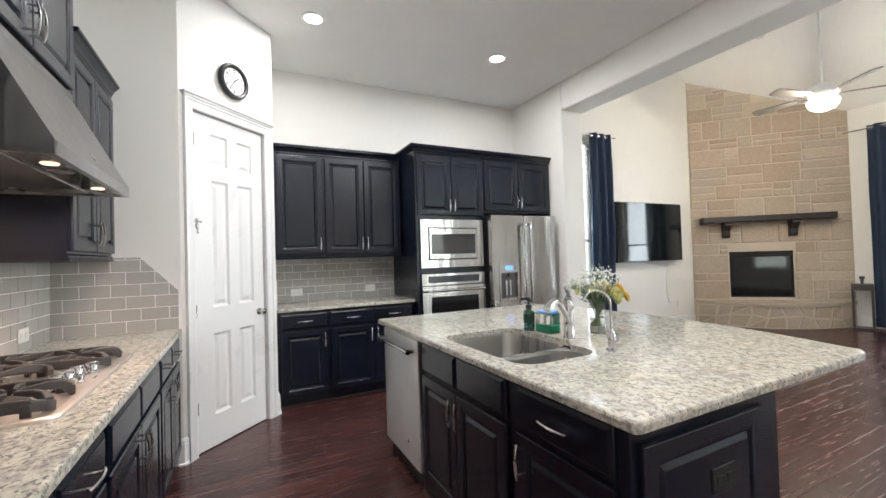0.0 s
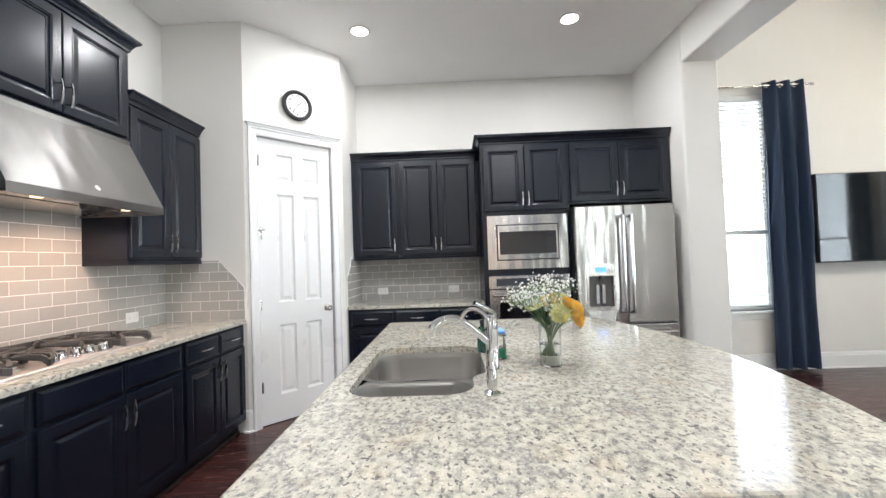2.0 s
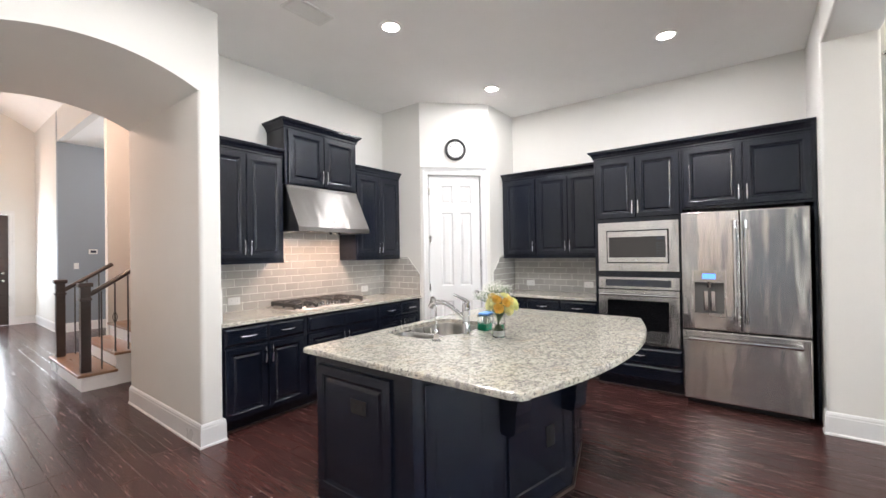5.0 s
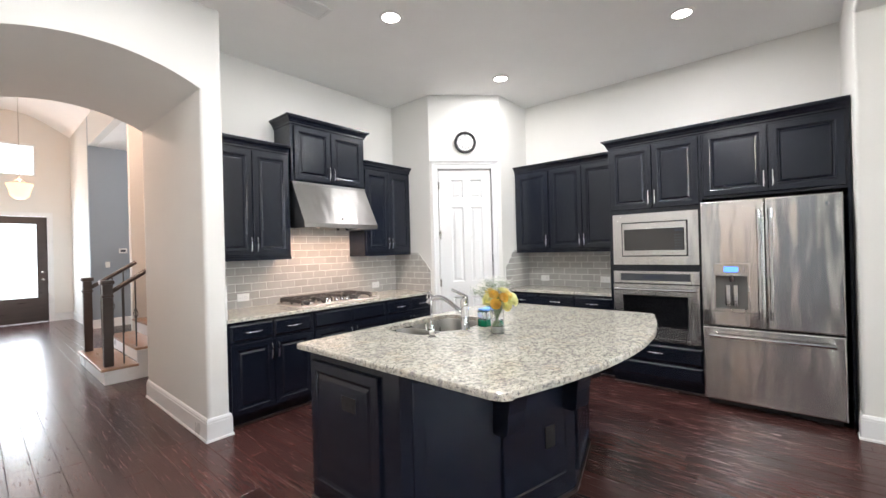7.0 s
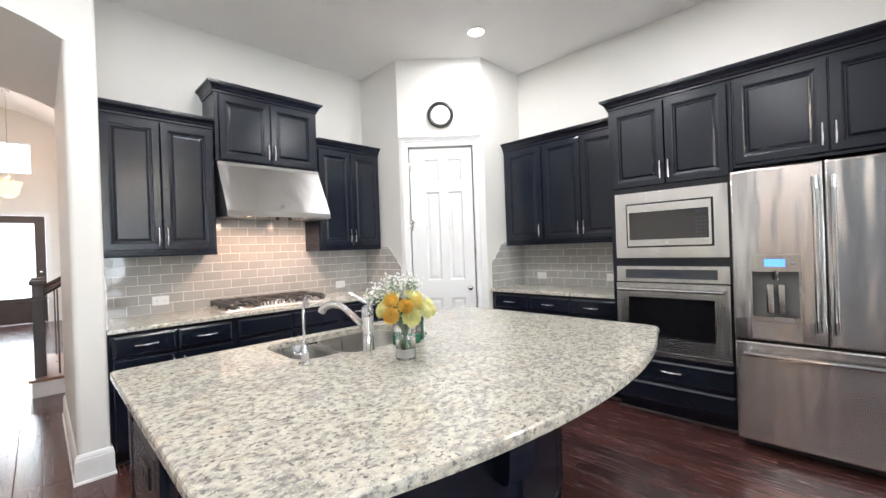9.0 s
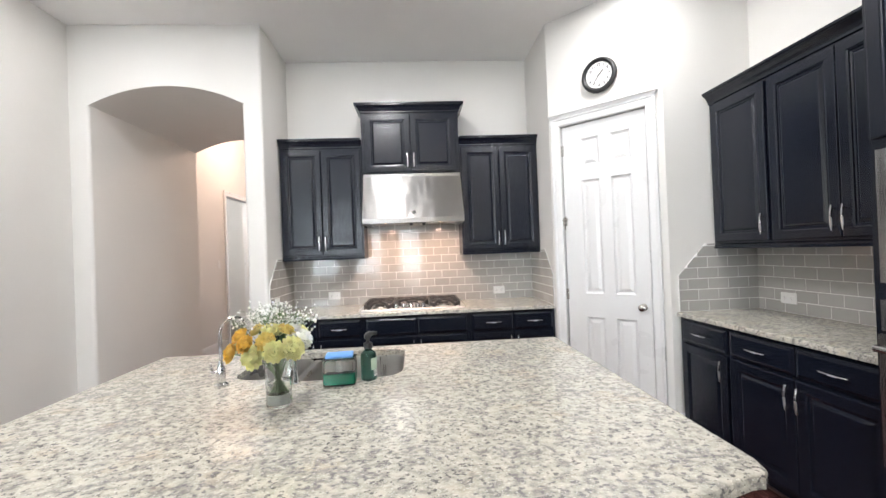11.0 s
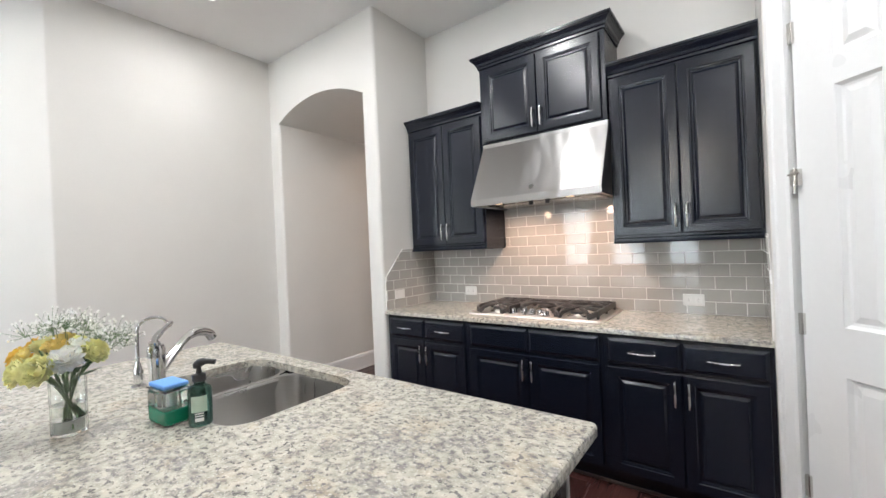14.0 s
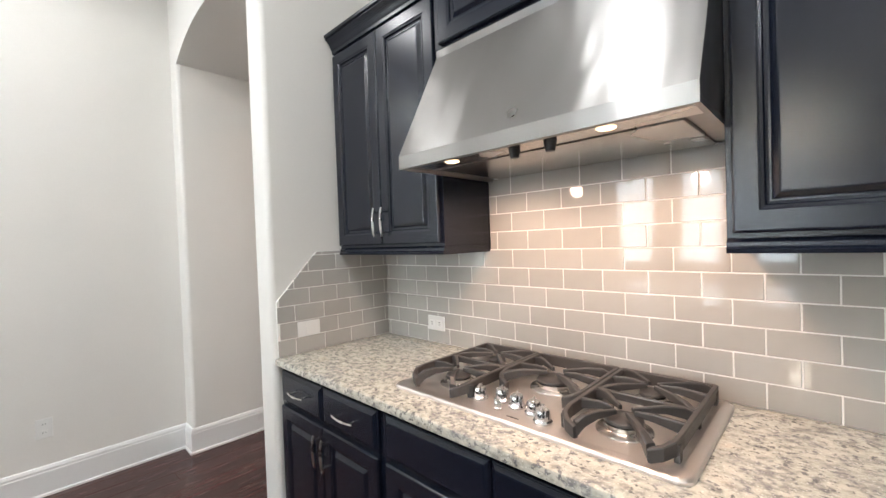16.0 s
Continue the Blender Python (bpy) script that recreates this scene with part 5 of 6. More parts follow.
def faucet():
    ob = thing("kitchen_faucet", pose(1.842, 1.838, 0.9155), "chrome single-lever faucet behind the sink", "faucet")
    part("base", lathe([(0, 0), (0.030, 0), (0.031, 0.006), (0.026, 0.012), (0.024, 0.09), (0.026, 0.15), (0.027, 0.185), (0.022, 0.20), (0, 0.204)], 28), CHROME, ob)
    part("spout", tube(curve_points([(-0.012, -0.006, 0.105), (-0.06, -0.03, 0.150), (-0.115, -0.056, 0.196), (-0.160, -0.075, 0.208), (-0.205, -0.094, 0.196), (-0.225, -0.102, 0.172)], 6), [0.014] * 14 + [0.017] * 12 + [0.019] * 5, 16), CHROME, ob)
    part("lever", tube(curve_points([(0.0, 0.0, 0.195), (0.006, 0.004, 0.215), (-0.02, -0.02, 0.236), (-0.065, -0.05, 0.262)], 5), [0.017] * 5 + [0.011] * 6 + [0.0085] * 5, 14), CHROME, ob)
    ob = thing("water_filter_tap", pose(1.812, 1.551, 0.9155), "slim chrome gooseneck filter tap with a side lever", "faucet")
    part("base", lathe([(0, 0), (0.026, 0), (0.026, 0.006), (0.014, 0.014), (0.016, 0.03), (0.017, 0.060), (0.011, 0.082), (0.0065, 0.10), (0, 0.10)], 24), CHROME, ob)
    part("spout", tube(curve_points([(0, 0, 0.09), (0, 0, 0.19), (-0.006, 0.005, 0.235), (-0.035, 0.026, 0.262), (-0.070, 0.050, 0.258), (-0.094, 0.066, 0.222)], 6), 0.0062, 12), CHROME, ob)
    part("lever", tube(curve_points([(0.0, 0, 0.048), (-0.005, -0.030, 0.050), (-0.006, -0.040, 0.058), (-0.006, -0.043, 0.088)], 4), [0.007] * 8 + [0.0055] * 5, 12), CHROME, ob)


faucet()


def soap_things():
    ob = thing("sponge_holder", pose(1.876, 2.035, 0.9155, 0, 0, 2), "clear box dispenser of green soap with a blue sponge", "soap dispenser")
    part("jar", box(-0.037, 0.037, -0.062, 0.062, 0.0, 0.098, 0.008, 3), CLEAR, ob)
    part("soap", box(-0.033, 0.033, -0.058, 0.058, 0.005, 0.046, 0.006, 2), GREEN_SOAP, ob, "green liquid soap")
    part("tray", box(-0.038, 0.038, -0.063, 0.063, 0.0985, 0.106, 0.003), CLEAR, ob)
    part("pump_tube", tube([(0.0, 0.0, 0.05), (0.0, 0.0, 0.097)], 0.012, 12), PLASTIC, ob)
    solid("dish_sponge", box(-0.034, 0.034, -0.052, 0.052, 0.0, 0.013, 0.005, 3), SPONGE, "flat blue dish sponge lying on the dispenser", "sponge", m=pose(1.876, 2.035, 1.0220, 0, 0, 4))
    ob = thing("soap_bottle", pose(1.834, 2.142, 0.9155, 0, 0, 62), "green glass hand-soap bottle with a black pump", "soap bottle")
    part("bottle", lathe([(0, 0), (0.030, 0), (0.032, 0.004), (0.032, 0.092), (0.030, 0.106), (0.015, 0.117), (0.014, 0.125), (0, 0.125)], 28), GREEN_GLASS, ob)
    bm = bmesh.new()
    arc = [radians(-38 + 76 * k / 8) for k in range(9)]
    rows = [[bm.verts.new((0.0324 * math.cos(t), 0.0324 * math.sin(t), z)) for t in arc] for z in (0.042, 0.088)]
    for k in range(8):
        bm.faces.new((rows[0][k], rows[0][k + 1], rows[1][k + 1], rows[1][k]))
    part("label", finish(bm, 60), PALE_LABEL, ob, "pale green paper label")
    for z, h in ((0.016, 0.010), (0.030, 0.003), (0.037, 0.003)):
        part("label_mark", box(0.0318, 0.0332, -0.011, 0.011, z, z + h), PLASTIC, ob, "pale printed bar")
    part("collar", lathe([(0, 0.1252), (0.018, 0.1252), (0.018, 0.145), (0.008, 0.149), (0.006, 0.168), (0, 0.168)], 20), RUBBER, ob)
    part("pump", tube(curve_points([(0, 0, 0.166), (0, 0, 0.178), (0.004, 0.02, 0.181), (0.010, 0.044, 0.177)], 4), [0.014] * 4 + [0.011] * 4 + [0.008] * 5, 12), RUBBER, ob)


soap_things()


# ---- flowers ----
def petal_cup(bm, centre, axis, size, layers, open_by, jitter=0.15):
    """A bloom of overlapping cupped petals round an axis."""
    q = Vector((0, 0, 1)).rotation_difference(Vector(axis).normalized()).to_matrix().to_4x4()
    base = Matrix.Translation(centre) @ q
    for layer in range(layers):
        k = 3 + 2 * layer
        f = (layer + 1) / layers
        for i in range(k):
            a = 2 * math.pi * (i + 0.5 * (layer % 2)) / k + random.uniform(-jitter, jitter)
            tilt = open_by * f + random.uniform(-0.1, 0.1)
            length, width = size * (0.55 + 0.45 * f), size * (0.35 + 0.35 * f)
            m = base @ Matrix.Rotation(a, 4, "Z") @ Matrix.Rotation(tilt, 4, "Y")
            grid = []
            for u in range(5):
                s = u / 4
                row = []
                for v in range(5):
                    w = (v / 4 - 0.5) * 2
                    spread = math.sin(math.pi * min(1, 0.15 + s * 0.75)) * width
                    x = 0.18 * size * f + size * 0.22 * math.sin(s * math.pi * 0.9) - size * 0.10 * w * w
                    z = length * s * (1 - 0.10 * w * w)
                    row.append(bm.verts.new(m @ Vector((x + (0.10 * size if s > 0.9 else 0), w * spread * 0.7, z))))
                grid.append(row)
            for u in range(4):
                for v in range(4):
                    bm.faces.new((grid[u][v], grid[u][v + 1], grid[u + 1][v + 1], grid[u + 1][v]))


def bouquet():
    rng = random.Random(7)
    vx, vy, vz = 2.072, 1.865, 0.9155
    vase = thing("glass_vase", pose(vx, vy, vz), "clear glass cylinder vase on the island", "vase")
    part("vessel", lathe([(0, 0), (0.038, 0), (0.0415, 0.004), (0.0425, 0.165), (0.0405, 0.165), (0.0390, 0.009), (0, 0.008)], 36), CLEAR, vase)
    part("water", lathe([(0, 0.0445), (0.0385, 0.0445), (0.0392, 0.085), (0, 0.085)], 36), WATER, vase, "clear water")
    part("sediment", lathe([(0, 0.0095), (0.0375, 0.0100), (0.0382, 0.042), (0, 0.044)], 30), CLOUDY, vase, "cloudy water at the bottom")
    ob = thing("flower_bouquet", pose(vx, vy, vz + 0.015), "yellow and orange carnations with white baby's breath", "flowers")
    heads = [((0.050, -0.105, 0.228), (0.5, -0.6, 0.7), ORANGE, 0.031), ((0.095, -0.070, 0.205), (0.9, -0.4, 0.5), ORANGE, 0.032), ((0.075, -0.128, 0.172), (0.7, -0.8, 0.3), ORANGE, 0.034), ((0.092, -0.006, 0.212), (0.9, 0.0, 0.6), AMBER, 0.033),
             ((0.105, -0.048, 0.160), (1.0, -0.3, 0.2), YELLOW, 0.042), ((0.078, 0.082, 0.182), (0.7, 0.8, 0.4), YELLOW, 0.043), ((0.108, 0.030, 0.178), (0.9, 0.3, 0.3), YELLOW, 0.038), ((0.050, 0.000, 0.246), (0.4, 0.1, 0.9), YELLOW, 0.033), ((0.010, -0.125, 0.195), (-0.1, -1, 0.5), YELLOW, 0.040),
             ((0.030, 0.045, 0.240), (0.2, 0.5, 0.9), AMBER, 0.031), ((-0.010, -0.070, 0.238), (-0.1, -0.6, 0.8), AMBER, 0.034),
             ((0.022, 0.096, 0.218), (0.2, 0.6, 0.8), WHITE_PETAL, 0.045), ((-0.018, 0.052, 0.240), (-0.1, 0.3, 0.95), WHITE_PETAL, 0.038), ((-0.050, 0.082, 0.208), (-0.4, 0.9, 0.5), YELLOW, 0.038), ((-0.050, -0.025, 0.225), (-0.6, -0.2, 0.7), YELLOW, 0.038)]
    for i, (c, axis, colour, size) in enumerate(heads):
        c = (c[0] * 1.10, c[1] * 1.06, c[2] + 0.018)
        bm = bmesh.new()
        centre = Vector(c) - Vector(axis).normalized() * size * 0.5
        petal_cup(bm, centre, axis, size * 0.98, 6, 1.62 if colour is WHITE_PETAL else 1.15)
        bloom = part("bloom", finish(bm, 80), colour, ob)
        foot = Vector((c[0] * -0.25 + rng.uniform(-0.012, 0.012), c[1] * -0.25 + rng.uniform(-0.012, 0.012), 0.004))
        neck = Vector((c[0] * 0.28, c[1] * 0.28, 0.135))
        part("stem", tube(curve_points([foot, neck, centre], 6), 0.0022, 6), STEM, ob)
    bm = bmesh.new()
    twigs = bmesh.new()
    for i in range(32):
        a, up = rng.uniform(2.3, 5.3), rng.uniform(0.5, 1.0)
        reach = rng.uniform(0.05, 0.150)
        if rng.random() < 0.35:
            a, reach = rng.uniform(0, 2 * math.pi), rng.uniform(0.02, 0.085)
            up = 1.0
        tip = Vector((math.cos(a) * reach, math.sin(a) * reach, 0.205 + 0.105 * up - reach * 0.18))
        tube(curve_points([(0, 0, 0.10), (tip.x * 0.35, tip.y * 0.35, 0.17), tip], 4), 0.0009, 4, twigs)
        for k in range(16):
            p = tip + Vector((rng.gauss(0, 0.022), rng.gauss(0, 0.022), rng.gauss(0, 0.018)))
            bmesh.ops.create_icosphere(bm, subdivisions=1, radius=rng.uniform(0.0024, 0.0046), matrix=Matrix.Translation(p))
            tube([tip - Vector((0, 0, 0.02)), p], 0.0005, 3, twigs, caps=False)
    part("baby_breath", finish(bm, 180), WHITE_PETAL, ob, "tiny white baby's breath flowers")["kind"] = "stuff"
    part("twig_tangle", finish(twigs), STEM, ob)["kind"] = "stuff"
    leaves = bmesh.new()
    for i in range(14):
        a = rng.uniform(0, 2 * math.pi)
        m = Matrix.Translation((math.cos(a) * 0.035, math.sin(a) * 0.035, rng.uniform(0.14, 0.19))) @ Matrix.Rotation(a, 4, "Z") @ Matrix.Rotation(rng.uniform(0.5, 1.3), 4, "Y")
        v = [leaves.verts.new(m @ Vector(p)) for p in ((0, 0, 0), (0.004, 0.010, 0.025), (0, 0, 0.065), (0.004, -0.010, 0.025), (-0.003, 0, 0.028))]
        for tri in ((0, 1, 4), (1, 2, 4), (2, 3, 4), (3, 0, 4)):
            leaves.faces.new([v[t] for t in tri])
    part("leaves", finish(leaves), LEAF, ob)["kind"] = "stuff"


bouquet()


# ---- ceiling fixtures, clock, plates ----
def can_light(x, y):
    ob = thing("recessed_light", pose(x, y, CEIL), "lit round recessed ceiling light with a white trim", "ceiling light", "recessed ceiling lights")
    part("trim_ring", lathe([(0.070, 0.0), (0.098, 0.0), (0.098, -0.004), (0.090, -0.009), (0.072, -0.010), (0.070, -0.006)], 36), PLASTIC, ob)
    part("lens", lathe([(0, -0.0045), (0.0698, -0.0045), (0.0698, -0.0015), (0, -0.0015)], 36), BULB, ob, "glowing lens")


for cx, cy in CANS:
    can_light(cx, cy)


def ceiling_vent():
    ob = thing("ceiling_vent", pose(0.60, 1.51, CEIL, 0, 0, 0), "white louvred ceiling air vent", "air vent")
    part("vent_frame", plate([-0.10, 0.10], [-0.18, 0.18], [(-0.075, 0.075, -0.155, 0.155)], 0.012), PLASTIC, ob, at=pose(0, 0, 0, -90))
    part("backing", box(-0.076, 0.076, -0.156, 0.156, -0.0025, -0.0005), VENT_SHADOW, ob)
    for k in range(9):
        part("slat", box(-0.008, 0.008, -0.154, 0.154, -0.0006, 0.0006), PLASTIC, ob, at=pose(-0.066 + k * 0.0165, 0, -0.0075, 0, -28, 0))


ceiling_vent()


def wall_clock():
    ob = thing("wall_clock", PANTRY @ pose(0.462, 0, 2.785), "round white wall clock with a thick black rim", "clock")
    part("rim", lathe([(0.0, 0.0), (0.128, 0.0), (0.138, 0.010), (0.140, 0.025), (0.132, 0.040), (0.120, 0.044), (0.108, 0.038), (0.104, 0.024), (0.0, 0.022)], 48), RUBBER, ob, at=pose(0, 0, 0, 90))
    part("dial", lathe([(0, 0.0245), (0.103, 0.0245), (0.103, 0.0225), (0, 0.0225)], 48), PLASTIC, ob, "white dial", at=pose(0, 0, 0, 90))
    for h in range(1, 13):
        a = radians(90 - 30 * h)
        n = new("numeral", text_mesh(str(h), 0.031, 0.0004))
        n.data.materials.append(INK)
        n.parent = ob
        n.matrix_basis = pose(0.080 * math.cos(a), -0.0253, 0.080 * math.sin(a), 90)
    bm = bmesh.new()
    for k in range(60):
        a = radians(6 * k)
        tube([(0.094 * math.cos(a), -0.0252, 0.094 * math.sin(a)), (0.100 * math.cos(a), -0.0252, 0.100 * math.sin(a))], 0.0007 if k % 5 else 0.0014, 4, bm)
    part("minute_marks", finish(bm), INK, ob)["kind"] = "stuff"
    for angle, length, r in ((48, 0.052, 0.0038), (214, 0.080, 0.0028)):
        a = radians(90 - angle)
        part("pointer", tube([(-0.012 * math.cos(a), -0.028, -0.012 * math.sin(a)), (length * math.cos(a), -0.028, length * math.sin(a))], r, 6), INK, ob)


wall_clock()


def wall_plate(m, label, kind="outlet", w=0.075, h=0.118):
    ob = thing("wall_plate", m, label, kind, "wall plates")
    part("cover", box(-w / 2, w / 2, -0.006, 0, -h / 2, h / 2, 0.003), PLASTIC, ob)
    wide = w > h
    if kind == "outlet":
        for s in (-1, 1):
            c = (s * 0.026, 0) if wide else (0, s * 0.026)
            r = part("receptacle", box(c[0] - 0.016, c[0] + 0.016, -0.0085, -0.0062, c[1] - 0.015, c[1] + 0.015, 0.002), PLASTIC, ob)
            bm = bmesh.new()
            for dx in (-0.006, 0.006):
                if wide:
                    box(c[0] - 0.005, c[0] + 0.005, -0.0089, -0.0084, c[1] + dx - 0.001, c[1] + dx + 0.001, bm=bm)
                else:
                    box(c[0] + dx - 0.001, c[0] + dx + 0.001, -0.0089, -0.0084, c[1] - 0.005, c[1] + 0.005, bm=bm)
            part("slots", finish(bm), INK, r)
    else:
        part("rocker", box(-0.016, 0.016, -0.011, -0.0062, -0.033, 0.033, 0.003), PLASTIC, ob)
    return ob


TX = -0.668 + 0.0115
for y, z in ((1.505, 1.016), (3.184, 1.002)):
    wall_plate(pose(TX, y, z, 0, 0, 90), "white double outlet on the tiled backsplash", w=0.118, h=0.075)
for x in (0.905, 1.708):
    wall_plate(pose(x, 4.868 - 0.0115, 1.014), "white double outlet on the tiled backsplash", w=0.118, h=0.075)
wall_plate(pose(-0.16, 1.095 + 0.0115, 1.03, 0, 0, 180), "white switch plate on the side tiles", "switch", 0.118, 0.075)
wall_plate(pose(2.09, -1.03, 1.35, 0, 0, 90), "white light switch on the grey wall", "switch")
wall_plate(pose(2.09, -2.45, 1.35, 0, 0, 90), "white light switch on the grey wall", "switch")
wall_plate(pose(2.09, -1.35, 0.40, 0, 0, 90), "white outlet low on the grey wall")
wall_plate(pose(0.75, -0.44, 0.40, 0, 0, 180), "white outlet low on the off-white wall")
wall_plate(pose(-2.94, -0.70, 1.354, 0, 0, 180), "white light switch in the foyer", "switch")
wall_plate(pose(2.55, -4.15, 0.40, 0, 0, 180), "white outlet in the warm-lit room")
wall_plate(pose(7.35, 4.87, 0.40), "white outlet under the television")
wall_plate(pose(-7.40, 1.62, 1.30, 0, 0, 90), "white light switch on the dining room wall", "switch")
ob = thing("thermostat", pose(-7.40, 1.88, 1.585, 0, 0, 90), "small white thermostat with a blue display", "thermostat")
part("case", box(-0.07, 0.07, -0.025, 0, -0.05, 0.05, 0.006), PLASTIC, ob)
part("display", box(-0.045, 0.045, -0.0265, -0.0252, -0.025, 0.025), DIM_LCD, ob)
ob = thing("door_chime", pose(2.09, -1.28, 2.83, 0, 0, 90), "white door chime box high on the wall", "chime")
part("case", box(-0.085, 0.085, -0.065, 0, -0.08, 0.08, 0.02, 3), PLASTIC, ob)
part("grille", box(-0.055, 0.055, -0.0665, -0.0652, -0.055, -0.035, 0.0), PLASTIC, ob)
for face_m, wide in ((pose(1.685, 1.055 - 0.0185, 0.643), True), (pose(2.31, 1.45, 0.39, 0, 0, 76.2) @ pose(0.40, -0.0115, 0), False)):
    ob = thing("outlet_plate", face_m, "dark outlet plate on the island panel", "outlet", "wall plates")
    pw, ph = (0.060, 0.038) if wide else (0.038, 0.060)
    part("cover", box(-pw, pw, -0.005, 0.0, -ph, ph, 0.002), RUBBER, ob)
    for s in (-1, 1):
        cx, cz = (s * 0.026, 0) if wide else (0, s * 0.026)
        part("receptacle", box(cx - 0.015, cx + 0.015, -0.0075, -0.0052, cz - 0.014, cz + 0.014, 0.002), RUBBER, ob)
wall_plate(pose(1.585, 3.0505, 0.62, 0, 0, 180), "white outlet on the end of the island", "outlet")


# ---- living room ----
def curtain(m, w, h, folds, label):
    ob = thing("curtain", m, label, "curtain", "navy curtains")
    bm = bmesh.new()
    n, rows = folds * 10, 12
    for side in (0, 0.004):
        grid = []
        for j in range(rows + 1):
            z = h * j / rows
            amp = 0.045 - 0.012 * math.sin(j * 0.7)
            grid.append([bm.verts.new((w * i / n, side + amp * math.sin(2 * math.pi * folds * i / n + 0.25 * math.sin(z * 2.1)) + 0.006 * math.sin(z * 5 + i), z)) for i in range(n + 1)])
        for j in range(rows):
            for i in range(n):
                bm.faces.new((grid[j][i], grid[j][i + 1], grid[j + 1][i + 1], grid[j + 1][i]))
    part("cloth", finish(bm, 60), CURTAIN, ob)
    for k in range(folds * 2):
        part("grommet", tube([(0.022 * math.cos(2 * math.pi * s / 14), 0.0, 0.022 * math.sin(2 * math.pi * s / 14)) for s in range(15)], 0.005, 6), NICKEL, ob, at=pose(w * (k + 0.5) / (folds * 2), 0.002, h - 0.05))
    return ob


def curtain_rod(m, length):
    ob = thing("curtain_rod", m, "brushed nickel curtain rod over the window", "curtain rod")
    part("rod", tube([(0, 0, 0), (length, 0, 0)], 0.012, 14), NICKEL, ob)
    for x, s in ((0, -1), (length, 1)):
        part("finial", lathe([(0, 0), (0.014, 0.002), (0.020, 0.02), (0.014, 0.04), (0, 0.045)], 16), NICKEL, ob, at=pose(x, 0, 0, 0, 90 * s, 0))
    for x in (0.12, length - 0.12):
        part("bracket", tube([(x, 0.012, 0), (x, 0.094, 0)], 0.007, 8), NICKEL, ob)


curtain_rod(pose(4.36, 4.775, 3.150), 1.36)
curtain(pose(4.37, 4.772, 0.03), 0.255, 3.165, 2, "navy curtain drawn aside beside the pier")
curtain(pose(5.20, 4.772, 0.03), 0.46, 3.165, 3, "navy curtain drawn aside beside the television")
curtain_rod(pose(9.355, 3.20, 3.20, 0, 0, -90), 4.0)
curtain(pose(9.352, 2.96, 0.03, 0, 0, -90), 0.50, 3.215, 3, "navy curtain drawn aside near the fireplace")
curtain(pose(9.352, 1.60, 0.03, 0, 0, -90), 0.40, 3.215, 3, "navy curtain hanging between two living room windows")


def television():
    ob = thing("television", pose(5.65, 4.70, 1.17), "large flat television mounted on the wall", "television")
    w, h = 1.60, 0.965
    part("cabinet", box(0, w, 0.0, 0.055, 0, h, 0.006), RUBBER, ob)
    part("screen", box(0.010, w - 0.010, -0.003, 0.0005, 0.016, h - 0.010), SCREEN, ob, "glossy dark screen")
    part("wall_mount", box(0.5, 1.1, 0.0555, 0.168, 0.3, 0.7), BLACK, ob)
    solid("television_cable", tube(curve_points([(7.02, 4.78, 1.20), (7.04, 4.85, 1.0), (7.02, 4.862, 0.7), (7.10, 4.862, 0.42), (7.22, 4.855, 0.40), (7.30, 4.86, 0.42)], 6), 0.005, 8), PLASTIC, "thin white cable hanging under the television", "cable")


television()


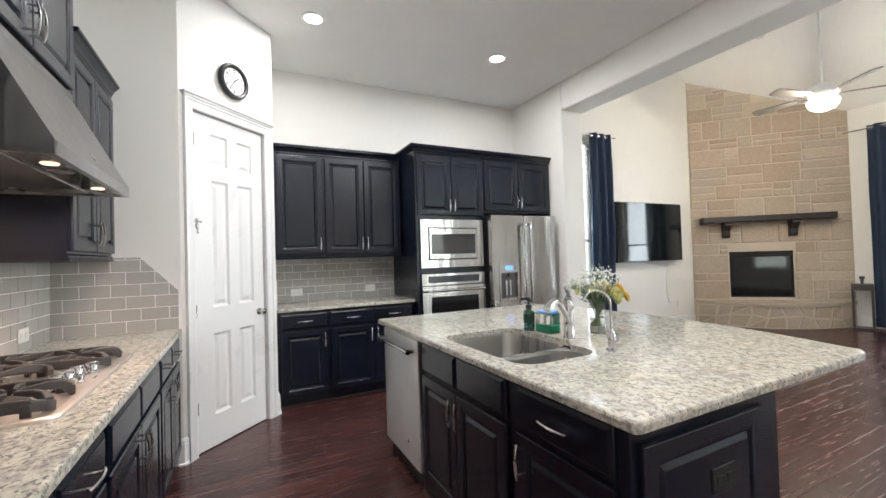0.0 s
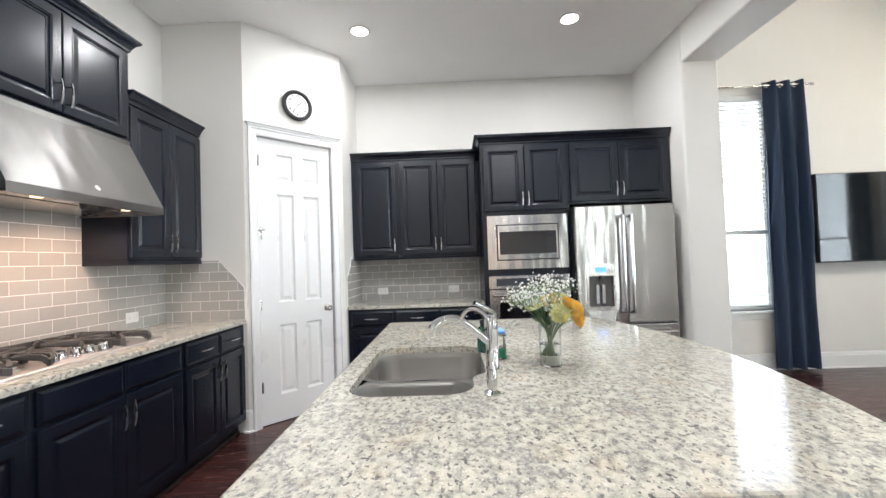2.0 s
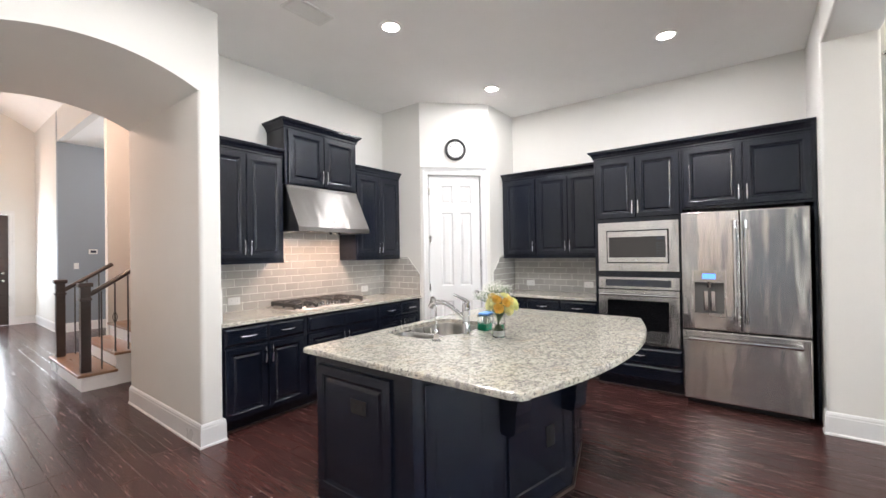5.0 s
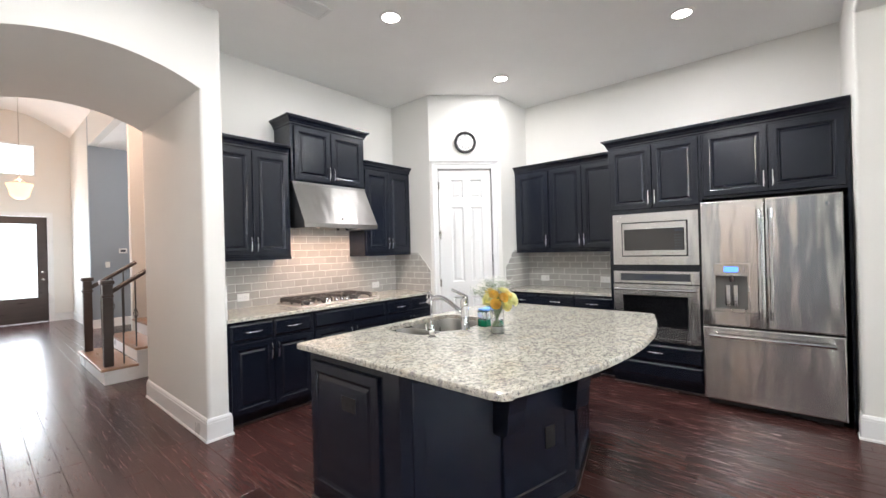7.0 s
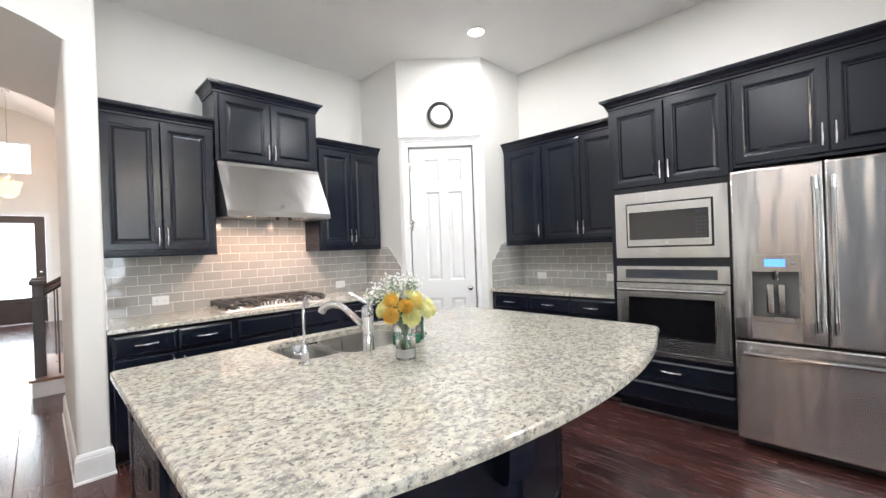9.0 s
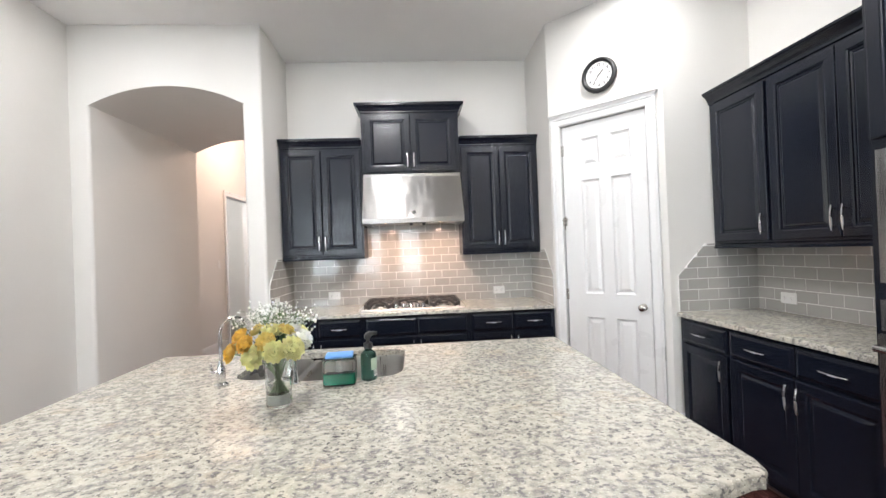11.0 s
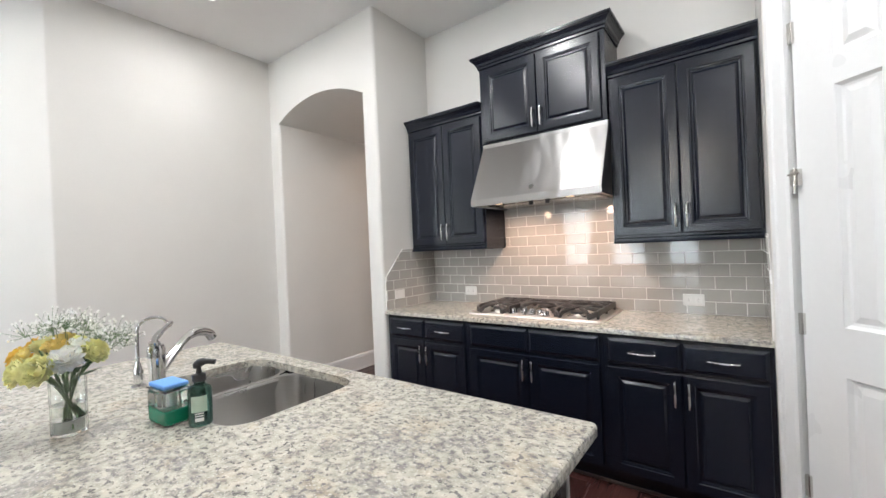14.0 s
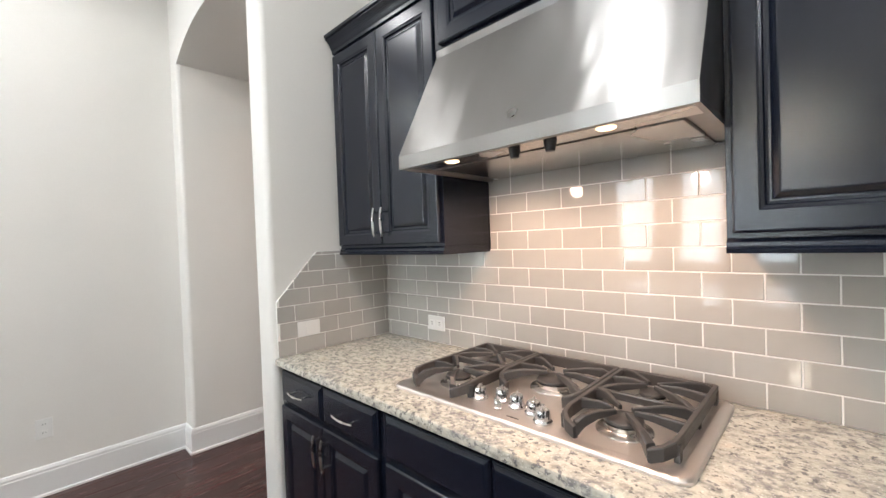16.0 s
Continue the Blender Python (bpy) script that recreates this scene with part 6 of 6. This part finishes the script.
def fireplace():
    # the stone face runs at 45 degrees across the corner
    a, b = Vector((7.80, 4.86)), Vector((9.45, 3.21))
    length = (b - a).length
    m = pose(a.x, a.y, 0, 0, 0, -45)
    ob = thing("stone_fireplace", m, "tan limestone corner fireplace with a dark mantel", "fireplace")
    roof = lambda u: 4.93 - 0.51 * (a.x + u * 0.7071 - 6.8)
    fb = (0.57, 1.52, 0.47, 1.28)
    bm = bmesh.new()
    def wall(u0, u1, z0, z1a, z1b):
        v = [bm.verts.new(p) for p in ((u0, -0.004, z0), (u1, -0.004, z0), (u1, -0.004, z1b), (u0, -0.004, z1a), (u0, 0.12, z0), (u1, 0.12, z0), (u1, 0.12, z1b), (u0, 0.12, z1a))]
        for f in ((0, 1, 2, 3), (4, 5, 6, 7), (0, 1, 5, 4), (1, 2, 6, 5), (2, 3, 7, 6), (3, 0, 4, 7)):
            bm.faces.new([v[i] for i in f])
    wall(0, fb[0], 0, roof(0) + 0.05, roof(fb[0]) + 0.05)
    wall(fb[0], fb[1], fb[3], roof(fb[0]) + 0.05, roof(fb[1]) + 0.05)
    wall(fb[0], fb[1], 0, fb[2], fb[2])
    wall(fb[1], length, 0, roof(fb[1]) + 0.05, roof(length) + 0.05)
    part("mortar_face", finish(bm), MORTAR, ob)
    part("firebox", plate([fb[0] - 0.02, fb[1] + 0.02], [fb[2] - 0.02, fb[3] + 0.02], [(fb[0] + 0.03, fb[1] - 0.03, fb[2] + 0.02, fb[3] - 0.10)], 0.02), SOOT, ob, at=pose(0, 0.03, 0))
    part("firebox_back", box(fb[0], fb[1], 0.40, 0.42, fb[2], fb[3]), SOOT, ob)
    for u0, u1 in ((fb[0] - 0.02, fb[0]), (fb[1], fb[1] + 0.02)):
        part("firebox_side", box(u0, u1, 0.05, 0.42, fb[2], fb[3]), SOOT, ob)
    part("firebox_glass", box(fb[0] + 0.02, fb[1] - 0.02, 0.045, 0.049, fb[2] + 0.01, fb[3] - 0.09), OVEN_GLASS, ob)
    # courses of ashlar
    rng = random.Random(11)
    def stone(u0, u1, z0, z1, t):
        g = 0.008
        w, h = u1 - u0 - 2 * g, z1 - z0 - 2 * g
        if w < 0.05 or h < 0.03:
            return
        sk = [rng.uniform(-0.006, 0.006) for _ in range(8)]
        bm = bmesh.new()
        back = [(u0 + g, z0 + g), (u1 - g, z0 + g), (u1 - g, z1 - g), (u0 + g, z1 - g)]
        fr = [(back[i][0] + (0.010 if i in (0, 3) else -0.010) + sk[2 * i], back[i][1] + (0.010 if i < 2 else -0.010) + sk[2 * i + 1]) for i in range(4)]
        lo = [bm.verts.new((u, 0.0199, z)) for u, z in back]
        mid = [bm.verts.new((u, -t * 0.4, z)) for u, z in back]
        hi = [bm.verts.new((u, -t - rng.uniform(0, 0.008), z)) for u, z in fr]
        for p, q in ((lo, mid), (mid, hi)):
            for k in range(4):
                bm.faces.new((p[k], p[(k + 1) % 4], q[(k + 1) % 4], q[k]))
        bm.faces.new(hi)
        part("stone", finish(bm), STONE, ob)
    z = 0.44
    while z < 4.5:
        h = rng.choice((0.14, 0.19, 0.25, 0.33))
        u = 0.0
        while u < length - 0.02:
            w = rng.uniform(0.20, 0.62)
            if length - u - w < 0.15:
                w = length - u
            top = min(z + h, roof(u + w) + 0.02)
            u1 = u + w
            if top - z > 0.04:
                def place(s0, s1, q0, q1):
                    if q1 - q0 > 0.18 and rng.random() < 0.45:
                        cut = q0 + (q1 - q0) * rng.uniform(0.4, 0.6)
                        stone(s0, s1, q0, cut, 0.012)
                        stone(s0, s1, cut, q1, 0.012)
                    else:
                        stone(s0, s1, q0, q1, rng.uniform(0.006, 0.014))
                if z < fb[3] + 0.03 and z + h > fb[2] - 0.01:
                    if u < fb[0] - 0.04:
                        place(u, min(u1, fb[0] - 0.01), z, top)
                    if u1 > fb[1] + 0.04:
                        place(max(u, fb[1] + 0.01), u1, z, top)
                else:
                    place(u, u1, z, top)
            u = u1
        z += h
    # hearth with a curved front
    pts = [(0.03, 0.019), (0.03, -0.06)] + [(0.03 + (length - 0.06) * k / 12, -0.06 - 0.40 * math.sin(math.pi * k / 12)) for k in range(1, 12)] + [(length - 0.03, -0.06), (length - 0.03, 0.019)]
    part("hearth", prism([Vector(p) for p in pts][::-1], 0.0, 0.37), MORTAR, ob)
    top = [(p[0], p[1] - (0.035 if p[1] < 0 else 0)) for p in pts]
    part("hearth_slab", prism([Vector(p) for p in top][::-1], 0.371, 0.43), STONE, ob, "pale stone hearth slab")
    def on(s, out=0.0):
        return 0.03 + (length - 0.06) * s / 12, -0.06 - 0.40 * math.sin(math.pi * s / 12) - out
    knots = [[(max(0, min(12, k * 1.2 + (rng.uniform(-0.32, 0.32) if 0 < k < 10 else 0))), (0.004, 0.185 + rng.uniform(-0.06, 0.06), 0.366)[j]) for k in range(11)] for j in range(3)]
    for j in range(2):
        for k in range(10):
            cell = [knots[j][k], knots[j][k + 1], knots[j + 1][k + 1], knots[j + 1][k]]
            mid = (sum(p[0] for p in cell) / 4, sum(p[1] for p in cell) / 4)
            halves = [cell] if (k + j) % 3 else [cell[:3], [cell[0], cell[2], cell[3]]]
            for shape in halves:
                n = len(shape)
                mid = (sum(p[0] for p in shape) / n, sum(p[1] for p in shape) / n)
                inner = [(s + (mid[0] - s) * 0.13, z + (mid[1] - z) * 0.13) for s, z in shape]
                bm = bmesh.new()
                back = [bm.verts.new((*on(s, -0.03), z)) for s, z in inner]
                face = [bm.verts.new((*on(s + (mid[0] - s) * 0.06, 0.012), z + (mid[1] - z) * 0.06)) for s, z in inner]
                bm.faces.new(back)
                bm.faces.new(face)
                for e in range(n):
                    bm.faces.new((back[e], back[(e + 1) % n], face[(e + 1) % n], face[e]))
                part("stone", finish(bm), STONE, ob)
    mantel = part("mantel_shelf", box(0.13, length - 0.30, -0.24, 0.018, 1.80, 1.90, 0.008), MANTEL, ob, "dark wood mantel shelf")
    for u in (0.52, 1.50):
        bm = bmesh.new()
        prof = [(0, 0), (0.19, 0), (0.19, -0.05), (0.15, -0.08), (0.10, -0.14), (0.09, -0.22), (0.07, -0.27), (0, -0.27)]
        lo = [bm.verts.new((u - 0.055, -y, 1.7985 + z)) for y, z in prof]
        hi = [bm.verts.new((u + 0.055, -y, 1.7985 + z)) for y, z in prof]
        bm.faces.new(lo)
        bm.faces.new(hi[::-1])
        for i in range(len(prof)):
            j = (i + 1) % len(prof)
            bm.faces.new((lo[i], lo[j], hi[j], hi[i]))
        part("mantel_bracket", finish(bm), MANTEL, ob)


fireplace()


def ceiling_fan():
    ob = thing("ceiling_fan", pose(6.8, 2.57, 4.93), "white ceiling fan with grey blades and a lit bowl", "ceiling fan")
    part("canopy", lathe([(0, -0.09), (0.02, -0.09), (0.07, -0.03), (0.075, 0.03), (0, 0.03)], 24), PLASTIC, ob)
    part("downrod", tube([(0, 0, -0.05), (0, 0, -1.60)], 0.013, 12), PLASTIC, ob)
    part("motor_housing", lathe([(0, -1.58), (0.04, -1.585), (0.09, -1.62), (0.16, -1.65), (0.165, -1.72), (0.12, -1.77), (0.07, -1.80), (0, -1.80)], 36), PLASTIC, ob)
    light = part("light_bowl", lathe([(0, -1.925), (0.05, -1.922), (0.11, -1.900), (0.150, -1.855), (0.158, -1.815), (0.15, -1.805), (0, -1.802)], 36), FAN_BOWL, ob, "lit frosted glass bowl")
    bm = bmesh.new()
    pts = rounded([(0.20, -0.055), (0.74, -0.075), (0.74, 0.075), (0.20, 0.055)], {1: 0.05, 2: 0.05})
    prism(pts, -0.004, 0.004, bm)
    mesh = to_mesh("blade", finish(bm), FAN_BLADE)
    for k in range(5):
        bl = new("blade", mesh)
        bl.parent = ob
        bl.matrix_basis = pose(0, 0, -1.735, 0, 0, 20 + 72 * k) @ pose(0, 0, 0, 12)
        part("blade_iron", box(0.13, 0.26, -0.018, 0.018, -0.006, -0.0045), NICKEL, ob, at=pose(0, 0, -1.735, 0, 0, 20 + 72 * k) @ pose(0, 0, 0, 12))


FAN_BLADE = plain("fan_blade_laminate", (0.085, 0.075, 0.068), 0.4, grain=30, vary=0.15, bump=0.05, stretch=(1, 8, 1))
ceiling_fan()
ob = thing("smoke_detector", pose(7.45, 3.50, 4.555, 0, 27, 0), "round white smoke detector on the vaulted ceiling", "smoke detector")
part("case", lathe([(0, -0.035), (0.04, -0.033), (0.062, -0.015), (0.065, 0.02), (0, 0.02)], 28), PLASTIC, ob)


def candle_lantern():
    ob = thing("floor_lantern", pose(9.20, 3.05, 0.0, 0, 0, 20), "tall black metal lantern frame on the floor", "lantern")
    w, h = 0.11, 0.62
    part("base", box(-w - 0.012, w + 0.012, -w - 0.012, w + 0.012, 0, 0.03, 0.004), BLACK, ob)
    part("top", box(-w - 0.012, w + 0.012, -w - 0.012, w + 0.012, h, h + 0.10, 0.006), BLACK, ob)
    for sx in (-1, 1):
        for sy in (-1, 1):
            part("post", box(sx * w - 0.010, sx * w + 0.010, sy * w - 0.010, sy * w + 0.010, 0.0305, h - 0.0005), BLACK, ob)
        part("finial", lathe([(0, 0), (0.016, 0), (0.016, 0.07), (0.03, 0.075), (0.03, 0.12), (0, 0.12)], 14), BLACK, ob, at=pose(sx * 0.055, 0, h + 0.1005))


candle_lantern()


# ---- foyer ----
def staircase():
    ob = thing("staircase", pose(0, 0, 0), "staircase with stained treads and white risers", "staircase")
    x0, x1 = -3.97, -2.45
    for k in range(7):
        y = 0.70 + 0.27 * k + (0.06 if k else 0)
        z = 0.18 * (k + 1)
        xa, xb = (x0, x1) if k == 0 else (x0 + 0.04, x1 - 0.04)
        part("riser", box(xa, xb, y + 0.02, y + (0.33 if k == 0 else 0.275), 0.0 if k == 0 else z - 0.18, z - 0.031), TRIM, ob)
        part("tread", box(xa + 0.0, xb - 0.0, y - 0.01, y + (0.345 if k == 0 else 0.29), z - 0.03, z, 0.008, 2), TREAD, ob)
        if k:
            part("skirt", box(xb + 0.0005, xb + 0.022, y, y + 0.27, 0.0 if k == 1 else z - 0.36, z - 0.031), TRIM, ob)
    def newel(x, y):
        n = thing("newel_post", pose(x, y, 0.1805), "dark wood newel post with a moulded cap", "newel post", "newel posts")
        part("shaft", box(-0.045, 0.045, -0.045, 0.045, 0, 0.95, 0.004), DARK_WOOD, n)
        part("collar", box(-0.055, 0.055, -0.055, 0.055, 0.80, 0.83, 0.006), DARK_WOOD, n)
        part("cap", box(-0.065, 0.065, -0.065, 0.065, 0.9505, 1.0, 0.012, 3), DARK_WOOD, n)
    newel(-2.60, 0.785)
    newel(-3.83, 0.785)
    slope = 0.18 / 0.27
    for x in (-2.60, -3.83):
        y0, y1 = 0.84, (2.5 if x > -3 else 1.33)
        z0 = 0.18 + 0.86
        r = thing("handrail", pose(x, 0, 0), "dark wood handrail on black iron balusters", "handrail", "handrails")
        part("rail", tube([(0, y0 - 0.02, z0), (0, y1, z0 + (y1 - y0) * slope)], 0.032, 12, squash=0.85), DARK_WOOD, r)
        y, k = 0.93, 0
        while y < y1 - 0.05:
            step = 0.18 if y < 1.03 else 0.18 * (2 + math.floor((y - 1.03) / 0.27))
            top = z0 + (y - y0) * slope - 0.025
            bm = bmesh.new()
            box(-0.007, 0.007, y - 0.007, y + 0.007, step + 0.001, top, bm=bm)
            if k % 2:
                for s in range(4):
                    a = s * math.pi / 2
                    tube(curve_points([(0, y, (step + top) / 2 - 0.07), (0.022 * math.cos(a), y + 0.022 * math.sin(a), (step + top) / 2), (0, y, (step + top) / 2 + 0.07)], 4), 0.004, 5, bm)
            part("baluster", finish(bm), BLACK, r)
            y += 0.125
            k += 1


staircase()


def pendant():
    ob = thing("pendant_lamp", pose(-8.3, 0.42, 4.79), "foyer pendant lamp with a lit amber glass bowl", "pendant lamp")
    part("canopy", lathe([(0, -0.04), (0.06, -0.03), (0.07, 0.02), (0, 0.02)], 20), NICKEL, ob)
    part("chain", tube([(0, 0, -0.03), (0, 0, -1.75)], 0.006, 8), NICKEL, ob)
    part("bowl", lathe([(0, -2.13), (0.07, -2.12), (0.14, -2.05), (0.17, -1.90), (0.20, -1.82), (0.20, -1.81), (0.165, -1.90), (0.13, -2.04), (0.065, -2.10), (0, -2.11)], 32), PENDANT_BOWL, ob, "lit amber glass bowl")
    for k in range(3):
        a = 2 * math.pi * k / 3
        part("arm", tube([(0, 0, -1.70), (0.19 * math.cos(a), 0.19 * math.sin(a), -1.82)], 0.006, 8), NICKEL, ob)


pendant()
ob = thing("overlook_railing", pose(0, -0.72, 3.11), "dark wooden railing of the upper landing", "railing")
part("cap", box(-6.62, -4.58, -0.13, 0.04, -0.10, 0.0, 0.008), TRIM, ob, "white painted ledge")
for k in range(16):
    part("baluster", box(-6.50 + k * 0.122, -6.46 + k * 0.122, -0.06, -0.02, 0.0, 1.0, 0.004, 1), DARK_WOOD, ob)
part("rail", box(-6.6, -4.6, -0.08, 0.0, 1.0, 1.06, 0.01), DARK_WOOD, ob)


# ---- tiles of the backsplash ----
PITCH_U, PITCH_Z, JOINT, THICK = 0.1554, 0.0790, 0.0043, 0.0075


def clip(poly, keep):
    """Cuts a convex outline by half planes (a, b, c), keeping a*u + b*z <= c."""
    for a, b, c in keep:
        out = []
        for i, p in enumerate(poly):
            q = poly[(i + 1) % len(poly)]
            dp, dq = a * p[0] + b * p[1] - c, a * q[0] + b * q[1] - c
            if dp <= 0:
                out.append(p)
            if dp * dq < 0:
                t = dp / (dp - dq)
                out.append((p[0] + t * (q[0] - p[0]), p[1] + t * (q[1] - p[1])))
        poly = out
        if len(poly) < 3:
            return []
    return poly


def tile_mesh(poly):
    bm = bmesh.new()
    c = Vector((sum(p[0] for p in poly) / len(poly), sum(p[1] for p in poly) / len(poly)))
    back = [bm.verts.new((u, 0, z)) for u, z in poly]
    mid = [bm.verts.new((u, -THICK + 0.0012, z)) for u, z in poly]
    top = []
    for u, z in poly:
        d = c - Vector((u, z))
        s = Vector((u, z)) + Vector((math.copysign(min(0.0014, abs(d.x)), d.x), math.copysign(min(0.0014, abs(d.y)), d.y)))
        top.append(bm.verts.new((s.x, -THICK, s.y)))
    n = len(poly)
    for p, q in ((back, mid), (mid, top)):
        for k in range(n):
            bm.faces.new((p[k], p[(k + 1) % n], q[(k + 1) % n], q[k]))
    bm.faces.new(top)
    bmesh.ops.recalc_face_normals(bm, faces=bm.faces)
    return to_mesh("tile", bm, TILE)


FULL_TILE = tile_mesh([(0, 0), (PITCH_U - JOINT, 0), (PITCH_U - JOINT, PITCH_Z - JOINT), (0, PITCH_Z - JOINT)])


def backsplash(name, m, width, regions, start, label):
    """Running-bond tiles on a wall seen from -y. regions: (u0, u1, z0, z1, half planes)."""
    base = thing(name, m, label, "backsplash", kind="structure")
    for u0, u1, z0, z1, planes in regions:
        outline = clip([(u0, z0), (u1, z0), (u1, z1), (u0, z1)], planes)
        bm = bmesh.new()
        f = [bm.verts.new((u, -0.0085, z)) for u, z in outline]
        g = [bm.verts.new((u, 0.0, z)) for u, z in outline]
        bm.faces.new(f)
        bm.faces.new(g)
        for k in range(len(f)):
            bm.faces.new((f[k], f[(k + 1) % len(f)], g[(k + 1) % len(f)], g[k]))
        part("grout", finish(bm), GROUT, base)
    z, row = 0.9165, 0
    top = max(r[3] for r in regions)
    while z < top - 0.01:
        u = start - PITCH_U + (PITCH_U / 2 if row % 2 else 0)
        while u < width:
            for u0, u1, z0, z1, planes in regions:
                cell = [(u, z), (u + PITCH_U - JOINT, z), (u + PITCH_U - JOINT, z + PITCH_Z - JOINT), (u, z + PITCH_Z - JOINT)]
                poly = clip(cell, [(-1, 0, -u0 - 0.0015), (1, 0, u1 - 0.0015), (0, -1, -z0), (0, 1, z1 - 0.0015)] + planes)
                if len(poly) < 3:
                    continue
                area = abs(sum(p[0] * q[1] - q[0] * p[1] for p, q in zip(poly, poly[1:] + poly[:1]))) / 2
                if area < 0.0004:
                    continue
                whole = area > 0.999 * (PITCH_U - JOINT) * (PITCH_Z - JOINT)
                t = new("tile", FULL_TILE if whole else tile_mesh([(p[0] - u, p[1] - z) for p in poly]))
                t.parent = base
                t.matrix_basis = pose(u, -0.003, z, random.uniform(-0.12, 0.12), 0, random.uniform(-0.12, 0.12))
            u += PITCH_U
        z += PITCH_Z
        row += 1
    return base


backsplash("wall_tiles_cooktop", pose(-0.669, 1.097, 0, 0, 0, 90), 2.46, [(0, 2.460, 0.915, 1.3905, []), (0.766, 1.70, 1.3905, 1.70, [])], 0.03, "glossy taupe subway tiles behind the cooktop")
backsplash("wall_tiles_north", pose(0.655, 4.869, 0), 1.35, [(0, 1.347, 0.915, 1.375, [])], 0.06, "glossy taupe subway tiles beside the ovens")
backsplash("wall_tiles_pier", pose(-0.006, 1.0955, 0, 0, 0, 180), 0.655, [(0, 0.655, 0.915, 1.405, [(-1.0, 0.93, 0.93 * 1.175)])], 0.09, "glossy taupe subway tiles with a clipped corner")
backsplash("wall_tiles_pantry", pose(-0.660, 3.5495, 0), 0.655, [(0, 0.655, 0.915, 1.405, [(1.0, 0.93, 0.655 + 0.93 * 1.175)])], 0.06, "glossy taupe subway tiles with a clipped corner")
backsplash("wall_tiles_corner", pose(0.6535, 4.862, 0, 0, 0, 90) @ pose(-0.615, 0, 0), 0.615, [(0, 0.612, 0.915, 1.405, [(-1.0, 0.93, 0.93 * 1.175)])], 0.07, "glossy taupe subway tiles with a clipped corner")


# ---- floor planks ----
def plank_floor():
    base = structure("floor", box(-11.0, 11.0, -5.0, 6.0, -0.06, -0.012), WOOD_FLOOR, "dark hand-scraped mahogany plank floor", "floor")
    rng = random.Random(3)
    W, GAP = 0.127, 0.0009
    lengths = (0.75, 1.05, 1.35, 1.65)
    def plank_data(w, l):
        e, d = 0.0024, 0.0013
        v = [(0, 0, -0.012), (l, 0, -0.012), (l, w, -0.012), (0, w, -0.012), (0, 0, -d), (l, 0, -d), (l, w, -d), (0, w, -d), (e, e, 0), (l - e, e, 0), (l - e, w - e, 0), (e, w - e, 0)]
        f = [(0, 1, 5, 4), (1, 2, 6, 5), (2, 3, 7, 6), (3, 0, 4, 7), (4, 5, 9, 8), (5, 6, 10, 9), (6, 7, 11, 10), (7, 4, 8, 11), (8, 9, 10, 11)]
        return v, f
    shared = {}
    for l in lengths:
        v, f = plank_data(W - GAP, l - GAP)
        me = bpy.data.meshes.new("plank")
        me.from_pydata(v, [], f)
        me.materials.append(WOOD_FLOOR)
        shared[l] = me
    verts, faces, count = [], [], 0
    y = -4.3
    while y < 4.95:
        x = -11.0 - rng.uniform(0, 1.2)
        while x < 10.0:
            l = rng.choice(lengths)
            near = -1.6 < x < 4.9 and -1.1 < y < 4.9
            if near and count < 300:
                p = new("plank", shared[l])
                p.parent = base
                p.matrix_basis = pose(x, y, rng.uniform(-0.0006, 0.0))
                count += 1
            else:
                v, f = plank_data(W - GAP, l - GAP)
                n, dz = len(verts), rng.uniform(-0.0006, 0.0)
                verts += [(a + x, b + y, c + dz) for a, b, c in v]
                faces += [tuple(i + n for i in q) for q in f]
            x += l
        y += W
    me = bpy.data.meshes.new("far_planks")
    me.from_pydata(verts, [], faces)
    me.materials.append(WOOD_FLOOR)
    ob = new("far_planks", me)
    ob.parent = base
    ob["kind"] = "stuff"


plank_floor()
